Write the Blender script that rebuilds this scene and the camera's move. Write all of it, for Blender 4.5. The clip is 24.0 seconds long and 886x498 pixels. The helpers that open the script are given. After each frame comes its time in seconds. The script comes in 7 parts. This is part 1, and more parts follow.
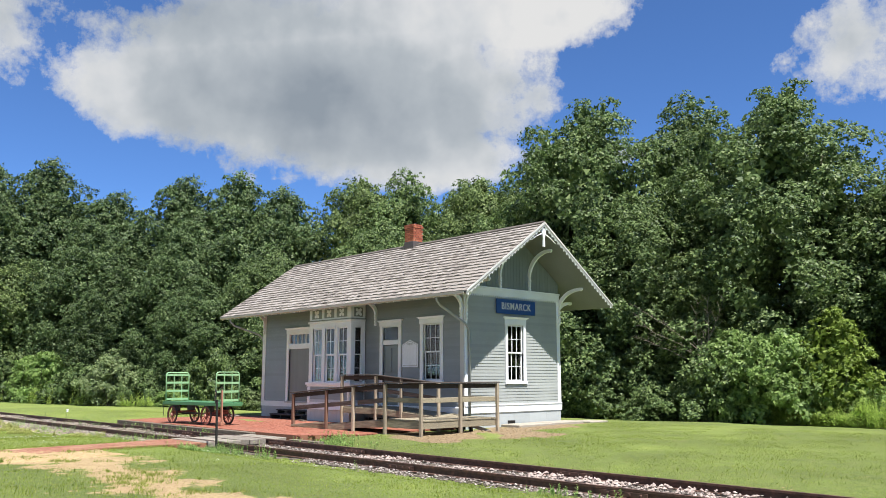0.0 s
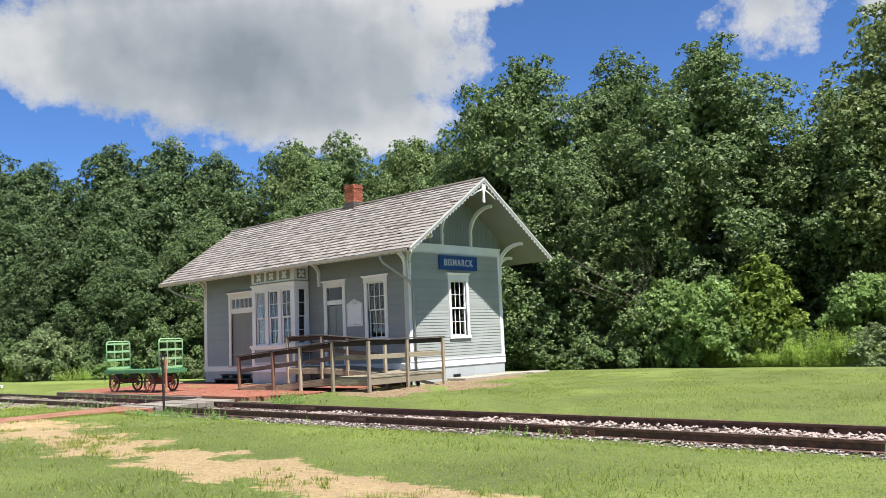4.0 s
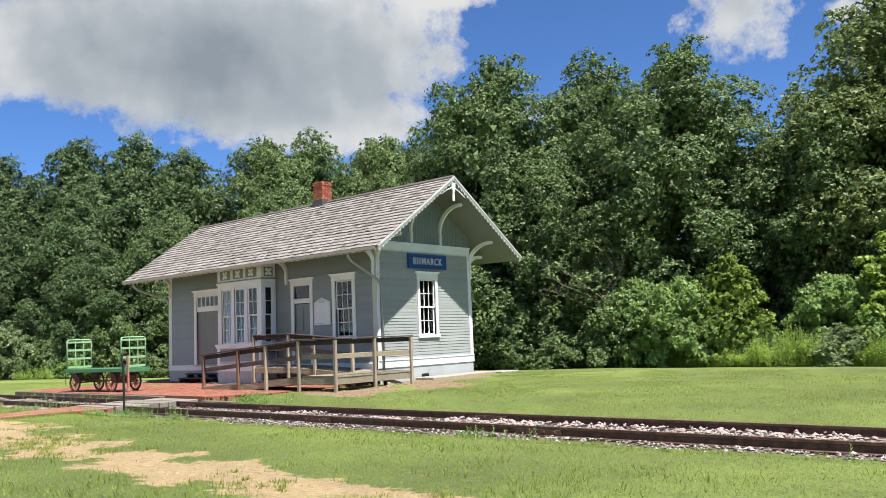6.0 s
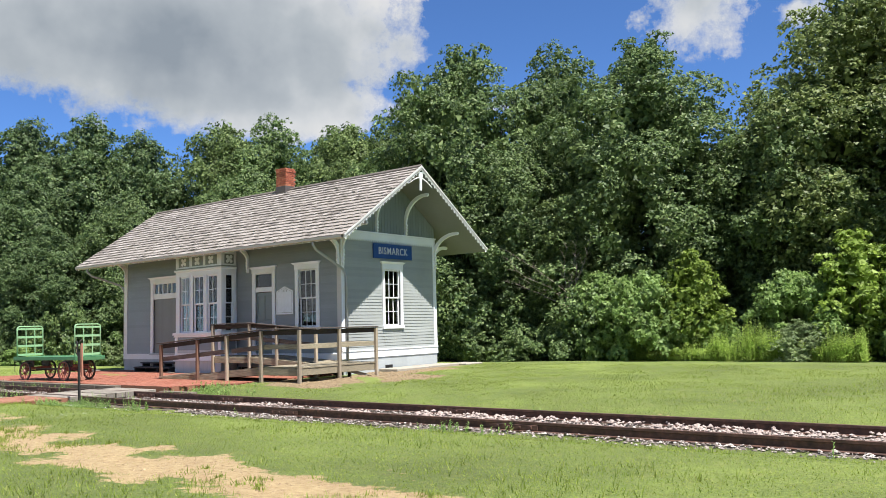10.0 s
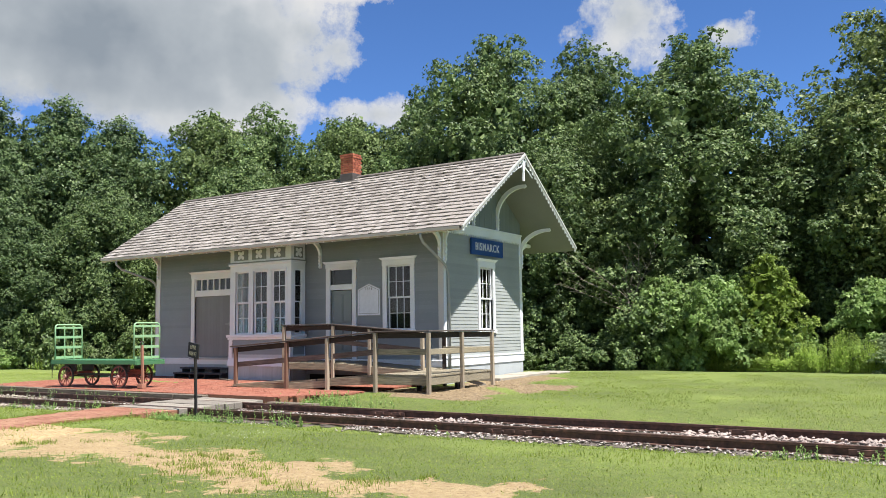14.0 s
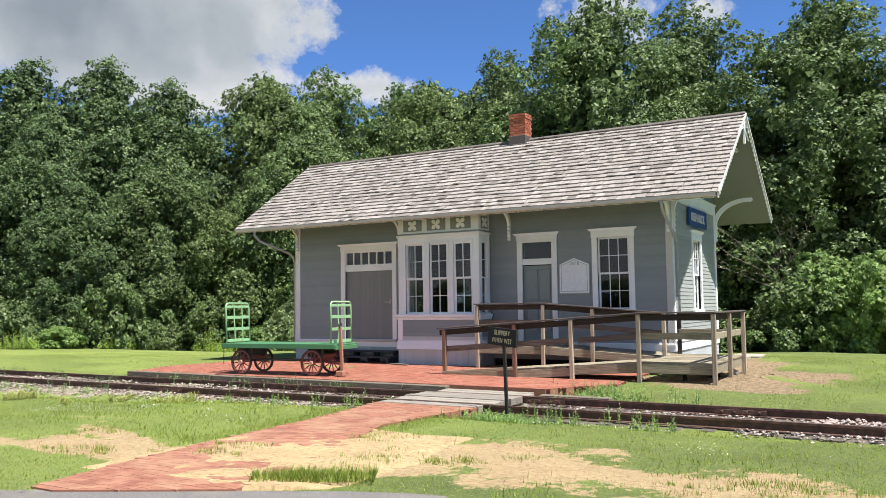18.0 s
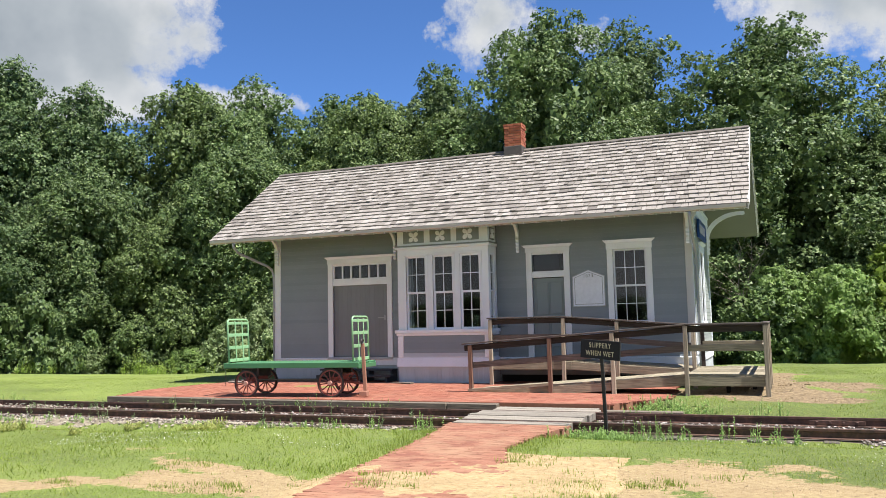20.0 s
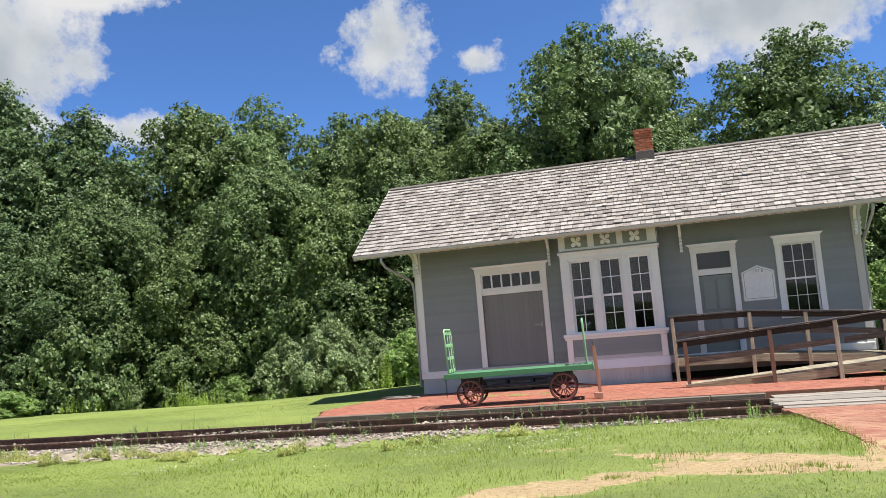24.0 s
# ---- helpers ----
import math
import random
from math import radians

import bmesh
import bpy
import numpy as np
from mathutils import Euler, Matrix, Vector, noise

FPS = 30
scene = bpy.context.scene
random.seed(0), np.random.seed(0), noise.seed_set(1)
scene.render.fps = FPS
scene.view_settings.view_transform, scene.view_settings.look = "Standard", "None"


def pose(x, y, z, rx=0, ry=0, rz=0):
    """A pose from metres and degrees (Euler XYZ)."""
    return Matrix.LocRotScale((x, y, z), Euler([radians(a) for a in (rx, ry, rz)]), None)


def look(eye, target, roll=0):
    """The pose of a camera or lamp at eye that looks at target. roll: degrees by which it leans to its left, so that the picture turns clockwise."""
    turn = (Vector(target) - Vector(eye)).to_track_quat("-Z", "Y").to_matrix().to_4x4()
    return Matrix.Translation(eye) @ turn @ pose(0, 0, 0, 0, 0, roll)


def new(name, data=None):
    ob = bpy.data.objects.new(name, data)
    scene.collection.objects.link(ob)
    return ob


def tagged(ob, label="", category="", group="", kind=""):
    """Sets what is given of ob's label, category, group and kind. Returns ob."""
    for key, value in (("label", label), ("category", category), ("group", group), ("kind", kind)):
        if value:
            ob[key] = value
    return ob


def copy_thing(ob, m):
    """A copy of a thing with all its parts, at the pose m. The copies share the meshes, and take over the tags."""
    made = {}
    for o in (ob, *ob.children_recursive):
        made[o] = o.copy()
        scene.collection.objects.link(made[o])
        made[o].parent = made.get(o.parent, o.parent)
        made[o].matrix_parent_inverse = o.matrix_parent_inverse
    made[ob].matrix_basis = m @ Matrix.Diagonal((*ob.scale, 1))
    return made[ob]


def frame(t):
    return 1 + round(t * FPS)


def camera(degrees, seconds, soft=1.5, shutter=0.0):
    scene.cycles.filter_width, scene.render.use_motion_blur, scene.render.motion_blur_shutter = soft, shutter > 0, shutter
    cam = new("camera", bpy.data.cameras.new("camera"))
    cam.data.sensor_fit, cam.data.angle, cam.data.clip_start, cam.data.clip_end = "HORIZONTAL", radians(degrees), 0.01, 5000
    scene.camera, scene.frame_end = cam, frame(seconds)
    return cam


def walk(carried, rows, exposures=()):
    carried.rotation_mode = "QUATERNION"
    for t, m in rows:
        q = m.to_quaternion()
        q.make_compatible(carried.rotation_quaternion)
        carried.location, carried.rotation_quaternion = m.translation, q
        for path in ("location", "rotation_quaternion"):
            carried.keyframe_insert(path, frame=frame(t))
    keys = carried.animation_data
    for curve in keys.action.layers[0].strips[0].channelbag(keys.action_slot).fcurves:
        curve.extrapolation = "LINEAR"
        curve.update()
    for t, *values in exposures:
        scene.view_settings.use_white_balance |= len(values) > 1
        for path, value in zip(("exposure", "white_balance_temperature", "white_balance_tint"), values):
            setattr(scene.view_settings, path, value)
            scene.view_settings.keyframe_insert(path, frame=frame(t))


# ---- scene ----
cam = camera(57.0, 24.0, soft=0.7)
PATH = [
    (0, (19.177, -18.898, 1.748), (17.735, -17.547, 2.059), -0.1),
    (0.5, (19.16, -18.948, 1.627), (17.776, -17.544, 1.96), -1.6),
    (1, (19.051, -18.932, 1.559), (17.719, -17.475, 1.883), -4.4),
    (1.5, (19.105, -18.927, 1.532), (17.793, -17.444, 1.815), -5.1),
    (2, (19.159, -18.986, 1.507), (17.834, -17.508, 1.753), -3.6),
    (2.5, (19.17, -19.058, 1.492), (17.826, -17.595, 1.721), -3.3),
    (4.5, (19.165, -19.139, 1.567), (17.829, -17.666, 1.782), -2.2),
    (5, (19.149, -19.062, 1.587), (17.821, -17.581, 1.799), -2.0),
    (5.5, (19.082, -18.966, 1.541), (17.773, -17.469, 1.754), -2.1),
    (6, (19.081, -18.915, 1.524), (17.791, -17.402, 1.738), -2.3),
    (6.5, (19.064, -18.896, 1.563), (17.793, -17.366, 1.772), -2.4),
    (7, (19.037, -18.934, 1.602), (17.777, -17.393, 1.806), -2.3),
    (7.5, (19.046, -18.986, 1.537), (17.79, -17.443, 1.743), -1.7),
    (8, (19.055, -18.955, 1.501), (17.797, -17.414, 1.707), -1.4),
    (8.5, (19.07, -18.898, 1.508), (17.809, -17.357, 1.701), -1.4),
    (9, (19.049, -18.835, 1.519), (17.793, -17.289, 1.699), -1.3),
    (9.5, (18.865, -18.826, 1.541), (17.634, -17.262, 1.73), -1.4),
    (11.5, (17.364, -19.258, 1.601), (16.196, -17.644, 1.773), -1.9),
    (12, (16.547, -19.32, 1.582), (15.405, -17.689, 1.779), -1.9),
    (12.5, (15.621, -19.407, 1.587), (14.512, -17.753, 1.775), -1.6),
    (13, (14.689, -19.57, 1.559), (13.599, -17.903, 1.747), -1.9),
    (13.5, (13.658, -19.696, 1.562), (12.579, -18.023, 1.756), -1.0),
    (14, (12.569, -19.802, 1.585), (11.504, -18.122, 1.786), -0.8),
    (14.5, (11.562, -19.936, 1.56), (10.495, -18.258, 1.772), -1.2),
    (15, (10.562, -20.013, 1.558), (9.493, -18.336, 1.771), -1.2),
    (15.5, (9.694, -20.108, 1.573), (8.623, -18.432, 1.785), -1.1),
    (16, (8.869, -20.233, 1.613), (7.788, -18.564, 1.825), -0.8),
    (16.5, (8.005, -20.36, 1.687), (6.924, -18.69, 1.892), -0.7),
    (17, (6.998, -20.561, 1.798), (5.942, -18.872, 1.98), -0.0),
    (17.5, (6.321, -20.765, 1.811), (5.267, -19.075, 1.988), -0.5),
    (18, (5.589, -20.892, 1.807), (4.571, -19.176, 1.946), -0.7),
    (18.5, (4.805, -20.981, 1.772), (3.815, -19.247, 1.898), -0.8),
    (20.5, (1.122, -21.757, 1.741), (0.397, -19.906, 1.958), -1.2),
    (21, (0.13, -21.996, 1.703), (-0.686, -20.193, 1.99), -1.0),
    (21.5, (-0.855, -22.229, 1.704), (-1.752, -20.467, 2.009), -1.4),
    (22, (-1.754, -22.392, 1.677), (-2.674, -20.637, 1.947), -2.2),
    (22.5, (-2.448, -22.817, 1.614), (-3.297, -21.025, 1.872), -4.0),
    (23, (-3.288, -23.228, 1.608), (-3.976, -21.362, 1.821), -4.8),
    (23.5, (-4.145, -23.607, 1.646), (-4.737, -21.71, 1.871), -4.1),
    (24, (-4.846, -23.952, 1.723), (-5.382, -22.038, 1.943), -4.6),
]
walk(cam, [(t, look(eye, target, roll)) for t, eye, target, roll in PATH], exposures=[(0, 1.06), (6, 1.06), (10, 1.09), (14, 1.11), (16, 1.15), (21, 1.15), (24, 1.12)])

# ---- light ----
world = bpy.data.worlds.new("summer_sky")
scene.world = world
world.use_nodes = True
wn = world.node_tree.nodes
wl = world.node_tree.links
sky = wn.new("ShaderNodeTexSky")
sky.sky_type = 'NISHITA'
sky.sun_disc = False
SUN_TO = Vector((1.0, -0.2, 2.2)).normalized()
sky.sun_elevation = math.asin(SUN_TO.z)
sky.sun_rotation = math.atan2(SUN_TO.x, SUN_TO.y)
sky.altitude, sky.air_density, sky.dust_density, sky.ozone_density = 3000.0, 1.0, 0.05, 8.0
wn["Background"].inputs["Strength"].default_value = 0.075
clear_air = wn.new("ShaderNodeMix")
clear_air.data_type, clear_air.blend_type = 'RGBA', 'MULTIPLY'
clear_air.inputs["Factor"].default_value = 1.0
wl.new(sky.outputs[0], clear_air.inputs[6])
clear_air.inputs[7].default_value = (0.83, 0.99, 1.15, 1.0)
wl.new(clear_air.outputs[2], wn["Background"].inputs["Color"])
sun_data = bpy.data.lights.new("sun", 'SUN')
sun_data.energy, sun_data.angle, sun_data.color = 5.0, radians(0.53), (1.0, 0.96, 0.9)
sun = new("sun", sun_data)
sun.matrix_world = look(SUN_TO * 60, (0, 0, 0))

# ---- helpers of this scene ----
rng = np.random.default_rng(7)


def part(name, bm, material, parent=None, label="", smooth=False):
    """Links a bmesh as one mesh object, under a thing or a part."""
    me = bpy.data.meshes.new(name)
    bm.to_mesh(me)
    bm.free()
    me.materials.append(material)
    if smooth:
        me.polygons.foreach_set("use_smooth", [True] * len(me.polygons))
    return hang(name, me, parent, label)


def hang(name, me, parent=None, label="", at=None):
    ob = new(name, me)
    if parent is not None:
        ob.parent = parent
        ob.matrix_parent_inverse = rest[parent.name].inverted() if parent.name in rest else Matrix()
    if at is not None:
        ob.matrix_basis = at
    if label:
        ob["label"] = label
    return ob


rest = {}


def thing(name, label, category, at=(0, 0, 0), group="", kind=""):
    """An Empty at a thing's base; its parts are built in world places."""
    ob = new(name)
    ob.location = at
    rest[ob.name] = Matrix.Translation(at)
    return tagged(ob, label, category, group, kind)


def box(bm, x0, x1, y0, y1, z0, z1, bevel=0.0, m=None):
    made = bmesh.ops.create_cube(bm, size=1.0)["verts"]
    bmesh.ops.scale(bm, vec=(x1 - x0, y1 - y0, z1 - z0), verts=made)
    bmesh.ops.translate(bm, vec=((x0 + x1) / 2, (y0 + y1) / 2, (z0 + z1) / 2), verts=made)
    if bevel:
        edges = list({e for v in made for e in v.link_edges})
        got = bmesh.ops.bevel(bm, geom=edges, offset=bevel, segments=1, affect='EDGES')
        made = list({v for f in got["faces"] for v in f.verts} | {v for v in made if v.is_valid})
    if m is not None:
        bmesh.ops.transform(bm, matrix=m, verts=made)
    return made


def boxes(*rows, bevel=0.0):
    bm = bmesh.new()
    for row in rows:
        box(bm, *row, bevel=bevel)
    return bm


def beam(bm, a, b, wide, tall, bevel=0.006, up=(0, 0, 1)):
    """A plank or post from a to b; tall is measured along up."""
    a, b = Vector(a), Vector(b)
    d = b - a
    x = d.normalized()
    y = Vector(up).cross(x)
    if y.length < 1e-4:
        y = Vector((0, 1, 0)).cross(x)
    y.normalize()
    z = x.cross(y)
    m = Matrix((x, y, z)).transposed().to_4x4()
    m.translation = (a + b) / 2
    return box(bm, -d.length / 2, d.length / 2, -wide / 2, wide / 2, -tall / 2, tall / 2, bevel, m)


def plank(*args, **keys):
    bm = bmesh.new()
    beam(bm, *args, **keys)
    return bm


def sheet(bm, outline, thick, axis):
    """A flat outline (points in space) pushed out by the vector axis."""
    face = bm.faces.new([bm.verts.new(p) for p in outline])
    out = bmesh.ops.extrude_face_region(bm, geom=[face])["geom"]
    bmesh.ops.translate(bm, vec=Vector(axis) * thick, verts=[g for g in out if isinstance(g, bmesh.types.BMVert)])
    bmesh.ops.recalc_face_normals(bm, faces=bm.faces)
    return bm


def tube(bm, points, radius, sides=8, closed=False):
    """A round bar along points."""
    points = [Vector(p) for p in points]
    rings = []
    n = len(points)
    for i, p in enumerate(points):
        if closed:
            d = points[(i + 1) % n] - points[i - 1]
        else:
            d = points[min(i + 1, n - 1)] - points[max(i - 1, 0)]
        d.normalize()
        a = d.cross(Vector((0.31, 0.17, 0.93)))
        a.normalize()
        b = d.cross(a)
        r = radius[i] if isinstance(radius, (list, tuple)) else radius
        rings.append([bm.verts.new(p + r * (math.cos(t) * a + math.sin(t) * b)) for t in [2 * math.pi * k / sides for k in range(sides)]])
    for i in range(n if closed else n - 1):
        one, two = rings[i], rings[(i + 1) % n]
        for k in range(sides):
            bm.faces.new((one[k], one[(k + 1) % sides], two[(k + 1) % sides], two[k]))
    if not closed:
        bm.faces.new(rings[0][::-1])
        bm.faces.new(rings[-1])
    bmesh.ops.recalc_face_normals(bm, faces=bm.faces)
    return bm


def strip_mesh(name, co, per, material):
    """A mesh of loose polygons with `per` corners each, from an array of points."""
    me = bpy.data.meshes.new(name)
    n = len(co) // per
    me.vertices.add(len(co))
    me.vertices.foreach_set("co", np.asarray(co, np.float32).ravel())
    me.loops.add(len(co))
    me.loops.foreach_set("vertex_index", np.arange(len(co), dtype=np.int32))
    me.polygons.add(n)
    me.polygons.foreach_set("loop_start", np.arange(0, len(co), per, dtype=np.int32))
    me.polygons.foreach_set("loop_total", np.full(n, per, dtype=np.int32))
    me.materials.append(material)
    me.update()
    me.validate()
    return me


def solids(name, blocks, material):
    """One mesh out of many eight-cornered blocks, given as an array (n, 8, 3): four corners below, four above."""
    blocks = np.asarray(blocks, float)
    n = len(blocks)
    quad = np.array([[0, 3, 2, 1], [4, 5, 6, 7], [0, 1, 5, 4], [1, 2, 6, 5], [2, 3, 7, 6], [3, 0, 4, 7]])
    faces = (np.arange(n)[:, None, None] * 8 + quad).reshape(-1, 4)
    me = bpy.data.meshes.new(name)
    me.from_pydata(blocks.reshape(-1, 3).tolist(), [], faces.tolist())
    me.materials.append(material)
    me.update()
    return me


def block(x0, x1, y0, y1, z0, z1):
    return [(x0, y0, z0), (x1, y0, z0), (x1, y1, z0), (x0, y1, z0), (x0, y0, z1), (x1, y0, z1), (x1, y1, z1), (x0, y1, z1)]


# ---- materials ----
class Nodes:
    """Short hand for building a node material."""

    def __init__(self, name, rough=0.7, metal=0.0):
        self.mat = bpy.data.materials.new(name)
        self.mat.use_nodes = True
        self.tree = self.mat.node_tree
        self.bsdf = self.tree.nodes["Principled BSDF"]
        self.bsdf.inputs["Roughness"].default_value = rough
        self.bsdf.inputs["Metallic"].default_value = metal
        self.coord = self.node("ShaderNodeTexCoord").outputs["Object"]

    def node(self, kind, **values):
        n = self.tree.nodes.new(kind)
        for key, value in values.items():
            n.inputs[key.replace("_", " ")].default_value = value
        return n

    def link(self, a, b):
        self.tree.links.new(a, b)
        return b

    def scaled(self, x, y, z):
        m = self.node("ShaderNodeMapping")
        m.inputs["Scale"].default_value = (x, y, z)
        self.link(self.coord, m.inputs["Vector"])
        return m.outputs[0]

    def noise(self, scale, detail=4.0, stretch=None, rough=0.55, distort=0.0):
        n = self.node("ShaderNodeTexNoise", Scale=scale, Detail=detail, Roughness=rough, Distortion=distort)
        self.link(self.scaled(*stretch) if stretch else self.coord, n.inputs["Vector"])
        return n.outputs["Fac"]

    def ramp(self, fac, *stops):
        r = self.node("ShaderNodeValToRGB")
        el = r.color_ramp.elements
        while len(el) < len(stops):
            el.new(0.5)
        for e, (pos, col) in zip(el, stops):
            e.position = pos
            e.color = (*col, 1) if isinstance(col, tuple) else (col, col, col, 1)
        self.link(fac, r.inputs[0])
        return r.outputs[0]

    def mix(self, fac, a, b, how='MIX'):
        m = self.node("ShaderNodeMix")
        m.data_type, m.blend_type = 'RGBA', how
        for socket, value in ((m.inputs[0], fac), (m.inputs[6], a), (m.inputs[7], b)):
            if hasattr(value, "links"):
                self.link(value, socket)
            elif isinstance(value, tuple):
                socket.default_value = (*value, 1)
            else:
                socket.default_value = value
        return m.outputs[2]

    def maths(self, how, a, b=0.0, clamp=False):
        m = self.node("ShaderNodeMath")
        m.operation, m.use_clamp = how, clamp
        for socket, value in ((m.inputs[0], a), (m.inputs[1], b)):
            if hasattr(value, "links"):
                self.link(value, socket)
            else:
                socket.default_value = value
        return m.outputs[0]

    def random(self, island=False):
        if island:
            return self.node("ShaderNodeNewGeometry").outputs["Random Per Island"]
        return self.node("ShaderNodeObjectInfo").outputs["Random"]

    def attribute(self, name):
        a = self.node("ShaderNodeAttribute")
        a.attribute_name = name
        return a.outputs["Fac"]

    def vary(self, color, fac, low, high):
        """Colour times a value that goes from low to high."""
        r = self.node("ShaderNodeMapRange")
        r.inputs["To Min"].default_value, r.inputs["To Max"].default_value = low, high
        self.link(fac, r.inputs["Value"])
        return self.mix(1.0, color, self.grey(r.outputs[0]), 'MULTIPLY')

    def grey(self, value):
        c = self.node("ShaderNodeCombineColor")
        for i in range(3):
            self.link(value, c.inputs[i])
        return c.outputs[0]

    def done(self, color, bump=None, strength=0.3, distance=0.01):
        if isinstance(color, tuple):
            self.bsdf.inputs["Base Color"].default_value = (*color, 1)
        else:
            self.link(color, self.bsdf.inputs["Base Color"])
        if bump is not None:
            b = self.node("ShaderNodeBump", Strength=strength, Distance=distance)
            self.link(bump, b.inputs["Height"])
            self.link(b.outputs[0], self.bsdf.inputs["Normal"])
        return self.mat


def painted(name, base, worn, grain=(3, 3, 40), amount=0.25, rough=0.6, island=False):
    """Old house paint: grain, streaks and flaked spots."""
    n = Nodes(name, rough)
    streak = n.noise(6, 5, grain)
    spots = n.noise(26, 6, None, 0.7)
    blot = n.noise(0.9, 3)
    col = n.vary(base, streak, 0.86, 1.12)
    col = n.vary(col, blot, 0.84, 1.14)
    col = n.vary(col, n.random(island), 0.94, 1.06)
    flaked = n.ramp(spots, (0.62, 0.0), (0.7, 1.0))
    col = n.mix(n.maths('MULTIPLY', flaked, amount), col, worn)
    return n.done(col, streak, 0.25, 0.004)


def lumber(name, base, dark, along=0, rough=0.85):
    """Weathered boards with grain along one axis."""
    n = Nodes(name, rough)
    s = [22.0, 22.0, 22.0]
    s[along] = 1.2
    grain = n.noise(2.2, 6, tuple(s), 0.6, 0.4)
    blot = n.noise(1.7, 4)
    col = n.ramp(grain, (0.3, dark), (0.7, base))
    col = n.vary(col, blot, 0.72, 1.22)
    col = n.vary(col, n.random(), 0.8, 1.15)
    return n.done(col, grain, 0.5, 0.006)


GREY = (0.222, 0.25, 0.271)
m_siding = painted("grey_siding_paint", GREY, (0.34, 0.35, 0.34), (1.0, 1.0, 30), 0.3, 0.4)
# paler copy of the siding paint: the gable's sunlight is partly in the colour
m_siding_lit = painted("lit_siding_paint", (0.33, 0.35, 0.345), (0.45, 0.45, 0.43), (1.0, 1.0, 30), 0.4, 0.5)
m_gable = painted("grey_board_paint", (0.2, 0.225, 0.225), (0.32, 0.33, 0.32), (30, 30, 1.0), 0.4, 0.45)
m_white = painted("white_trim_paint", (0.775, 0.8, 0.835), (0.36, 0.33, 0.29), (14, 14, 14), 0.5, 0.5)
m_door = painted("grey_door_paint", (0.188, 0.2, 0.214), (0.4, 0.4, 0.4), (24, 24, 0.8), 0.15, 0.5)
m_entry = painted("entry_door_paint", (0.2, 0.238, 0.25), (0.36, 0.38, 0.38), (24, 24, 0.8), 0.15, 0.5)
m_found = painted("foundation_paint", (0.4, 0.43, 0.44), (0.24, 0.24, 0.22), (26, 26, 1.0), 0.5, 0.75)
m_skirt = painted("peeling_skirt_paint", (0.44, 0.49, 0.525), (0.22, 0.24, 0.24), (30, 30, 0.8), 0.75, 0.75)
m_rake = painted("weathered_rake_paint", (0.5, 0.495, 0.48), (0.22, 0.2, 0.18), (14, 14, 14), 0.7, 0.7)
m_cap = lumber("ramp_rail_caps", (0.13, 0.105, 0.092), (0.04, 0.032, 0.028), 0)
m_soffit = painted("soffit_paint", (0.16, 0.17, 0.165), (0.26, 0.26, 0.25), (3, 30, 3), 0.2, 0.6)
# near black; on the panel behind the ramp it stands in for shade
m_dark = Nodes("near_black", 0.9).done((0.012, 0.012, 0.012))
# near black: the dimness of the rooms behind the panes is in the colour
m_inner = Nodes("dim_room_surface", 0.9)
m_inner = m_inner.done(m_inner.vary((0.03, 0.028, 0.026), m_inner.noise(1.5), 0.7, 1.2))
m_gutter = painted("gutter_metal", (0.5, 0.455, 0.4), (0.26, 0.22, 0.18), (1, 9, 9), 0.6, 0.6)
m_pipe = painted("downspout_metal", (0.33, 0.345, 0.345), (0.2, 0.19, 0.18), (9, 9, 1), 0.3, 0.45)
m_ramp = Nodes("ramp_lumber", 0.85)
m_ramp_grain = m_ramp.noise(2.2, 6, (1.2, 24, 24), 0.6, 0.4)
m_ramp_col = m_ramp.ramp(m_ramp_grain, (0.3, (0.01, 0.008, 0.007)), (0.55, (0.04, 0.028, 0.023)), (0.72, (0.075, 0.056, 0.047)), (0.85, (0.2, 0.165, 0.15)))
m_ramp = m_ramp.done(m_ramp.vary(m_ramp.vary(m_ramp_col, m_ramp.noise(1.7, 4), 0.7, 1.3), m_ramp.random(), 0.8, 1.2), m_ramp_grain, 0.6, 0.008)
m_ramp_grey = lumber("ramp_decking", (0.4, 0.345, 0.24), (0.14, 0.118, 0.08), 0)
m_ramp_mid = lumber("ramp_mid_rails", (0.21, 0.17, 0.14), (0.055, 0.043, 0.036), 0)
m_post = lumber("ramp_post_lumber", (0.46, 0.385, 0.285), (0.2, 0.16, 0.115), 2)
m_post_red = lumber("ramp_post_brown", (0.24, 0.13, 0.085), (0.1, 0.055, 0.036), 2)
m_plank = lumber("crossing_planks", (0.32, 0.285, 0.235), (0.13, 0.113, 0.092), 0)
m_timber = lumber("edge_timber", (0.2, 0.162, 0.12), (0.065, 0.052, 0.04), 0)
m_step = lumber("dark_step_wood", (0.07, 0.075, 0.08), (0.03, 0.03, 0.032), 0)


def glass_material():
    n = Nodes("window_glass", 0.0)
    n.bsdf.inputs["Transmission Weight"].default_value = 1.0
    n.bsdf.inputs["IOR"].default_value = 1.48
    wave = n.noise(1.4, 1.0)
    return n.done((0.93, 0.96, 0.95), wave, 0.05, 0.02)


m_glass = glass_material()


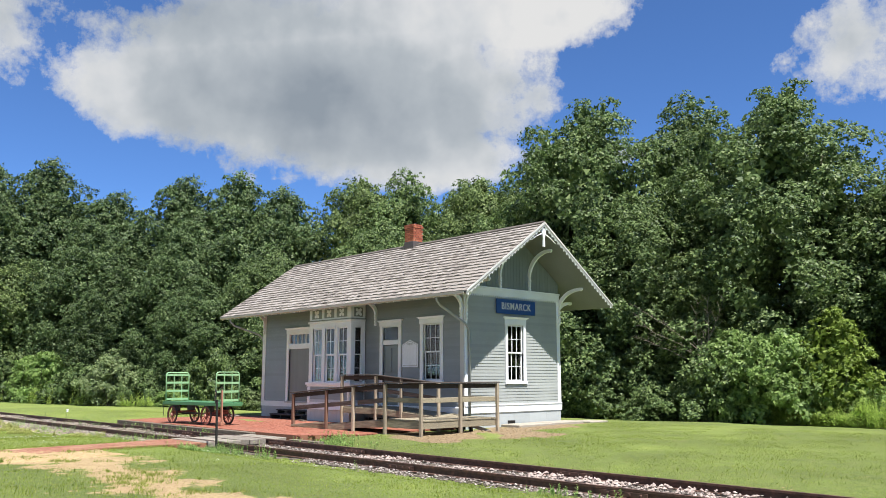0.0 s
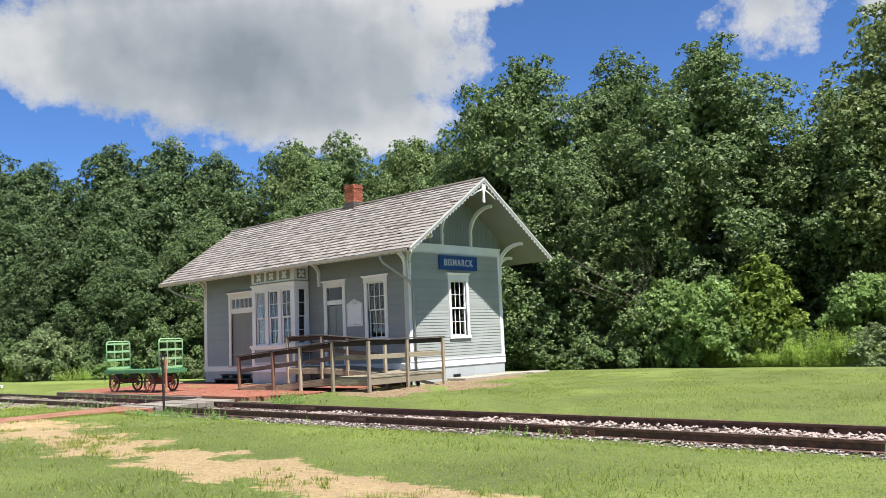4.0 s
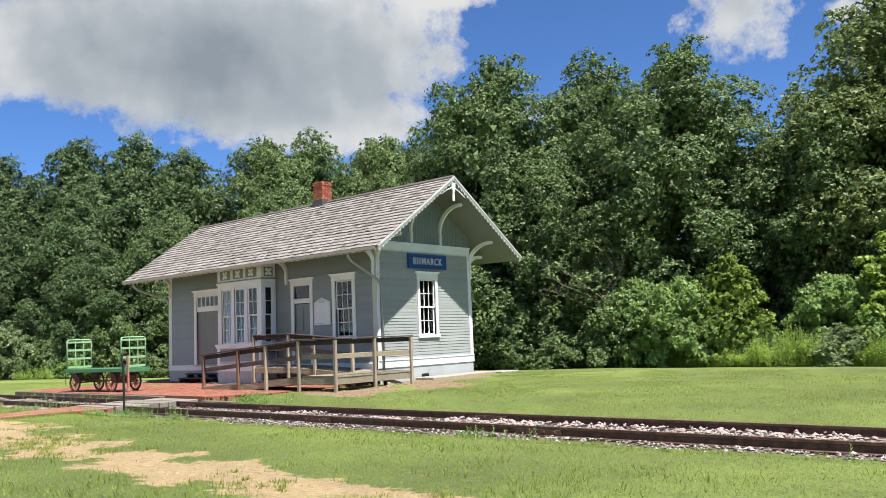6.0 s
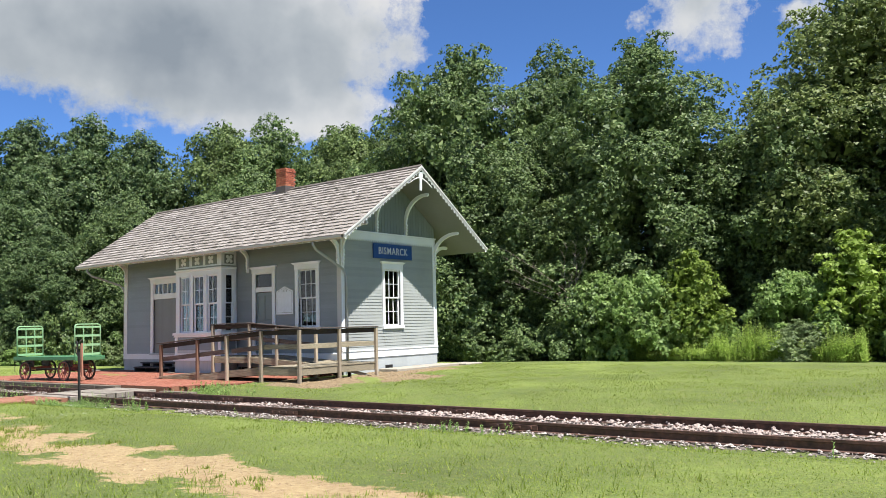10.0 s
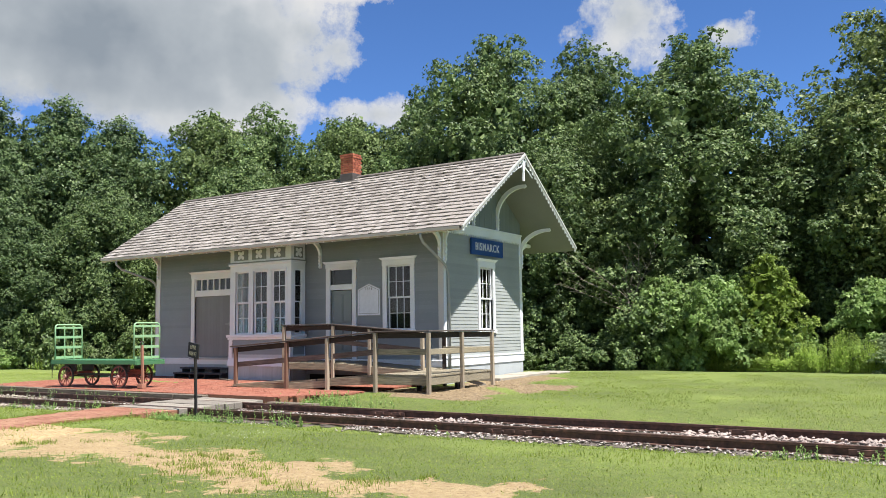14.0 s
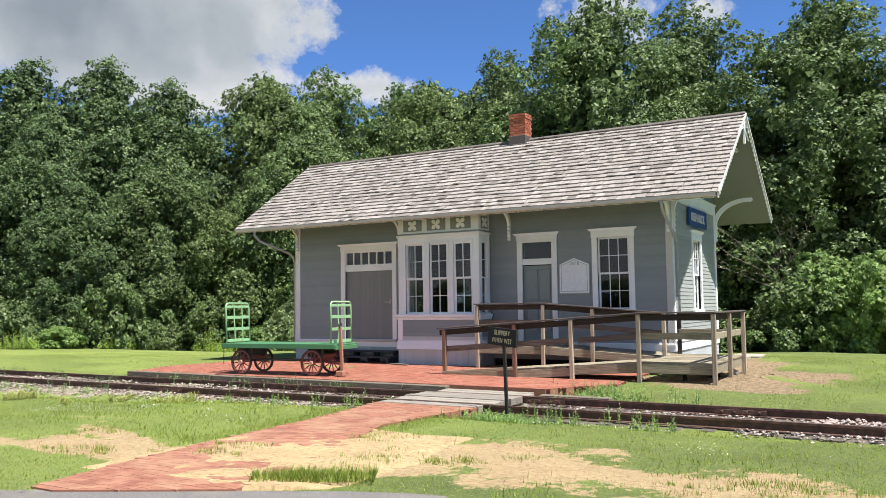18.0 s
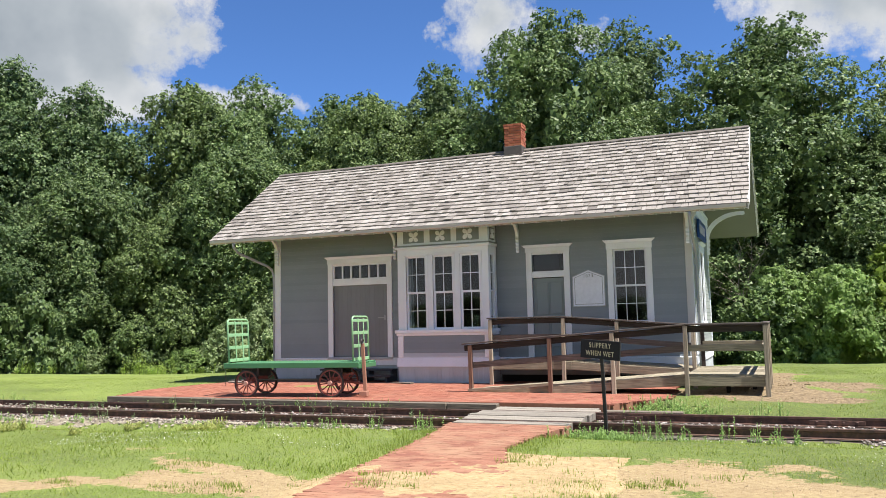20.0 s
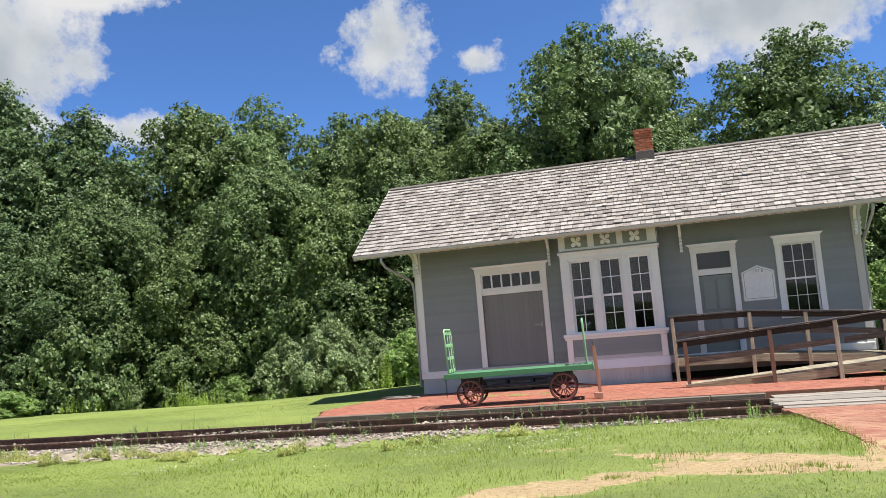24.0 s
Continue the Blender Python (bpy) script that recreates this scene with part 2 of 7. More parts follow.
def shingle_material():
    n = Nodes("weathered_shingles", 0.85)
    grain = n.noise(2.5, 6, (60, 3, 3), 0.62)
    blot = n.noise(0.55, 4, None, 0.6)
    col = n.ramp(n.random(True), (0.0, (0.13, 0.112, 0.098)), (0.12, (0.2, 0.176, 0.156)), (0.75, (0.28, 0.25, 0.225)), (1.0, (0.325, 0.295, 0.27)))
    col = n.vary(col, grain, 0.45, 1.5)
    col = n.vary(col, blot, 0.84, 1.14)
    grime = n.ramp(n.noise(3.2, 7, (1.0, 0.45, 0.45), 0.72), (0.55, 0.0), (0.68, 1.0))
    col = n.mix(n.maths('MULTIPLY', grime, 0.4), col, (0.11, 0.095, 0.085))
    moss = n.ramp(n.noise(0.8, 5), (0.66, 0.0), (0.78, 1.0))
    col = n.mix(n.maths('MULTIPLY', moss, 0.35), col, (0.2, 0.19, 0.13))
    return n.done(col, grain, 0.6, 0.006)


m_shingle = shingle_material()
m_ridge = lumber("ridge_board", (0.14, 0.12, 0.105), (0.06, 0.05, 0.043), 0)


def brick_material(name, a, b, c, island=True, mortar=None, dusty=0.6, low=0.48):
    n = Nodes(name, 0.85)
    col = n.ramp(n.random(island), (0.0, a), (0.5, b), (1.0, c))
    col = n.vary(col, n.noise(30, 5), 0.78, 1.2)
    col = n.vary(col, n.noise(0.7, 4), 0.82, 1.14)
    if mortar:
        dust = n.ramp(n.noise(1.3, 8, None, 0.75), (low, 0.0), (low + 0.18, 1.0))
        col = n.mix(n.maths('MULTIPLY', dust, dusty), col, mortar)
        dark = n.ramp(n.noise(2.6, 6, None, 0.7), (0.58, 0.0), (0.7, 1.0))
        col = n.mix(n.maths('MULTIPLY', dark, 0.35), col, (0.13, 0.06, 0.04))
    return n.done(col, n.noise(60, 4), 0.4, 0.003)


m_brick = brick_material("chimney_brick", (0.24, 0.06, 0.032), (0.34, 0.095, 0.05), (0.43, 0.15, 0.08), False)
m_mortar = Nodes("mortar", 0.9)
m_mortar = m_mortar.done(m_mortar.vary((0.26, 0.2, 0.165), m_mortar.noise(18), 0.7, 1.15))
PAVER_RED = ((0.2, 0.06, 0.036), (0.262, 0.086, 0.05), (0.32, 0.122, 0.075))
m_paver = brick_material("paving_brick", *PAVER_RED, True, (0.3, 0.15, 0.095), 0.5)
m_paver_one = brick_material("paving_brick_single", *PAVER_RED, False, (0.3, 0.15, 0.095), 0.5)
WALK_RED = ((0.19, 0.07, 0.043), (0.24, 0.097, 0.058), (0.285, 0.128, 0.078))
m_walk = brick_material("dusty_walk_brick", *WALK_RED, True, (0.33, 0.195, 0.115), 0.72, 0.44)
m_walk_one = brick_material("dusty_walk_brick_single", *WALK_RED, False, (0.33, 0.195, 0.115), 0.72, 0.44)
m_bed = Nodes("sand_bed", 0.95)
m_bed = m_bed.done(m_bed.vary((0.26, 0.115, 0.07), m_bed.noise(9, 5), 0.6, 1.3), m_bed.noise(70), 0.3, 0.004)


def sand_colour(n):
    """Trodden yellow sand: pale crust, damp brown patches, dark crumbs and thin dead stubble."""
    sand = n.ramp(n.noise(14, 6, None, 0.65), (0.28, (0.2, 0.128, 0.06)), (0.42, (0.35, 0.25, 0.122)), (0.75, (0.48, 0.375, 0.2)))
    damp = n.ramp(n.noise(0.9, 6, (1.0, 2.2, 1.0), 0.65), (0.45, 0.0), (0.7, 1.0))
    sand = n.mix(n.maths('MULTIPLY', damp, 0.42), sand, (0.285, 0.185, 0.095))
    clod = n.ramp(n.noise(8, 7, (1.0, 1.7, 1.0), 0.72), (0.54, 0.0), (0.62, 1.0))
    sand = n.mix(n.maths('MULTIPLY', clod, 0.45), sand, (0.19, 0.115, 0.06))
    stubble = n.ramp(n.noise(5, 7, (1.0, 1.5, 1.0), 0.75), (0.6, 0.0), (0.68, 1.0))
    sand = n.mix(n.maths('MULTIPLY', stubble, 0.6), sand, (0.2, 0.2, 0.07))
    return n.vary(sand, n.noise(1.6, 5), 0.78, 1.1)


def ground_material():
    """Mown grass with worn, sandy and stony places by the sheet's own attributes."""
    n = Nodes("mown_grass_ground", 0.82)
    fine = n.noise(38, 6, None, 0.7)
    mid = n.noise(3.2, 5, None, 0.6)
    big = n.noise(0.35, 4)
    col = n.ramp(fine, (0.34, (0.058, 0.092, 0.016)), (0.5, (0.124, 0.168, 0.028)), (0.66, (0.208, 0.25, 0.052)))
    col = n.vary(col, n.noise(13, 5, None, 0.65), 0.7, 1.3)
    col = n.vary(col, mid, 0.74, 1.26)
    straw = n.ramp(n.noise(4.2, 6, (1.0, 1.6, 1.0), 0.7), (0.52, 0.0), (0.68, 1.0))
    col = n.mix(n.maths('MULTIPLY', straw, 0.34), col, (0.22, 0.21, 0.075))
    col = n.vary(col, big, 0.8, 1.2)
    mown = n.noise(1.0, 3, (0.12, 1.5, 1.0))
    col = n.vary(col, mown, 0.8, 1.22)
    col = n.vary(col, n.attribute("sward"), 0.74, 1.22)
    dry = n.ramp(n.noise(0.8, 5), (0.55, 0.0), (0.75, 1.0))
    col = n.mix(n.maths('MULTIPLY', dry, 0.18), col, (0.16, 0.165, 0.045))
    pale = n.ramp(n.attribute("sward"), (0.5, 0.0), (1.0, 1.0))
    col = n.mix(n.maths('MULTIPLY', pale, 0.4), col, (0.2, 0.242, 0.048))
    sand = sand_colour(n)
    edge = n.maths('ADD', n.attribute("worn"), n.maths('MULTIPLY', n.maths('SUBTRACT', n.noise(9.0, 8, None, 0.74), 0.5), 1.5))
    mask = n.ramp(edge, (0.46, 0.0), (0.58, 1.0))
    col = n.mix(mask, col, sand)
    soil = n.ramp(n.noise(11, 6, None, 0.7), (0.3, (0.075, 0.05, 0.028)), (0.48, (0.2, 0.14, 0.075)), (0.72, (0.36, 0.27, 0.15)))
    edge = n.maths('ADD', n.attribute("soil"), n.maths('MULTIPLY', n.maths('SUBTRACT', n.noise(4, 6, None, 0.72), 0.5), 1.2))
    col = n.mix(n.ramp(edge, (0.47, 0.0), (0.6, 1.0)), col, soil)
    return n.done(col, n.noise(55, 5, None, 0.7), 0.9, 0.03)


m_ground = ground_material()


def loose_material(name, dark, light, size=14):
    n = Nodes(name, 0.95)
    col = n.ramp(n.noise(size, 6, None, 0.65), (0.3, dark), (0.7, light))
    col = n.vary(col, n.noise(1.6, 5), 0.7, 1.15)
    col = n.vary(col, n.noise(60, 4), 0.75, 1.2)
    return n.done(col, n.noise(55, 5, None, 0.7), 0.8, 0.01)


m_sand = Nodes("loose_sand", 0.95)
m_sand = m_sand.done(sand_colour(m_sand), m_sand.noise(55, 5, None, 0.7), 0.9, 0.015)
m_soil = loose_material("dry_soil", (0.12, 0.08, 0.045), (0.34, 0.255, 0.15), 9)
m_crumb = loose_material("sand_crumbs", (0.2, 0.13, 0.07), (0.5, 0.39, 0.24), 20)
m_lime = loose_material("limestone", (0.23, 0.195, 0.15), (0.47, 0.415, 0.335), 20)
m_dust = loose_material("limestone_dust", (0.13, 0.105, 0.065), (0.38, 0.325, 0.245), 4)


def leaf_material(name, dark, mid, light, thin=0.35):
    n = Nodes(name, 0.55)
    col = n.ramp(n.random(True), (0.0, dark), (0.5, mid), (1.0, light))
    col = n.vary(col, n.noise(0.9, 3), 0.55, 1.45)
    col = n.vary(col, n.noise(0.16, 2), 0.75, 1.25)
    col = n.vary(col, n.random(), 0.88, 1.14)
    n.link(col, n.bsdf.inputs["Base Color"])
    n.bsdf.inputs["Specular IOR Level"].default_value = 0.3
    n.bsdf.inputs["Roughness"].default_value = 0.54
    shine = n.node("ShaderNodeBsdfTranslucent")
    n.link(n.vary(col, n.random(True), 1.1, 1.3), shine.inputs["Color"])
    both = n.node("ShaderNodeMixShader")
    both.inputs[0].default_value = thin
    n.link(n.bsdf.outputs[0], both.inputs[1])
    n.link(shine.outputs[0], both.inputs[2])
    n.link(both.outputs[0], n.tree.nodes["Material Output"].inputs["Surface"])
    return n.mat


m_leaf = leaf_material("oak_leaves", (0.044, 0.077, 0.027), (0.092, 0.148, 0.047), (0.19, 0.252, 0.094), 0.25)
m_leaf_b = leaf_material("maple_leaves", (0.045, 0.078, 0.027), (0.093, 0.15, 0.046), (0.19, 0.254, 0.092), 0.25)
m_leaf_c = leaf_material("ash_leaves", (0.049, 0.08, 0.026), (0.1, 0.152, 0.044), (0.197, 0.256, 0.088), 0.25)
m_leaf_dark = leaf_material("deep_green_leaves", (0.032, 0.06, 0.023), (0.068, 0.114, 0.038), (0.135, 0.185, 0.072), 0.22)
# leaf green raised so that one tall tree looks sunlit
m_leaf_pale = leaf_material("sunlit_tree_leaves", (0.075, 0.11, 0.032), (0.15, 0.2, 0.058), (0.26, 0.31, 0.112), 0.3)
m_leaf_light = leaf_material("young_leaves", (0.115, 0.195, 0.052), (0.2, 0.305, 0.088), (0.31, 0.42, 0.145), 0.42)
m_leaf_grey = leaf_material("silvery_leaves", (0.1, 0.15, 0.062), (0.18, 0.24, 0.102), (0.28, 0.34, 0.165))
m_leaf_lime = leaf_material("lime_leaves", (0.12, 0.185, 0.03), (0.195, 0.28, 0.05), (0.3, 0.395, 0.085), 0.4)
m_weed = leaf_material("tall_weeds", (0.23, 0.33, 0.065), (0.33, 0.45, 0.1), (0.42, 0.53, 0.15), 0.5)


def blade_material():
    """Grass: fresh, bluish and straw-dry blades in drifts."""
    n = Nodes("grass_blades", 0.6)
    col = n.ramp(n.random(True), (0.0, (0.15, 0.2, 0.03)), (0.45, (0.21, 0.288, 0.04)), (0.8, (0.29, 0.358, 0.068)), (1.0, (0.37, 0.37, 0.12)))
    cool = n.ramp(n.noise(1.3, 5, None, 0.65), (0.45, 0.0), (0.68, 1.0))
    col = n.mix(n.maths('MULTIPLY', cool, 0.3), col, (0.14, 0.228, 0.035))
    dry = n.ramp(n.noise(2.1, 5, (1.0, 1.6, 1.0), 0.65), (0.56, 0.0), (0.72, 1.0))
    col = n.mix(n.maths('MULTIPLY', dry, 0.5), col, (0.33, 0.35, 0.11))
    col = n.vary(col, n.noise(0.5, 4), 0.8, 1.2)
    n.link(col, n.bsdf.inputs["Base Color"])
    n.bsdf.inputs["Specular IOR Level"].default_value = 0.25
    shine = n.node("ShaderNodeBsdfTranslucent")
    n.link(col, shine.inputs["Color"])
    both = n.node("ShaderNodeMixShader")
    both.inputs[0].default_value = 0.45
    n.link(n.bsdf.outputs[0], both.inputs[1])
    n.link(shine.outputs[0], both.inputs[2])
    n.link(both.outputs[0], n.tree.nodes["Material Output"].inputs["Surface"])
    return n.mat


m_scrub = leaf_material("dry_scrub_leaves", (0.22, 0.26, 0.07), (0.36, 0.38, 0.12), (0.48, 0.48, 0.2), 0.45)
m_blade = blade_material()
m_petal = leaf_material("clover_petals", (0.5, 0.5, 0.44), (0.62, 0.62, 0.56), (0.75, 0.75, 0.7))
m_bark = Nodes("bark", 0.9)
m_bark = m_bark.done(m_bark.vary((0.085, 0.068, 0.05), m_bark.noise(6, 6, (4, 4, 1)), 0.5, 1.5), m_bark.noise(14, 5, (5, 5, 1)), 0.8, 0.03)
m_twig = Nodes("dead_twigs", 0.9)
m_twig = m_twig.done(m_twig.vary((0.24, 0.2, 0.17), m_twig.noise(8), 0.7, 1.3))


def rail_material():
    n = Nodes("rusty_rail_steel", 0.62, 0.25)
    col = n.ramp(n.noise(9, 6, None, 0.65), (0.3, (0.04, 0.025, 0.02)), (0.55, (0.11, 0.058, 0.043)), (0.8, (0.23, 0.115, 0.075)))
    return n.done(col, n.noise(40, 4), 0.3, 0.003)


m_rail = rail_material()
m_tie = lumber("old_ties", (0.15, 0.125, 0.1), (0.05, 0.042, 0.035), 1)


def stone_material():
    n = Nodes("ballast_stone", 0.9)
    col = n.ramp(n.random(True), (0.0, (0.075, 0.062, 0.054)), (0.35, (0.19, 0.157, 0.138)), (0.75, (0.33, 0.285, 0.26)), (1.0, (0.47, 0.435, 0.4)))
    col = n.vary(col, n.noise(24, 4), 0.75, 1.2)
    return n.done(col, n.noise(40, 4), 0.4, 0.004)


m_stone = stone_material()
m_bedstone = Nodes("ballast_bed", 0.95)
m_bedstone = m_bedstone.done(m_bedstone.ramp(m_bedstone.noise(22, 6, None, 0.75), (0.3, (0.045, 0.037, 0.028)), (0.55, (0.13, 0.105, 0.08)), (0.75, (0.26, 0.22, 0.19))), m_bedstone.noise(30, 5), 1.0, 0.03)


def asphalt_material():
    n = Nodes("old_asphalt", 0.9)
    col = n.ramp(n.noise(90, 5, None, 0.8), (0.32, (0.06, 0.056, 0.052)), (0.55, (0.15, 0.142, 0.132)), (0.72, (0.27, 0.25, 0.225)))
    col = n.vary(col, n.noise(1.4, 6, None, 0.65), 0.7, 1.25)
    dusty = n.ramp(n.noise(0.8, 6, None, 0.7), (0.5, 0.0), (0.7, 1.0))
    col = n.mix(n.maths('MULTIPLY', dusty, 0.35), col, (0.3, 0.24, 0.16))
    return n.done(col, n.noise(160, 2), 0.5, 0.004)


m_asphalt = asphalt_material()
m_slab = Nodes("concrete_slab", 0.9)
m_slab = m_slab.done(m_slab.vary((0.33, 0.3, 0.25), m_slab.noise(5, 6), 0.7, 1.15), m_slab.noise(50), 0.3, 0.004)
m_green = painted("green_cart_paint", (0.06, 0.18, 0.08), (0.03, 0.07, 0.03), (1, 18, 18), 0.5, 0.5)
m_mint = painted("pale_green_paint", (0.25, 0.44, 0.23), (0.1, 0.2, 0.1), (9, 9, 9), 0.35, 0.5)
m_red = painted("dull_red_paint", (0.25, 0.07, 0.052), (0.06, 0.025, 0.02), (12, 12, 12), 0.6, 0.6)
m_iron = painted("dark_iron", (0.035, 0.028, 0.026), (0.12, 0.06, 0.04), (12, 12, 12), 0.5, 0.55)
m_hub = painted("faded_pink_paint", (0.5, 0.26, 0.2), (0.3, 0.12, 0.09), (14, 14, 14), 0.5, 0.6)
m_orange = painted("faded_orange_wood", (0.33, 0.16, 0.105), (0.2, 0.1, 0.06), (20, 20, 1), 0.5, 0.7)
m_blue = painted("blue_sign_paint", (0.018, 0.07, 0.25), (0.01, 0.035, 0.13), (2, 2, 2), 0.2, 0.4)
m_letter = painted("pale_sign_letters", (0.62, 0.62, 0.66), (0.4, 0.4, 0.5), (9, 9, 9), 0.2, 0.5)
m_black = painted("black_sign_paint", (0.012, 0.011, 0.01), (0.04, 0.035, 0.03), (6, 6, 6), 0.3, 0.85)
m_cream = painted("cream_sign_letters", (0.6, 0.52, 0.33), (0.4, 0.32, 0.2), (9, 9, 9), 0.3, 0.6)
m_board = painted("notice_board_white", (0.72, 0.74, 0.8), (0.6, 0.62, 0.68), (2, 2, 2), 0.1, 0.45)
m_lead = Nodes("lead_flashing", 0.6, 0.3)
m_lead = m_lead.done(m_lead.vary((0.1, 0.085, 0.08), m_lead.noise(9), 0.6, 1.4))

# ---- ground ----
WID = 4.92       # depth of the station, front wall on y = 0
LEFT = -12.5     # its far end; the lettered gable stands on x = 0
FLOOR = 0.78
BRICK = 0.12     # top of the brick platform
RAIL = 0.06      # top of the rails


def smooth(a, b, v):
    t = np.clip((v - a) / (b - a), 0, 1)
    return t * t * (3 - 2 * t)


def wobble(x, y, scale, seed):
    """Cheap smooth noise in about -1..1 for arrays."""
    out = 0
    r = np.random.default_rng(seed)
    for k in range(1, 6):
        a, b, c, d = r.uniform(0.6, 1.7, 4) * k / scale
        p, q = r.uniform(0, 6.3, 2)
        out = out + np.sin(a * x + b * y * (1 if k % 2 else -1) + p) * np.cos(d * y - c * x * 0.6 + q) / k ** 0.6
    return out / 1.9


def height(x, y):
    """The lie of the land."""
    x, y = np.asarray(x, float), np.asarray(y, float)
    z = 0.02 + 0.0 * x
    z = z - 0.15 * smooth(-9.6, -8.6, y) * (1 - smooth(-5.6, -4.6, y))
    z = z + 0.07 * smooth(-5.2, -3.0, y) + 0.06 * smooth(-2, 4, y) * smooth(-2, 2, x)
    z = z + 0.035 * smooth(-5.4, -4.6, y) * (1 - smooth(-3.2, -2.4, y)) * smooth(-0.7, -0.2, x) * (1 - smooth(1.2, 2.6, x))
    z = z - 0.32 * smooth(6, 15, y) - 0.3 * smooth(4, 14, y) * (1 - smooth(-26, -14, x))
    z = z + 0.11 * np.exp(-((x - 2.2) / 0.55) ** 2 - ((y + 1.6) / 0.9) ** 2) * (1 + 0.5 * wobble(x, y, 0.3, 8))
    z = z - 0.18 * smooth(-5.0, -11.0, x) * smooth(-8.2, -9.2, y) * smooth(-14.5, -10.5, y)
    z = z - 0.26 * smooth(-12.0, -24.0, x) * smooth(-4.5, 6.0, y)
    side = np.interp(-y, [14.2, 15.0, 16.3, 19.0, 32.0], [1.7, 1.95, 2.65, 4.95, 6.9])
    flat = smooth(0.0, 0.8, -14.8 + 0.55 * x - y) * (1 - smooth(side - 0.1, side + 0.5, x))
    flat = np.clip(flat, 0, 1)
    return (z + 0.012 * wobble(x, y, 1.6, 3) + 0.03 * wobble(x, y, 7.0, 5)) * (1 - flat) - 0.05 * flat


def grains(x, y, size, seed, octaves=4, rough=0.6):
    """Fractal value noise in about -1..1 for arrays, with features of the given size."""
    x, y = np.asarray(x, float), np.asarray(y, float)
    out, total, amp = 0.0, 0.0, 1.0
    for k in range(octaves):
        s = size / 2 ** k
        gx, gy = x / s + 13.7 * k, y / s - 7.1 * k
        ix, iy = np.floor(gx), np.floor(gy)
        fx, fy = gx - ix, gy - iy
        fx, fy = fx * fx * (3 - 2 * fx), fy * fy * (3 - 2 * fy)

        def corner(a, b):
            v = np.sin((ix + a) * 127.1 + (iy + b) * 311.7 + seed * 74.7) * 43758.5453
            return 2 * (v - np.floor(v)) - 1
        v = (corner(0, 0) * (1 - fx) + corner(1, 0) * fx) * (1 - fy) + (corner(0, 1) * (1 - fx) + corner(1, 1) * fx) * fy
        out, total, amp = out + amp * v, total + amp, amp * rough
    return out / total * 1.6


def worn(x, y):
    """How bare and sandy the ground is, 0 to 1."""
    x, y = np.asarray(x, float), np.asarray(y, float)
    at = [-12, -7, -6.2, -5, -4.2, -3.1, -2.5, -1.5, 0.4, 2.5, 5, 7, 9, 11, 13, 16, 20]
    mid = np.interp(x, at, [-17.4, -15.4, -15.0, -14.1, -13.9, -13.7, -13.45, -13.05, -12.65, -12.4, -12.75, -13.1, -13.1, -13.15, -13.2, -13.0, -12.6])
    half = np.interp(x, at, [0.25, 0.4, 0.42, 0.55, 0.55, 0.5, 0.6, 1.1, 1.2, 0.85, 0.75, 0.62, 0.68, 0.58, 0.45, 0.25, 0.1])
    d = np.abs(y - mid + 0.35 * wobble(x, y, 1.8, 11) + 0.25 * grains(x, y, 1.6, 4)) / half
    w = 1.22 - 0.72 * d
    second = np.abs(y + 13.05 + 0.3 * (x + 4.5) + 0.3 * wobble(x, y, 1.2, 2)) / 0.28
    w = np.maximum(w, np.clip(1.1 - 0.75 * second, 0, 1) * smooth(-6.2, -5.4, x) * (1 - smooth(-3.8, -3.0, x)))
    # thin, straggling turf round the bare strip, and islands of grass in it
    w = w + 0.85 * grains(x * 0.75, y, 0.75, 8, 5, 0.74) * np.clip(1.5 - np.abs(w - 0.55) * 1.7, 0, 1)
    return np.clip(w, 0, 1)


def bare(x, y):
    """Brown soil round the foot of the landing and the gable."""
    x, y = np.asarray(x, float), np.asarray(y, float)
    a = np.hypot((x - 1.5) / 1.9, (y + 2.3) / 1.7)
    b = np.hypot((x - 1.2) / 1.2, (y - 1.8) / 2.4)
    c = np.hypot((x - 2.9) / 1.3, (y + 0.6) / 1.2)
    d = np.hypot((x - 2.7) / 1.7, (y + 3.7) / 0.55)
    w = np.clip(1.45 - 1.0 * np.minimum(np.minimum(a, b), np.minimum(c, d)), 0, 1)
    return np.clip(w + 0.55 * grains(x, y, 0.9, 21, 4, 0.65) * (w > 0.02), 0, 1)


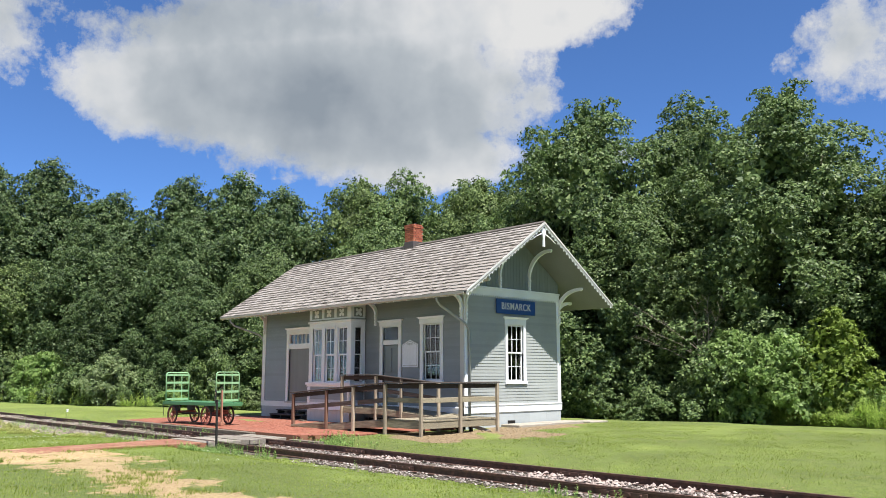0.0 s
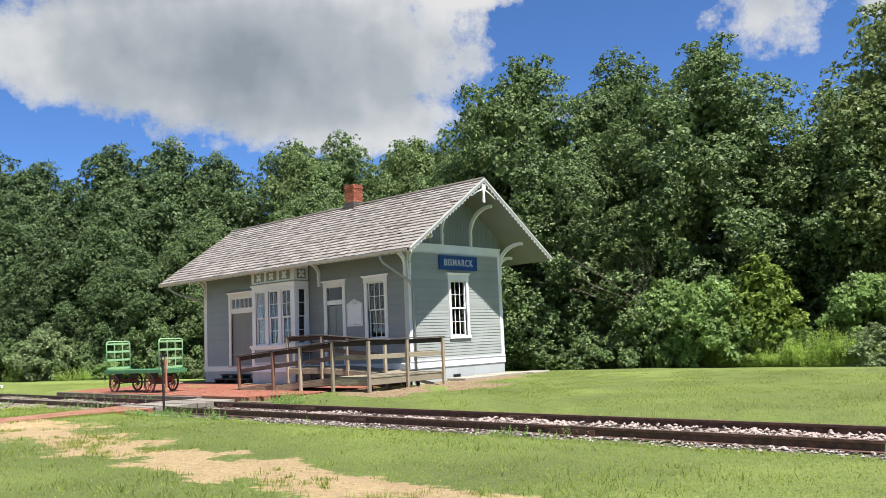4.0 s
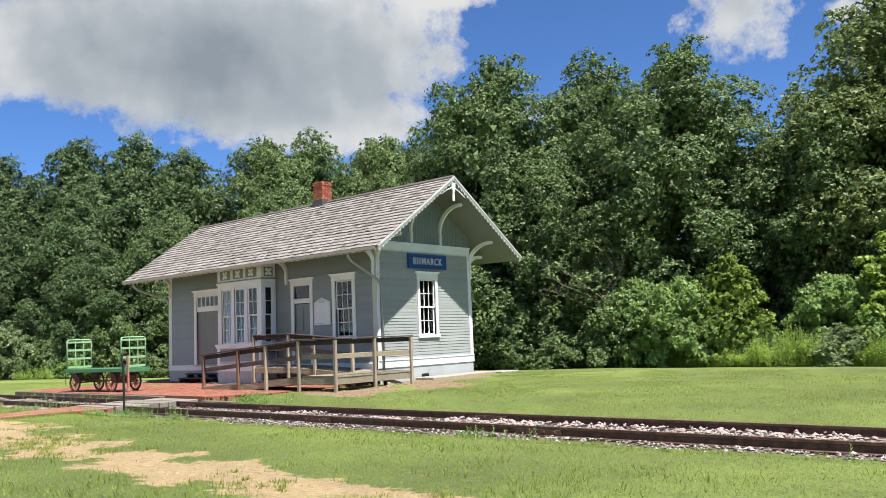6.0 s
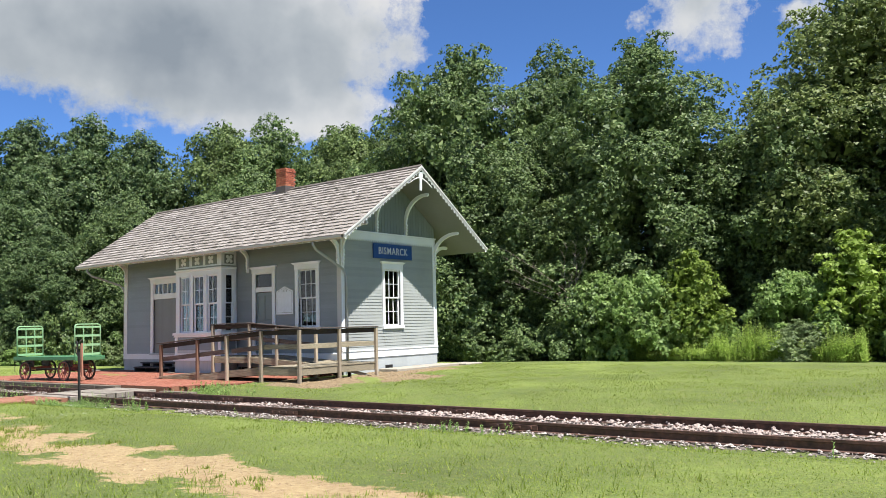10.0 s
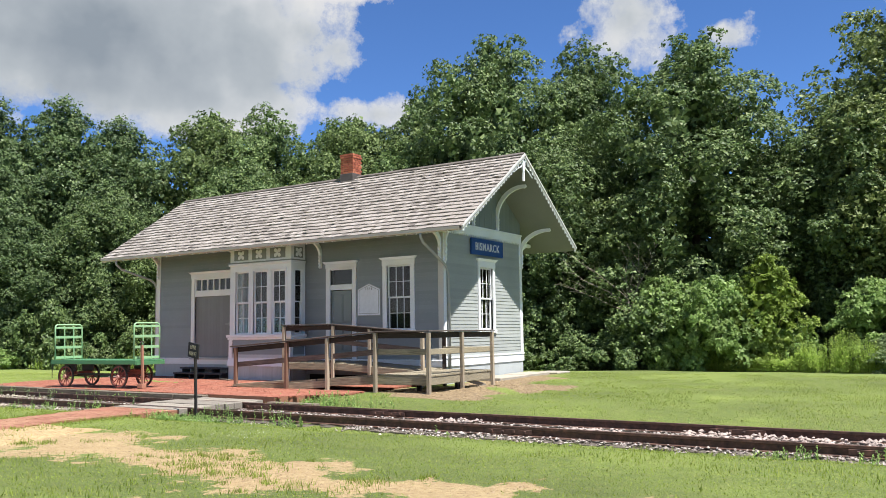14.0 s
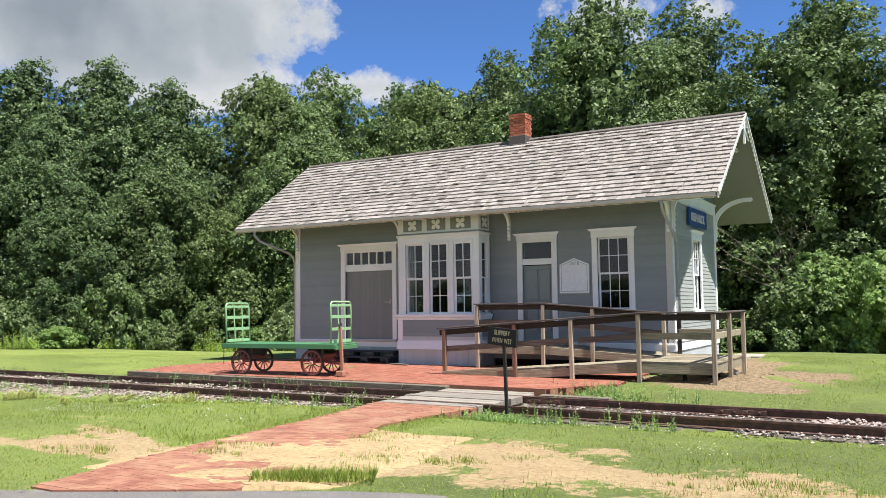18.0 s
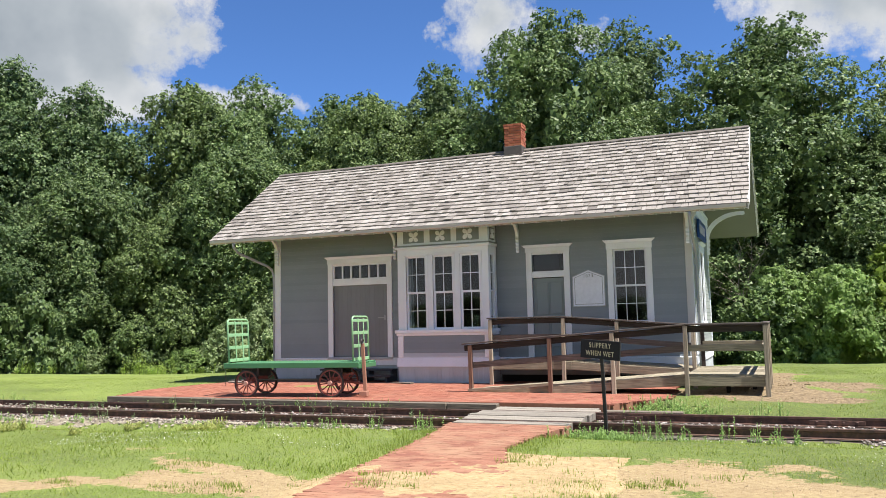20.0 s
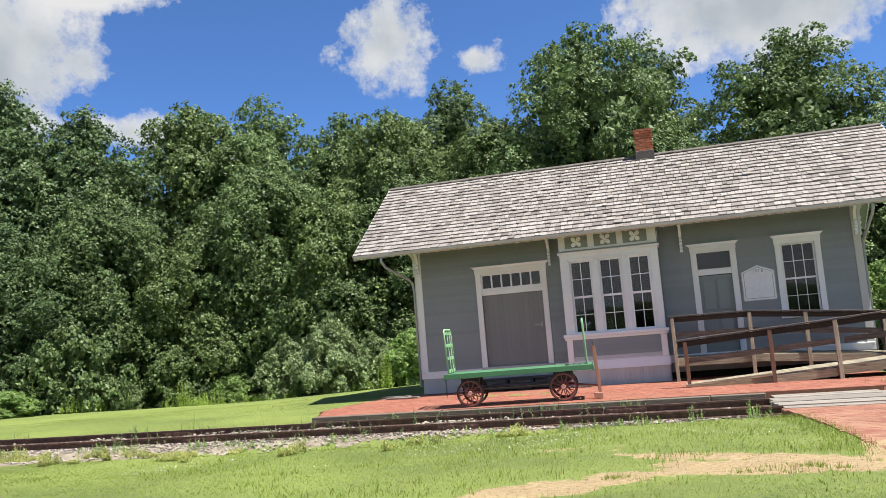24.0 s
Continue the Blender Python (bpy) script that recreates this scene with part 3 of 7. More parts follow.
def build_ground():
    xs = np.unique(np.round(np.r_[-900, -500, -250, -120, -80, np.arange(-60, -15, 2.0), np.arange(-15, 20, 0.1), np.arange(20, 60, 1.6), 80, 120, 250, 500, 900], 3))
    ys = np.unique(np.round(np.r_[-900, -500, -250, -120, -60, -40, np.arange(-30, -17, 1.0), np.arange(-17, -9.0, 0.1), np.arange(-9.0, 4.6, 0.22), np.arange(4.6, 30, 1.2), 40, 60, 120, 250, 500, 900], 3))
    gx, gy = np.meshgrid(xs, ys)
    gz = height(gx, gy)
    nx, ny = len(xs), len(ys)
    idx = np.arange(nx * ny).reshape(ny, nx)
    faces = np.stack([idx[:-1, :-1], idx[:-1, 1:], idx[1:, 1:], idx[1:, :-1]], -1).reshape(-1, 4)
    me = bpy.data.meshes.new("ground")
    me.from_pydata(np.stack([gx, gy, gz], -1).reshape(-1, 3).tolist(), [], faces.tolist())
    me.polygons.foreach_set("use_smooth", [True] * len(me.polygons))
    for name, values in (("worn", worn(gx, gy)), ("soil", bare(gx, gy)), ("sward", np.clip(0.36 + 0.55 * grains(gx, gy * 1.3, 2.6, 90) + 0.4 * smooth(1.0, -8.0, gx) - 0.1 * smooth(-1.0, 4.0, gx), 0, 1.3))):
        me.attributes.new(name, 'FLOAT', 'POINT').data.foreach_set("value", values.ravel().astype(np.float32))
    me.materials.append(m_ground)
    tagged(new("ground", me), "mown green lawn with worn sandy patches and bare soil", "ground", kind="structure")


build_ground()


# asphalt apron in front of the walk
bm = bmesh.new()
edge = [(-30, -32), (-9, -19.6), (-5.5, -17.7), (-4.2, -17.05), (-3.0, -16.3), (-2.3, -15.95), (-1.55, -15.48), (-0.9, -15.22), (-0.35, -14.97), (0.2, -14.72), (0.7, -14.46), (1.2, -14.28), (1.6, -14.2), (1.82, -14.4), (2.0, -15.0), (2.7, -16.3), (5, -19), (7, -32)]
sheet(bm, [(x, y, -0.1) for x, y in edge], 1, (0, 0, 0.13))
tagged(part("road", bm, m_asphalt), "grey worn asphalt apron with a crumbling edge", "road", kind="structure")

# ---- railway track ----
bm = bmesh.new()
n_seg = 60
prof = [(-0.42, -0.07), (-0.2, 0.01), (0, 0.025), (1.5, 0.025), (2.05, 0.02), (2.3, -0.03)]
rows = []
for i in range(n_seg + 1):
    x = -45 + i * 1.5
    rows.append([bm.verts.new((x, -8.0 + py, -0.135 + pz + 0.012 * math.sin(i * 1.7 + k))) for k, (py, pz) in enumerate(prof)])
for a, b in zip(rows, rows[1:]):
    for k in range(len(prof) - 1):
        bm.faces.new((a[k], b[k], b[k + 1], a[k + 1]))
bmesh.ops.recalc_face_normals(bm, faces=bm.faces)
tagged(part("ballast_bed", bm, m_bedstone), "low bed of pale crushed stone under the track", "ballast", kind="structure")


def rail_section(bm, x0, x1, y, top):
    """A flat-bottomed rail between x0 and x1."""
    half = [(0.0, 0.0), (0.034, 0.0), (0.034, -0.036), (0.009, -0.048), (0.009, -0.125), (0.065, -0.14), (0.065, -0.15)]
    prof = [(a, b) for a, b in half] + [(-a, b) for a, b in half[:0:-1]]
    one = [bm.verts.new((x0, y + a, top + b)) for a, b in prof]
    two = [bm.verts.new((x1, y + a, top + b)) for a, b in prof]
    n = len(prof)
    for k in range(n):
        bm.faces.new((one[k], one[(k + 1) % n], two[(k + 1) % n], two[k]))
    bm.faces.new(one)
    bm.faces.new(two[::-1])
    bmesh.ops.recalc_face_normals(bm, faces=bm.faces)


track = thing("railway_track", "rusty old railway track with dark steel rails and joint bars", "track", (0, -7.25, -0.1))
JOINTS = {-6.5: [-38.0, -27.4, -16.7, -6.1, -0.75, 2.8, 9.5, 18.6, 29.3, 40], -8.0: [-38.0, -30.6, -22.5, -15.15, -9.3, -2.2, 6.3, 11.63, 20.0, 29.0, 40]}
for y, joints in JOINTS.items():
    for a, b in zip(joints, joints[1:]):
        bm = bmesh.new()
        rail_section(bm, a + 0.004, b - 0.004, y, RAIL)
        part("rail", bm, m_rail, track)
    for x in joints[1:-1]:
        bm = bmesh.new()
        for s in (-1, 1):
            box(bm, x - 0.42, x + 0.42, y + s * 0.024 - 0.013, y + s * 0.024 + 0.013, RAIL - 0.125, RAIL - 0.045, 0.005)
        bar = part("joint_bar", bm, m_rail, track, "rusty bolted joint bar")
        for dx in (-0.3, -0.1, 0.1, 0.3):
            part("bolt", boxes((x + dx - 0.02, x + dx + 0.02, y - 0.06, y + 0.06, RAIL - 0.105, RAIL - 0.065), bevel=0.006), m_rail, bar)
tie_mesh = None
for i in range(92):
    x = -27 + i * 0.56 + rng.uniform(-0.04, 0.04)
    if tie_mesh is None:
        bm = boxes((-0.11, 0.11, -1.02, 1.15, -0.09, 0.0), bevel=0.012)
        tie_mesh = bpy.data.meshes.new("tie")
        bm.to_mesh(tie_mesh)
        bm.free()
        tie_mesh.materials.append(m_tie)
    hang("tie", tie_mesh, track, at=Matrix.Translation((x, -7.25 + rng.uniform(-0.06, 0.06), RAIL - 0.165 + rng.uniform(-0.012, 0.005))) @ Matrix.Rotation(rng.uniform(-0.03, 0.03), 4, 'Z'))


def stones(n, place, small, large, seed, name, label, mat=None):
    """Loose crushed stone: squashed, skewed octahedra."""
    r = np.random.default_rng(seed)
    p = place(r, n)
    n = len(p)
    s = r.uniform(small, large, (n, 1, 1)) * r.uniform(0.7, 1.3, (n, 1, 3)) * np.array((1.0, 1.0, 0.62))
    base = np.array([(1, 0, 0), (0, 1, 0), (-1, 0, 0), (0, -1, 0), (0, 0, 1), (0, 0, -1)], float)
    v = base[None] * s + r.normal(0, small * 0.28, (n, 6, 3))
    a = r.uniform(0, 6.28, n)
    c, d = np.cos(a)[:, None], np.sin(a)[:, None]
    v = np.stack([v[..., 0] * c - v[..., 1] * d, v[..., 0] * d + v[..., 1] * c, v[..., 2]], -1) + p[:, None]
    tri = np.array([(0, 1, 4), (1, 2, 4), (2, 3, 4), (3, 0, 4), (1, 0, 5), (2, 1, 5), (3, 2, 5), (0, 3, 5)])
    faces = (np.arange(n)[:, None, None] * 6 + tri).reshape(-1, 3)
    me = bpy.data.meshes.new(name)
    me.from_pydata(v.reshape(-1, 3).tolist(), [], faces.tolist())
    me.materials.append(mat or m_stone)
    tagged(new(name, me), label, "stones", kind="stuff")


def between_rails(r, n):
    x = r.uniform(-26, 24, n)
    y = np.where(r.random(n) < 0.62, r.uniform(-7.9, -6.6, n), np.where(r.random(n) < 0.75, -8.08 - np.abs(r.normal(0, 0.17, n)), -6.42 + np.abs(r.normal(0, 0.16, n))))
    keep = ~((x > -3.5) & (x < -1.1)) & ((y > -8) | (x > 3) | (x < -4)) & (r.random(n) < np.interp(x, [-26, -8, -3, 0, 24], [0.8, 0.55, 0.4, 0.8, 1.0]))
    x, y = x[keep], y[keep]
    return np.c_[x, y, RAIL - 0.15 - 0.12 * np.clip(-8.1 - y, 0, 1) + r.uniform(-0.01, 0.025, len(x))]


def heaped_stone(r, n):
    """Coarser stone heaped between the rails past the crossing."""
    x, y = r.uniform(0.5, 22, n), r.uniform(-7.85, -6.62, n)
    keep = grains(x, y * 0.6, 1.5, 41, 3) > np.interp(x, [0.5, 5, 9, 22], [0.5, 0.2, -0.3, -0.5])
    x, y = x[keep], y[keep]
    return np.c_[x, y, RAIL - 0.12 + r.uniform(-0.01, 0.045, len(x))]


m_pink = loose_material("pink_ballast", (0.26, 0.2, 0.175), (0.5, 0.42, 0.375), 18)
stones(2600, heaped_stone, 0.022, 0.055, 34, "ballast_stones", "coarser pale pink ballast heaped between the rails", m_pink)
stones(17000, between_rails, 0.012, 0.036, 31, "ballast_stones", "loose pale pink and grey crushed ballast stones")


def spill(x, y):
    """How far the pale stone lies out on the lawn, from the near rail."""
    return np.interp(x, [-34, -19, -15.5, -12.5, -9.3, -7.2, -4.0], [1.75, 1.6, 1.1, 0.95, 0.5, 0.25, 0.0]) + 0.6 * grains(x, y, 1.8, 57, 4)


def shoulder(r, n):
    """Pale stone that spills from the rails on to the lawn."""
    x, y = r.uniform(-32, -5, n), -8.08 - r.uniform(0, 2.2, n)
    keep = spill(x, y) + r.normal(0, 0.12, n) > -8.1 - y
    x, y = x[keep], y[keep]
    return np.c_[x, y, height(x, y) + 0.03 + r.uniform(-0.01, 0.015, len(x))]


def limestone_heaps(r, n):
    """Pale stone lying in patches along the far stretch of the track."""
    x = r.uniform(-30, -3.6, n)
    y = np.where(r.random(n) < 0.55, r.uniform(-7.9, -6.6, n), -8.1 - np.abs(r.normal(0, 0.26, n)))
    g = grains(x, y * 0.5, 1.7, 5, 3)
    keep = g > np.interp(x, [-30, -14, -9, -3.6], [0.0, 0.12, 0.3, 0.55])
    x, y, g = x[keep], y[keep], g[keep]
    inner = (y > -8.0)
    return np.c_[x, y, np.where(inner, RAIL - 0.12 + 0.07 * np.clip(g + 0.2, 0, 1) * r.random(len(x)), RAIL - 0.15 - 0.1 * np.clip(-8.1 - y, 0, 1) + r.uniform(-0.01, 0.03, len(x)))]


xs, ys = np.arange(-34, -4.0, 0.1), np.arange(-10.6, -8.0, 0.065)
gx, gy = np.meshgrid(xs, ys)
lie = np.clip((spill(gx, gy) - (-8.1 - gy)) / 0.35, -1, 1)
gz = height(gx, gy) + 0.035 * lie + 0.018 * grains(gx, gy, 0.3, 58, 4, 0.7) - 0.012
idx = np.arange(gx.size).reshape(gx.shape)
me = bpy.data.meshes.new("limestone_shoulder")
me.from_pydata(np.stack([gx, gy, gz], -1).reshape(-1, 3).tolist(), [], np.stack([idx[:-1, :-1], idx[:-1, 1:], idx[1:, 1:], idx[1:, :-1]], -1).reshape(-1, 4).tolist())
me.materials.append(m_dust)
tagged(new("limestone_shoulder", me), "pale dusty limestone shoulder beside the track", "ballast", kind="structure")
stones(5200, shoulder, 0.01, 0.045, 38, "limestone_ballast", "whitish limestone pieces spread beside the rails", m_lime)
stones(5200, limestone_heaps, 0.014, 0.042, 35, "limestone_ballast", "whitish limestone pieces heaped in patches along the track", m_lime)


def clods(r, n):
    x, y = r.uniform(-0.2, 4.4, n), r.uniform(-4.4, 2.0, n)
    keep = (bare(x, y) > 0.6) & (r.random(n) < 0.5 + 0.5 * grains(x, y, 0.7, 9))
    x, y = x[keep], y[keep]
    return np.c_[x, y, height(x, y) + 0.0 * x]


stones(2600, clods, 0.01, 0.045, 36, "soil_clods", "small clods of dry brown soil by the landing", m_soil)


def pebbles(r, n):
    x, y = r.uniform(-8, 17, n), r.uniform(-15.5, -10.5, n)
    keep = worn(x, y) > 0.62
    x, y = x[keep], y[keep]
    return np.c_[x, y, height(x, y)]


stones(5000, pebbles, 0.006, 0.022, 37, "sand_pebbles", "small crumbs and pebbles on the worn sandy ground", m_crumb)

# ---- brick platform, its edge and the plank crossing ----
EDGE_Y = -5.78
bm = bmesh.new()
plan = [(-13.4, EDGE_Y + 0.12), (-1.1, EDGE_Y + 0.12), (-0.75, -4.95), (-0.1, -4.1), (-0.25, -3.2), (-0.4, -0.02), (-13.0, -0.02), (-13.7, -1.8), (-14.0, -4.0)]
sheet(bm, [(x, y, -0.1) for x, y in plan], 1, (0, 0, BRICK - 0.0035 + 0.1))
platform = tagged(part("brick_platform", bm, m_bed), "red brick platform along the station front", "platform", kind="structure")
bm = bmesh.new()
sheet(bm, [(-3.3, -8.35, -0.1), (-1.18, -8.35, -0.1), (-1.4, -9.6, -0.1), (-1.5, -10.8, -0.1), (-1.0, -12.3, -0.1), (-0.62, -13.0, -0.1), (-0.3, -14.98, -0.1), (-1.9, -15.85, -0.1), (-2.25, -15.85, -0.1), (-2.52, -14.5, -0.1), (-2.68, -13.4, -0.1), (-2.78, -12.3, -0.1), (-2.94, -10.6, -0.1), (-3.14, -9.2, -0.1)], 1, (0, 0, 0.1492))
walkway = tagged(part("brick_walk", bm, m_bed), "worn red brick walk through the lawn", "path", kind="structure")


def drift(x, y):
    """Height of the loose sand that lies over the lower part of the walk."""
    lie = np.exp(-((y + 12.75 + 0.1 * (x + 1.5)) / 0.95) ** 2) * smooth(-3.3, -0.9, x + 0.25 * (y + 12.7))
    lie = lie + 0.4 * smooth(-12.2, -13.4, y) + 0.35 * np.exp(-((y + 13.0) / 0.45) ** 2)
    lie = lie + 0.8 * smooth(-2.1, -0.7, x + 0.35 * (y + 14.2) + 0.3 * grains(x, y, 0.6, 43, 3)) * smooth(-13.0, -13.7, y)
    return 0.03 + 0.023 * lie + 0.021 * grains(x, y, 0.7, 41, 6, 0.74)


xs, ys = np.arange(-3.2, 0.61, 0.06), np.arange(-15.3, -10.6, 0.06)
gx, gy = np.meshgrid(xs, ys)
rim = np.minimum(np.minimum(gx + 3.2, 0.6 - gx), np.minimum(gy + 15.3, -10.66 - gy))
gz = np.minimum(drift(gx, gy), 0.07) - 0.09 * np.clip(1 - rim / 0.5, 0, 1) - np.where((gy < -14.7 + 0.58 * gx), 0.05, 0.0)
idx = np.arange(gx.size).reshape(gx.shape)
me = bpy.data.meshes.new("sand_drift")
me.from_pydata(np.stack([gx, gy, gz], -1).reshape(-1, 3).tolist(), [], np.stack([idx[:-1, :-1], idx[:-1, 1:], idx[1:, 1:], idx[1:, :-1]], -1).reshape(-1, 4).tolist())
me.materials.append(m_sand)
tagged(new("sand_drift", me), "yellow sand washed over the lower brick walk", "sand", kind="structure")


def brick_rows(inside, x0, x1, y0, y1, z, turn, seed, near):
    """Running-bond pavers clipped to a plan; the nearest come back as blocks of their own."""
    r = np.random.default_rng(seed)
    far_blocks, close = [], []
    c, s = math.cos(turn), math.sin(turn)
    long, wide, gap = 0.2, 0.095, 0.0016
    row = 0
    y = y0
    while y < y1:
        x = x0 - (long / 2 if row % 2 else 0)
        while x < x1:
            cx, cy = x + long / 2, y + wide / 2
            wx, wy = c * cx - s * cy, s * cx + c * cy
            if inside(wx, wy):
                dz = r.uniform(-0.0014, 0.0016)
                tilt = r.uniform(-0.0008, 0.0008, 4)
                b = [(c * px - s * py, s * px + c * py, pz) for px, py, pz in block(x + gap, x + long - gap, y + gap / 2, y + wide - gap / 2, z - 0.03, z + dz)]
                b = [(px, py, pz + (tilt[k - 4] if k > 3 else 0)) for k, (px, py, pz) in enumerate(b)]
                (close if near(wx, wy) else far_blocks).append(b)
            x += long
        y += wide
        row += 1
    return far_blocks, close


def inside_of(poly):
    px, py = np.array([p[0] for p in poly]), np.array([p[1] for p in poly])

    def test(x, y):
        hit = False
        for i in range(len(px)):
            j = i - 1
            if (py[i] > y) != (py[j] > y) and x < (px[j] - px[i]) * (y - py[i]) / (py[j] - py[i]) + px[i]:
                hit = not hit
        return hit
    return test


timber = thing("platform_edge", "weathered grey timber edge of the brick platform", "edging", (-6, EDGE_Y, 0))
cuts = [-13.5, -10.3, -7.6, -4.4, -3.3]
for a, b in zip(cuts, cuts[1:]):
    part("timber", boxes((a + 0.01, b - 0.01, EDGE_Y - 0.09, EDGE_Y + 0.11, -0.14, BRICK - 0.005 + rng.uniform(-0.01, 0.01)), bevel=0.012), m_timber, timber)
part("timber", boxes((-1.15, 0.3, EDGE_Y - 0.09, EDGE_Y + 0.11, -0.14, 0.02), bevel=0.012), m_timber, timber)

crossing = thing("plank_crossing", "grey weathered plank crossing laid over the rails", "crossing", (-2.25, -7.2, -0.05))
y = EDGE_Y - 0.1
lanes = [(-6.42, -5.89), (-7.86, -6.6), (-8.42, -8.08)]
for y0, y1 in lanes:
    count = max(1, round((y1 - y0) / 0.24))
    w = (y1 - y0) / count
    for k in range(count):
        dx0, dx1, dz = rng.uniform(-0.08, 0.08), rng.uniform(-0.06, 0.06), rng.uniform(-0.008, 0.008)
        skew = 0.0
        x_l = -3.28 - 0.02 * k + dx0
        part("plank", boxes((x_l, -1.2 + dx1, y0 + k * w + 0.008, y0 + (k + 1) * w - 0.008, -0.06, 0.068 + dz), bevel=0.006), m_plank, crossing)

# ---- the station ----
depot = thing("station_building", "small grey clapboard railway station with white trim and shingle roof", "building", (-6.2, 2.4, 0.1))
SIDE = Matrix.Rotation(radians(90), 4, 'Z')     # from the front wall's own frame to a wall that faces +x
BACK_SIDE = Matrix.Translation((LEFT, 0, 0)) @ Matrix.Rotation(radians(-90), 4, 'Z')
RIDGE_Y, RIDGE_Z, EAVE_Y, EAVE_Z = WID / 2, 7.0, -1.31, 4.4
SLOPE = (RIDGE_Z - EAVE_Z) / (RIDGE_Y - EAVE_Y)
GABLE_X, GABLE_L = 1.45, -13.95


def roof_z(y):
    return RIDGE_Z - SLOPE * abs(y - RIDGE_Y)


def put(name, bm, mat, parent, m=None, label="", smooth=False):
    if m is not None:
        bm.transform(m)
    return part(name, bm, mat, parent, label, smooth)


def pierced(u0, u1, z0, z1, holes, y0, y1):
    """A wall in the front wall's frame, as blocks round its openings."""
    us = sorted({u0, u1, *[h[0] for h in holes], *[h[1] for h in holes]})
    zs = sorted({z0, z1, *[h[2] for h in holes], *[h[3] for h in holes]})
    bm = bmesh.new()
    grid = {}

    def vert(u, y, z):
        key = (round(u, 4), round(y, 4), round(z, 4))
        if key not in grid:
            grid[key] = bm.verts.new((u, y, z))
        return grid[key]

    def solid(i, j):
        if not (0 <= i < len(us) - 1 and 0 <= j < len(zs) - 1):
            return False
        u, z = (us[i] + us[i + 1]) / 2, (zs[j] + zs[j + 1]) / 2
        return not any(h[0] < u < h[1] and h[2] < z < h[3] for h in holes)

    for i in range(len(us) - 1):
        for j in range(len(zs) - 1):
            if not solid(i, j):
                continue
            a, b, c, d = us[i], us[i + 1], zs[j], zs[j + 1]
            bm.faces.new([vert(a, y0, c), vert(b, y0, c), vert(b, y0, d), vert(a, y0, d)])
            bm.faces.new([vert(a, y1, c), vert(a, y1, d), vert(b, y1, d), vert(b, y1, c)])
            if not solid(i - 1, j):
                bm.faces.new([vert(a, y0, c), vert(a, y0, d), vert(a, y1, d), vert(a, y1, c)])
            if not solid(i + 1, j):
                bm.faces.new([vert(b, y0, c), vert(b, y1, c), vert(b, y1, d), vert(b, y0, d)])
            if not solid(i, j - 1):
                bm.faces.new([vert(a, y0, c), vert(a, y1, c), vert(b, y1, c), vert(b, y0, c)])
            if not solid(i, j + 1):
                bm.faces.new([vert(a, y0, d), vert(b, y0, d), vert(b, y1, d), vert(a, y1, d)])
    bmesh.ops.recalc_face_normals(bm, faces=bm.faces)
    return bm


def clapboards(u0, u1, z0, z1, holes, m, parent, mat, lap=0.105, name="clapboard", proud=0.025):
    """Bevelled boards, course by course, cut round the openings."""
    z = z0
    while z < z1 - 0.02:
        top = min(z + lap, z1)
        runs = [(u0, u1)]
        for h in holes:
            if h[2] < top - 0.01 and h[3] > z + 0.01:
                cut = []
                for a, b in runs:
                    if h[0] > a and h[0] < b:
                        cut.append((a, h[0]))
                    if h[1] < b and h[1] > a:
                        cut.append((h[1], b))
                    if h[1] <= a or h[0] >= b:
                        cut.append((a, b))
                runs = cut
        for a, b in runs:
            pieces = [(a, b)]
            if b - a > 3.6:
                c = a + (b - a) * rng.uniform(0.3, 0.7)
                pieces = [(a, c - 0.002), (c + 0.002, b)]
            for p, q in pieces:
                if q - p < 0.02:
                    continue
                out, inn = -proud + rng.uniform(-0.002, 0.002), -0.007
                me = solids(name, [[(p, out, z), (q, out, z), (q, 0.004, z), (p, 0.004, z), (p, inn, top), (q, inn, top), (q, 0.004, top), (p, 0.004, top)]], mat)
                me.transform(m)
                hang(name, me, parent)
        z += lap


FRD = (-10.45, -8.62, FLOOR, 3.55)
DOOR = (-4.2, -3.31, FLOOR - 0.04, 3.6)
WIN = (-1.99, -1.13, 1.66, 3.58)
BAYH = (-7.85, -5.32, FLOOR, 4.2)
GWIN = (2.1, 2.92, 1.62, 3.55)
wall_front = part("wall", pierced(LEFT, 0.0, 0.3, 5.05, [FRD, DOOR, WIN, BAYH], 0.003, 0.15), m_siding, depot)
wall_gable = put("wall", pierced(0.0, WID, 0.3, 4.6, [GWIN], 0.003, 0.15), m_siding_lit, depot, SIDE)
put("wall", pierced(LEFT, 0.0, 0.3, 5.05, [], -0.15, 0.0), m_siding, depot, Matrix.Translation((0, WID, 0)))
wall_end = put("wall", pierced(-WID, 0.0, 0.3, 4.6, [], 0.003, 0.15), m_siding, depot, BACK_SIDE)
trimmed = [(FRD[0] - 0.17, FRD[1] + 0.17, FLOOR, 3.8), (DOOR[0] - 0.17, DOOR[1] + 0.17, 0.6, 3.8), (WIN[0] - 0.15, WIN[1] + 0.15, 1.56, 3.82), (-7.95, -5.2, 0, 5)]
clapboards(LEFT + 0.19, -0.15, FLOOR, 5.0, trimmed, Matrix(), wall_front, m_siding, proud=0.018)
clapboards(0.13, WID - 0.13, FLOOR + 0.07, 4.5, [(GWIN[0] - 0.13, GWIN[1] + 0.13, 1.5, 3.84)], SIDE, wall_gable, m_siding_lit, proud=0.019)

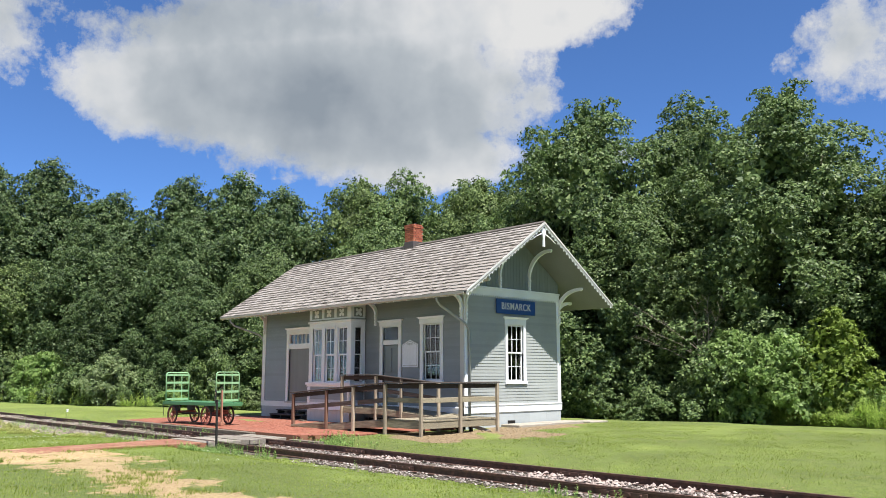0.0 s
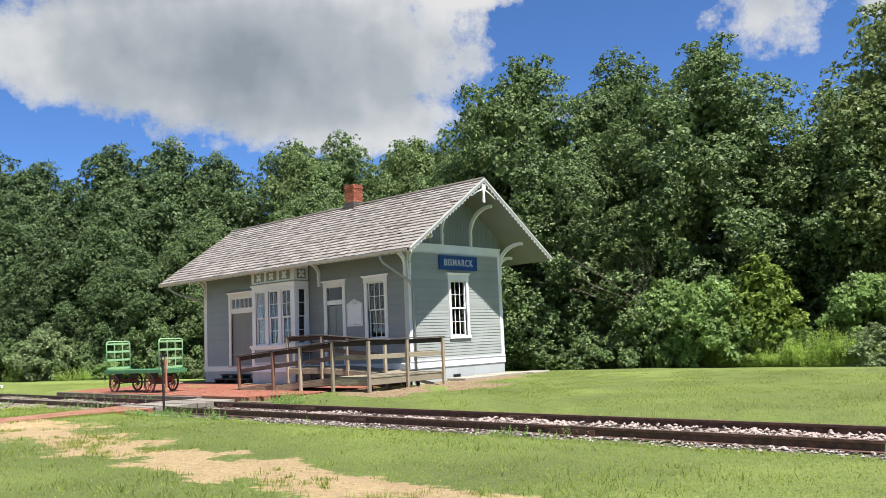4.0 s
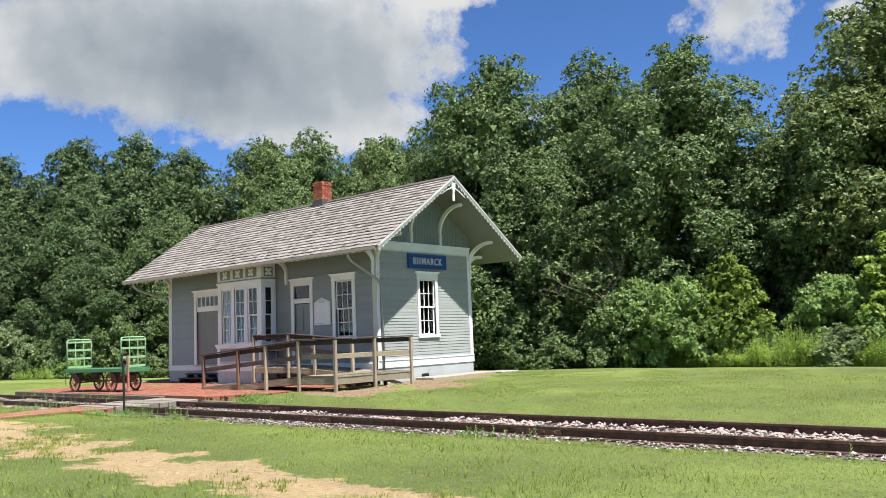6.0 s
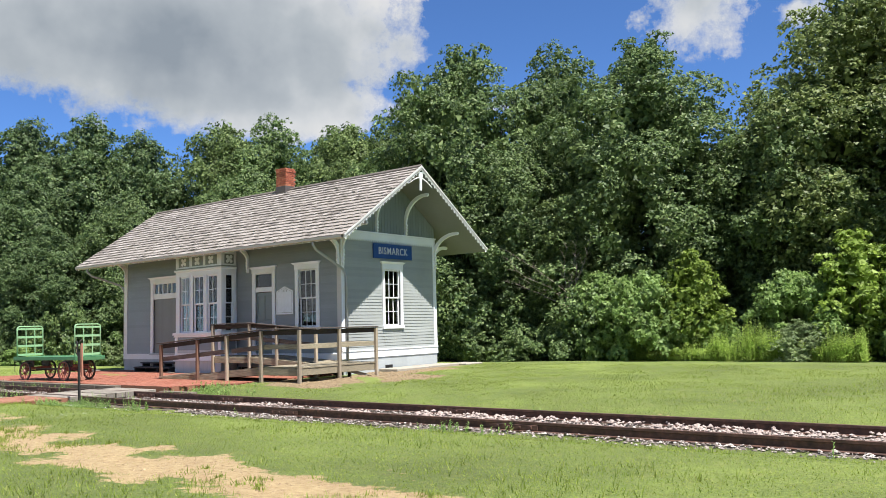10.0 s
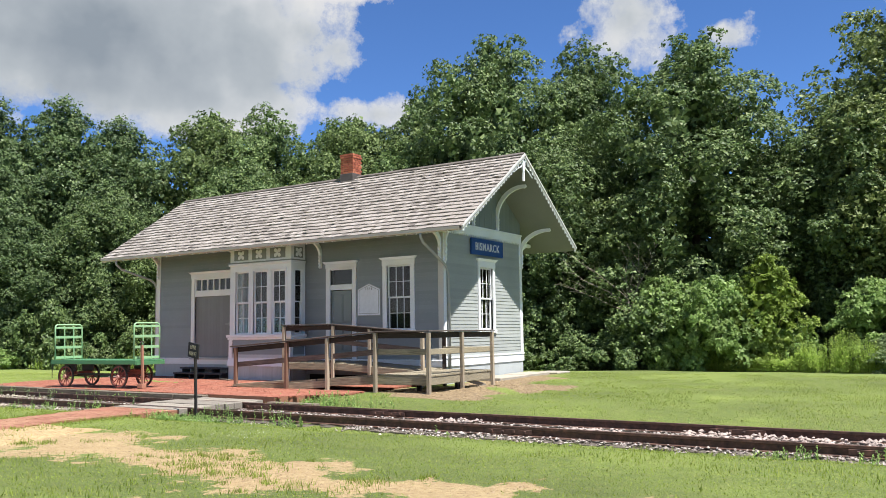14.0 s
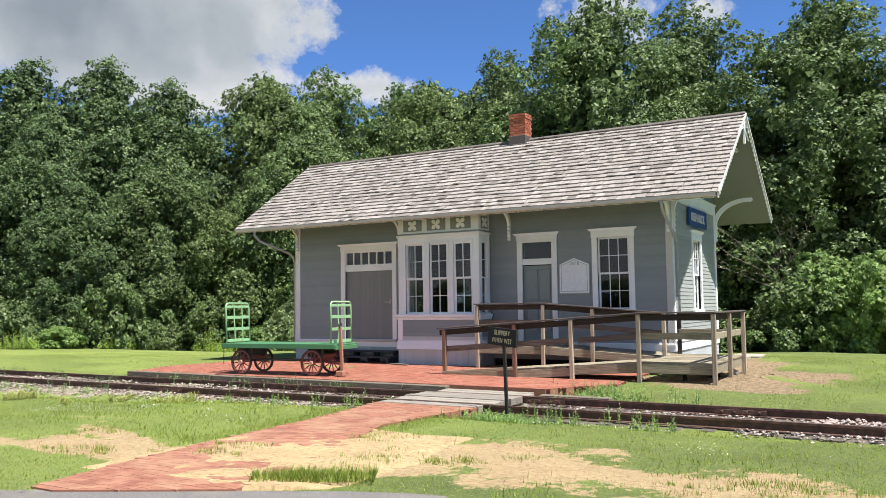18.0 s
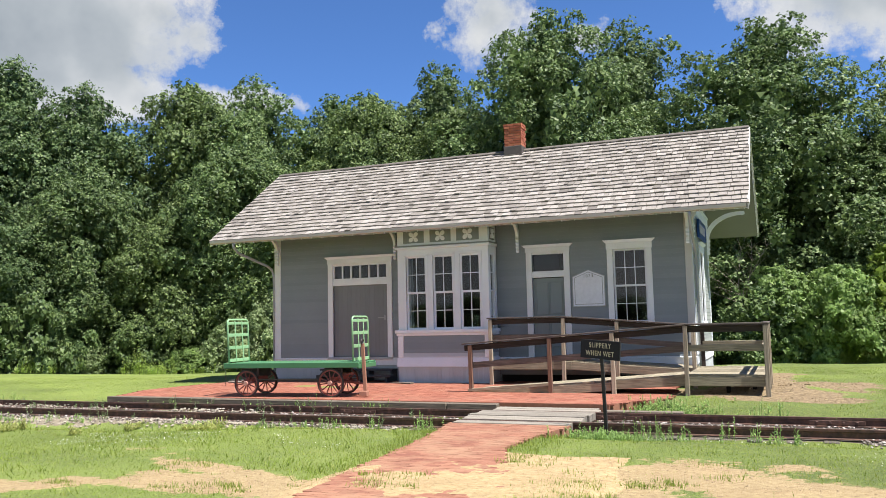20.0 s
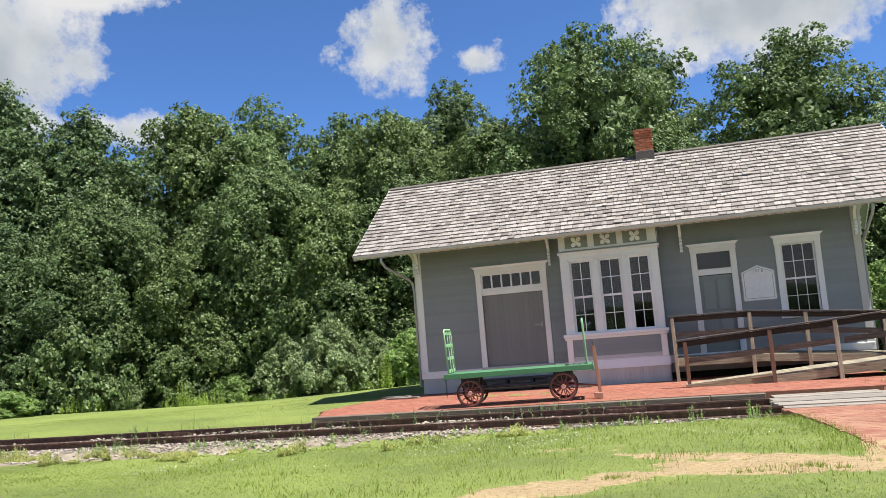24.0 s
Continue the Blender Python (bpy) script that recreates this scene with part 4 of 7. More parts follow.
# upright boards in the gables, the saw-toothed frieze below them
for m, mat in ((SIDE, m_gable), (BACK_SIDE @ Matrix.Translation((-WID, 0, 0)), m_gable)):
    u = 0.0
    while u < WID - 0.01:
        v = min(u + 0.155, WID)
        za, zb = roof_z(u) - 0.13, roof_z(v) - 0.13
        if u < RIDGE_Y < v:
            za = zb = min(za, zb)
        d = -0.004 - rng.uniform(0, 0.006)
        me = solids("gable_board", [[(u + 0.004, d, 4.55), (v - 0.004, d, 4.55), (v - 0.004, 0.12, 4.55), (u + 0.004, 0.12, 4.55), (u + 0.004, d, za), (v - 0.004, d, zb), (v - 0.004, 0.12, zb), (u + 0.004, 0.12, za)]], mat)
        me.transform(m)
        hang("gable_board", me, wall_gable if m is SIDE else wall_end)
        u = v


def frieze(m, parent):
    bm = bmesh.new()
    box(bm, 0.0, WID, -0.05, -0.002, 4.53, 4.77, 0.004)
    box(bm, -0.02, WID + 0.02, -0.075, -0.052, 4.74, 4.8, 0.004)
    put("frieze_board", bm, m_white, parent, m)
    teeth = []
    n = 46
    w = WID / n
    for i in range(n):
        a, b = i * w + 0.004, (i + 1) * w - 0.004
        c = (a + b) / 2
        teeth.append([(c - 0.012, -0.046, 4.455), (c + 0.012, -0.046, 4.455), (c + 0.012, -0.027, 4.455), (c - 0.012, -0.027, 4.455), (a, -0.046, 4.531), (b, -0.046, 4.531), (b, -0.027, 4.531), (a, -0.027, 4.531)])
    for t in teeth:
        me = solids("frieze_tooth", [t], m_white)
        me.transform(m)
        hang("frieze_tooth", me, parent)


frieze(SIDE, depot)

# corner boards, skirt band and foundation
for row in ((LEFT - 0.02, LEFT + 0.19, -0.035, -0.002), (-0.15, 0.03, -0.035, -0.002)):
    part("corner_board", boxes((*row, FLOOR - 0.02, 5.0), bevel=0.005), m_rake if row[0] > -1 else m_white, depot)
for a, b in ((0.0, 0.14), (WID - 0.14, WID + 0.03)):
    put("corner_board", boxes((a, b, -0.033, -0.002, FLOOR, 4.52), bevel=0.005), m_white, depot, SIDE)
part("corner_board", boxes((LEFT - 0.03, LEFT - 0.002, -0.035, 0.15, FLOOR, 4.9), bevel=0.004), m_white, depot)
for a, b in ((LEFT - 0.03, -7.97), (-5.2, 0.035)):
    part("skirt_board", boxes((a, b, -0.042, -0.002, 0.565, FLOOR - 0.002), (a, b, -0.06, -0.044, FLOOR - 0.05, FLOOR - 0.015), bevel=0.004), m_white, depot)
put("skirt_board", boxes((0.0, WID + 0.04, -0.045, -0.002, 0.58, 0.85), (0.0, WID + 0.04, -0.065, -0.046, 0.81, 0.845), bevel=0.004), m_white, depot, SIDE)
# no foundation here: a flat near-black panel paints the deep shade under the ramp
part("crawl_space", boxes((-5.2, -0.05, 0.16, 0.2, 0.0, 0.58)), m_dark, depot, "near-black panel standing in for the deep shade behind the ramp")
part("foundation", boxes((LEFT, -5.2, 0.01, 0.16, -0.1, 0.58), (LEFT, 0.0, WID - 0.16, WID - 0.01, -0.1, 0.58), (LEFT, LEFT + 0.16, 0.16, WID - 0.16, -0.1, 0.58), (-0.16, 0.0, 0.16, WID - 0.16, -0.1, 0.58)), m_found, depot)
foot = part("foundation_boards", boxes((LEFT, -8.0, -0.004, 0.008, 0.02, 0.3)), m_found, depot)
u = LEFT
while u < -8.0:
    w = rng.uniform(0.13, 0.2)
    hang("foundation_board", solids("foundation_board", [block(u + 0.003, u + w, -0.018 - rng.uniform(0, 0.006), 0.008, 0.03, 0.57)], m_found), foot)
    u += w
u = 0.05
while u < WID - 0.05:
    w = min(rng.uniform(0.5, 0.9), WID - u)
    me = solids("foundation_board", [block(u + 0.002, u + w, -0.016, 0.008, -0.05, 0.585)], m_found)
    me.transform(SIDE)
    hang("foundation_board", me, foot)
    u += w
vent = put("foundation_vent", boxes((2.05, 2.42, -0.03, -0.018, 0.14, 0.3), bevel=0.003), m_iron, depot, SIDE, "dark iron foundation vent")
for k in range(4):
    put("vent_slat", boxes((2.07, 2.4, -0.042, -0.031, 0.155 + k * 0.034, 0.172 + k * 0.034)), m_dark, vent, SIDE)

# inside: floor, ceiling and a partition, seen dimly through the panes
part("inner_floor", boxes((LEFT + 0.16, -0.16, 0.16, WID - 0.16, FLOOR - 0.2, FLOOR - 0.06)), m_step, depot)
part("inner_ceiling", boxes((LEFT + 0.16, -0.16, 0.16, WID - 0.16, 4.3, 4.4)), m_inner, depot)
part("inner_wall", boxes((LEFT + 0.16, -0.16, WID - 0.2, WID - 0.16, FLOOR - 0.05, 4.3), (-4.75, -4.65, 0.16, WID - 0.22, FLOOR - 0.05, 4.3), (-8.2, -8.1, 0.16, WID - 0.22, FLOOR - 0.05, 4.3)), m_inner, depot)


def casing(u0, u1, z0, z1, wide, cap, m, parent, ears=0.1, to_floor=False):
    """White boards round an opening with a shallow crown on top."""
    for a in (u0 - wide, u1):
        put("casing", boxes((a, a + wide, -0.045, 0.06, z0, z1), bevel=0.005), m_white, parent, m)
    bm = bmesh.new()
    box(bm, u0 - wide - 0.015, u1 + wide + 0.015, -0.055, 0.06, z1, z1 + cap - 0.07, 0.005)
    sheet(bm, [(u0 - wide - 0.03, -0.058, z1 + cap - 0.07), (u1 + wide + 0.03, -0.058, z1 + cap - 0.07), (u1 + wide + ears, -0.12, z1 + cap), (u0 - wide - ears, -0.12, z1 + cap)], 1, (0, 0.13, 0))
    put("head_cap", bm, m_white, parent, m)


def sash(u0, u1, z0, z1, cols, rows, depth, m, parent, rail=0.045, bar=0.018):
    bm = bmesh.new()
    y0, y1 = depth, depth + 0.035
    box(bm, u0, u0 + rail, y0, y1, z0, z1, 0.004)
    box(bm, u1 - rail, u1, y0, y1, z0, z1, 0.004)
    box(bm, u0 + rail, u1 - rail, y0, y1, z0, z0 + rail, 0.004)
    box(bm, u0 + rail, u1 - rail, y0, y1, z1 - rail, z1, 0.004)
    put("sash", bm, m_white, parent, m)
    gu0, gu1, gz0, gz1 = u0 + rail, u1 - rail, z0 + rail, z1 - rail
    for i in range(1, cols):
        c = gu0 + (gu1 - gu0) * i / cols
        put("muntin", boxes((c - bar / 2, c + bar / 2, y0 + 0.004, y1 - 0.004, gz0, gz1)), m_white, parent, m)
    for j in range(1, rows):
        c = gz0 + (gz1 - gz0) * j / rows
        put("muntin", boxes((gu0, gu1, y0 + 0.005, y1 - 0.005, c - bar / 2, c + bar / 2)), m_white, parent, m)
    for i in range(cols):
        for j in range(rows):
            a, b = gu0 + (gu1 - gu0) * i / cols, gu0 + (gu1 - gu0) * (i + 1) / cols
            c, d = gz0 + (gz1 - gz0) * j / rows, gz0 + (gz1 - gz0) * (j + 1) / rows
            tilt = Matrix.Translation((0, rng.uniform(-0.001, 0.001), 0))
            pane = put("pane", boxes((a, b, depth + 0.016, depth + 0.02, c, d)), m_glass, parent, m @ tilt)
            pane.visible_shadow = False


def sash_window(u0, u1, z0, z1, cols, m, wide=0.15, cap=0.24, sill=True, label=""):
    w = hang("window", boxes_mesh("window", (u0, u1, 0.1, 0.13, z0, z0 + 0.03), m, m_white), depot, label)
    if cap:
        casing(u0, u1, z0, z1, wide, cap, m, w)
    if sill:
        put("sill", boxes((u0 - wide - 0.03, u1 + wide + 0.03, -0.075, 0.08, z0 - 0.1, z0), bevel=0.006), m_white, w, m)
    mid = (z0 + z1) / 2
    sash(u0, u1, mid - 0.02, z1, cols, 2, 0.03, m, w)
    sash(u0, u1, z0, mid + 0.02, cols, 2, 0.068, m, w)
    return w


def boxes_mesh(name, row, m, mat):
    me = solids(name, [block(*row)], mat)
    me.transform(m)
    return me


sash_window(*WIN, 3, Matrix(), label="tall white double-hung window with small panes")
sash_window(*GWIN, 3, SIDE, wide=0.12, cap=0.27, label="tall white gable window with twelve small panes")

# freight door with its transom lights
d = hang("door", boxes_mesh("door", (FRD[0], FRD[1], 0.05, 0.1, FLOOR + 0.02, 2.93), Matrix(), m_door), depot, "wide grey plank freight door under a six-light transom")
casing(FRD[0], FRD[1], FLOOR - 0.02, 3.58, 0.16, 0.22, Matrix(), d)
u = FRD[0]
for k in range(12):
    w = (FRD[1] - FRD[0]) / 12
    hang("door_plank", solids("door_plank", [block(u + 0.001, u + w - 0.001, 0.038 - rng.uniform(0, 0.001), 0.05, FLOOR + 0.03, 2.92)], m_door), d)
    u += w
part("transom_bar", boxes((FRD[0], FRD[1], -0.02, 0.09, 2.93, 3.1), bevel=0.005), m_white, d)
for z0, z1 in ((3.1, 3.14), (3.52, 3.58)):
    part("transom_rim", boxes((FRD[0], FRD[1], -0.005, 0.07, z0, z1)), m_white, d)
for k in range(7):
    c = FRD[0] + 0.02 + (FRD[1] - FRD[0] - 0.04) * k / 6
    part("muntin", boxes((c - 0.02, c + 0.02, 0.0, 0.06, 3.14, 3.52)), m_white, d)
    if k < 6:
        e = c + (FRD[1] - FRD[0] - 0.04) / 6
        part("pane", boxes((c + 0.02, e - 0.02, 0.028, 0.032, 3.14, 3.52)), m_glass, d).visible_shadow = False
part("latch", boxes((-8.95, -8.72, 0.012, 0.038, 1.93, 1.96), (-8.75, -8.7, 0.005, 0.038, 1.88, 2.02), bevel=0.004), m_pipe, d, "grey iron latch")
part("threshold", boxes((FRD[0] - 0.17, FRD[1] + 0.17, -0.09, 0.05, FLOOR - 0.05, FLOOR + 0.02), bevel=0.006), m_found, d)

# passenger door
d = hang("door", boxes_mesh("door", (DOOR[0], DOOR[1], 0.05, 0.09, FLOOR, 2.9), Matrix(), m_entry), depot, "grey panelled passenger door with a dark transom")
casing(DOOR[0], DOOR[1], FLOOR - 0.06, 3.6, 0.16, 0.21, Matrix(), d)
part("transom_bar", boxes((DOOR[0], DOOR[1], -0.02, 0.09, 2.92, 3.05), bevel=0.005), m_white, d)
for z0, z1 in ((3.05, 3.09), (3.55, 3.6)):
    part("transom_rim", boxes((DOOR[0], DOOR[1], 0.0, 0.07, z0, z1)), m_white, d)
part("pane", boxes((DOOR[0], DOOR[1], 0.03, 0.034, 3.09, 3.55)), m_glass, d, "dark transom light").visible_shadow = False
for a, b, z0, z1 in ((0.1, 0.41, 1.05, 1.75), (0.48, 0.79, 1.05, 1.75), (0.1, 0.41, 1.95, 2.78), (0.48, 0.79, 1.95, 2.78)):
    x = DOOR[0]
    part("door_panel", boxes((x + a, x + b, 0.038, 0.052, z0, z1), bevel=0.006), m_entry, d)
    part("panel_moulding", boxes((x + a - 0.02, x + a, 0.03, 0.052, z0 - 0.02, z1 + 0.02), (x + b, x + b + 0.02, 0.03, 0.052, z0 - 0.02, z1 + 0.02), (x + a, x + b, 0.03, 0.052, z0 - 0.02, z0), (x + a, x + b, 0.03, 0.052, z1, z1 + 0.02)), m_entry, d)
bm = bmesh.new()
bmesh.ops.create_uvsphere(bm, u_segments=10, v_segments=6, radius=0.035, matrix=Matrix.Translation((DOOR[0] + 0.07, 0.0, 1.8)))
part("door_knob", bm, m_white, d, "small white knob", True)

# ---- bay window ----
BX0, BX1, BY = -7.94, -5.22, -0.7
bay = hang("bay_window", boxes_mesh("bay_window", (BX0 + 0.05, BX1 - 0.05, BY + 0.06, 0.0, 0.6, FLOOR), Matrix(), m_found), depot, "white three-light bay window with panelled frieze")
LIGHTS = ((-7.68, -7.07), (-6.86, -6.25), (-6.05, -5.46))
put("bay_front", pierced(BX0, BX1, FLOOR, 4.62, [(a, b, 1.58, 3.63) for a, b in LIGHTS], BY, BY + 0.1), m_white, bay)
RIGHT_FACE = Matrix.Translation((BX1, 0, 0)) @ SIDE
LEFT_FACE = Matrix.Translation((BX0, 0, 0)) @ Matrix.Rotation(radians(-90), 4, 'Z')
put("bay_side", pierced(BY + 0.1, -0.04, FLOOR, 4.62, [(-0.52, -0.18, 1.58, 3.63)], 0.0, 0.1), m_white, bay, RIGHT_FACE)
put("bay_side", pierced(0.04, -BY - 0.1, FLOOR, 4.62, [(0.18, 0.52, 1.58, 3.63)], 0.0, 0.1), m_white, bay, LEFT_FACE)
for (a, b) in LIGHTS:
    sash(a, b, 2.58, 3.63, 2, 2, BY + 0.025, Matrix(), bay, 0.05, 0.02)
    sash(a, b, 1.58, 2.62, 2, 2, BY + 0.063, Matrix(), bay, 0.05, 0.02)
    part("light_casing", boxes((a - 0.05, a, BY - 0.018, BY + 0.03, 1.58, 3.66), (b, b + 0.05, BY - 0.018, BY + 0.03, 1.58, 3.66), (a - 0.05, b + 0.05, BY - 0.018, BY + 0.03, 3.63, 3.7), bevel=0.004), m_white, bay)
for m, (a, b) in ((RIGHT_FACE, (-0.52, -0.18)), (LEFT_FACE, (0.18, 0.52))):
    sash(a, b, 2.58, 3.63, 1, 2, 0.025, m, bay, 0.04, 0.02)
    sash(a, b, 1.58, 2.62, 1, 2, 0.063, m, bay, 0.04, 0.02)
part("bay_sill", boxes((BX0 - 0.08, BX1 + 0.08, BY - 0.09, -0.05, 1.48, 1.57), (BX0 - 0.05, BX1 + 0.05, BY - 0.05, -0.05, 1.41, 1.478), bevel=0.006), m_white, bay)
part("bay_moulding", boxes((BX0 - 0.05, BX1 + 0.05, BY - 0.05, -0.05, 3.83, 3.9), bevel=0.012), m_white, bay)
# thin grey strip drawn as the shadow line above the moulding
part("moulding_strip", boxes((BX0 - 0.06, BX1 + 0.06, BY - 0.062, -0.05, 3.905, 3.935)), m_gable, bay, "grey strip standing in for the shade line over the moulding")


def clover(cx, cz, m, parent, wide=0.62, tall=0.34):
    """A dark square panel with a white four-leaf ornament."""
    panel = put("frieze_panel", boxes((cx - wide / 2, cx + wide / 2, -0.012, -0.001, cz - tall / 2, cz + tall / 2)), m_gable, parent, m, "grey frieze panel")
    r = tall * 0.36
    bm = bmesh.new()
    for sx, sz in ((1, 1), (-1, 1), (-1, -1), (1, -1)):
        pts = []
        for k in range(12):
            t = 2 * math.pi * k / 12
            rr = r * (0.54 + 0.06 * math.cos(2 * (t - math.atan2(sz, sx))))
            pts.append((cx + sx * r * 0.6 + rr * math.cos(t), -0.012, cz + sz * r * 0.6 + rr * math.sin(t)))
        sheet(bm, pts, 1, (0, -0.014, 0))
    box(bm, cx - r * 0.3, cx + r * 0.3, -0.027, -0.012, cz - r * 0.3, cz + r * 0.3)
    put("clover_ornament", bm, m_white, panel, m)


for a, b in ((-7.75, -7.11), (-6.93, -6.3), (-6.13, -5.47)):
    clover((a + b) / 2, 4.17, Matrix.Translation((0, BY, 0)), bay, b - a)
clover(-0.37, 4.17, RIGHT_FACE, bay, 0.4)
clover(0.37, 4.17, LEFT_FACE, bay, 0.4)
# below the sill: clapboards between corner posts, a flared band, upright skirting
for k in range(6):
    z = 0.83 + k * 0.1
    mat = m_siding if k > 0 else m_skirt
    me = solids("bay_clapboard", [[(BX0 + 0.16, BY - 0.024, z), (BX1 - 0.16, BY - 0.024, z), (BX1 - 0.16, BY, z), (BX0 + 0.16, BY, z), (BX0 + 0.16, BY - 0.008, z + 0.1), (BX1 - 0.16, BY - 0.008, z + 0.1), (BX1 - 0.16, BY, z + 0.1), (BX0 + 0.16, BY, z + 0.1)]], mat)
    hang("bay_clapboard", me, bay)
    me = solids("bay_clapboard", [[(BY + 0.1, -0.024, z), (-0.1, -0.024, z), (-0.1, 0.0, z), (BY + 0.1, 0.0, z), (BY + 0.1, -0.008, z + 0.1), (-0.1, -0.008, z + 0.1), (-0.1, 0, z + 0.1), (BY + 0.1, 0, z + 0.1)]], mat)
    me.transform(RIGHT_FACE)
    hang("bay_clapboard", me, bay)
for a, b in ((BX0 - 0.01, BX0 + 0.15), (BX1 - 0.15, BX1 + 0.01)):
    part("corner_post", boxes((a, b, BY - 0.035, BY - 0.001, FLOOR + 0.03, 1.4), bevel=0.005), m_white, bay)
bm = bmesh.new()
sheet(bm, [(BX0 - 0.03, BY - 0.09, 0.56), (BX0 - 0.03, BY - 0.02, 0.8), (BX0 - 0.03, BY + 0.06, 0.8), (BX0 - 0.03, BY + 0.06, 0.56)], 1, (BX1 - BX0 + 0.06, 0, 0))
box(bm, BX1 - 0.05, BX1 + 0.04, BY + 0.06, -0.06, 0.56, 0.8)
part("flared_band", bm, m_white, bay)
u = BX0
while u < BX1 - 0.01:
    w = min(rng.uniform(0.09, 0.15), BX1 - u)
    hang("bay_skirt_board", solids("bay_skirt_board", [block(u + 0.003, u + w, BY - 0.03 - rng.uniform(0, 0.006), BY + 0.05, 0.09, 0.56)], m_skirt), bay)
    u += w
for a in (BX1 - 0.05, BX0 - 0.02):
    part("bay_skirt_side", boxes((a, a + 0.07, BY + 0.06, -0.04, 0.05, 0.56)), m_skirt, bay)

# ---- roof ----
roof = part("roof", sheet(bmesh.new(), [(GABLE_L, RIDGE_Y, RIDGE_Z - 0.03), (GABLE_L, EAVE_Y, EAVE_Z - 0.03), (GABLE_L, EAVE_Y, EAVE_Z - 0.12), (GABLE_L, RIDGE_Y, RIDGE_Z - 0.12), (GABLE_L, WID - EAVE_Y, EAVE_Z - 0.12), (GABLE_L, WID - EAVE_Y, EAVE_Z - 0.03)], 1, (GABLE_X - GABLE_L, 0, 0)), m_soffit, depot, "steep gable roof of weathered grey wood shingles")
RUN = math.hypot(RIDGE_Y - EAVE_Y, RIDGE_Z - EAVE_Z)
up_s = Vector((0, RIDGE_Y - EAVE_Y, RIDGE_Z - EAVE_Z)) / RUN
out_n = Vector((0, -up_s.z, up_s.y))


def shingle_blocks(lap, seed, back=False, widths=(0.09, 0.23)):
    """Courses of split shingles as eight-cornered blocks, from the eave to the ridge."""
    r = np.random.default_rng(seed)
    out = []
    base = np.array((0, EAVE_Y, EAVE_Z - 0.028))
    s_, n_ = np.array(up_s), np.array(out_n)
    courses = int(RUN / lap)
    for k in range(courses + 1):
        s0 = k * lap - 0.05
        x = GABLE_L - 0.03 - r.uniform(0, 0.1)
        while x < GABLE_X + 0.02:
            w = r.uniform(*widths)
            a, b = max(x, GABLE_L - 0.03), min(x + w - 0.012, GABLE_X + 0.03)
            x += w
            if b - a < 0.02:
                continue
            low = s0 + r.normal(0, 0.008) + 0.008 * math.sin(x * 1.3 + k * 1.9)
            high = min(s0 + lap * 1.9, RUN + 0.01)
            lift = 0.064 + r.uniform(0, 0.012) + (0.016 if r.random() < 0.05 else 0)
            t1, t2 = r.normal(0, 0.003, 2)
            pts = [(a, low, lift - 0.03), (b, low, lift - 0.03), (b, high, 0.0), (a, high, 0.0), (a, low, lift + t1), (b, low, lift + t2), (b, high, 0.008), (a, high, 0.008)]
            out.append([tuple(np.array((px, 0, 0)) + base + s_ * ps + n_ * pn) for px, ps, pn in pts])
    if back:
        out = [[(px, WID - py, pz) for px, py, pz in b] for b in out]
        out = [[b[1], b[0], b[3], b[2], b[5], b[4], b[7], b[6]] for b in out]
    return out


front = shingle_blocks(0.228, 5, False, (0.1, 0.26))
single = [b for b in front if b[0][0] > 0.0 and b[0][2] < 5.75][:300]
chosen = {id(b) for b in single}
tagged(hang("shingle_rest", solids("shingle_rest", [b for b in front if id(b) not in chosen], m_shingle), roof), kind="stuff")
tagged(hang("shingle_rest", solids("shingle_rest", shingle_blocks(0.15, 6, True, (0.2, 0.4)), m_shingle), roof), kind="stuff")
part("ridge_cap", sheet(bmesh.new(), [(GABLE_L - 0.03, RIDGE_Y, RIDGE_Z + 0.06), (GABLE_L - 0.03, RIDGE_Y - 0.09, RIDGE_Z - 0.01), (GABLE_L - 0.03, RIDGE_Y, RIDGE_Z + 0.01), (GABLE_L - 0.03, RIDGE_Y + 0.13, RIDGE_Z - 0.045)], 1, (GABLE_X - GABLE_L + 0.06, 0, 0)), m_ridge, roof)

# rake boards with their fringe, the apex pendant
for gx, s in ((GABLE_X, 1), (GABLE_L, -1)):
    for side in (0, 1):
        flip = (lambda y: WID - y) if side else (lambda y: y)
        bm = bmesh.new()
        for off, drop, t in ((0.0, 0.14, 0.03), (0.032, 0.06, 0.022)):
            x = gx + s * off
            sheet(bm, [(x, flip(EAVE_Y - 0.02), EAVE_Z - 0.0), (x, flip(RIDGE_Y), RIDGE_Z + 0.015), (x, flip(RIDGE_Y), RIDGE_Z - drop), (x, flip(EAVE_Y - 0.02), EAVE_Z - drop + 0.0)], 1, (s * t, 0, 0))
        part("rake_board", bm, m_rake, roof)
        n = 24
        for k in range(n):
            y = EAVE_Y + (RIDGE_Y - EAVE_Y) * (k + 0.4) / n
            z = roof_z(y) - 0.14
            me = solids("fringe_drop", [[(gx + s * 0.002, flip(y) - 0.02, z - 0.05), (gx + s * 0.022, flip(y) - 0.02, z - 0.05), (gx + s * 0.022, flip(y) + 0.02, z - 0.05), (gx + s * 0.002, flip(y) + 0.02, z - 0.05), (gx + s * 0.002, flip(y) - 0.032, z + 0.03), (gx + s * 0.022, flip(y) - 0.032, z + 0.03), (gx + s * 0.022, flip(y) + 0.032, z + 0.03), (gx + s * 0.002, flip(y) + 0.032, z + 0.03)]], m_white)
            hang("fringe_drop", me, roof)
x = GABLE_X - 0.05
bm = bmesh.new()
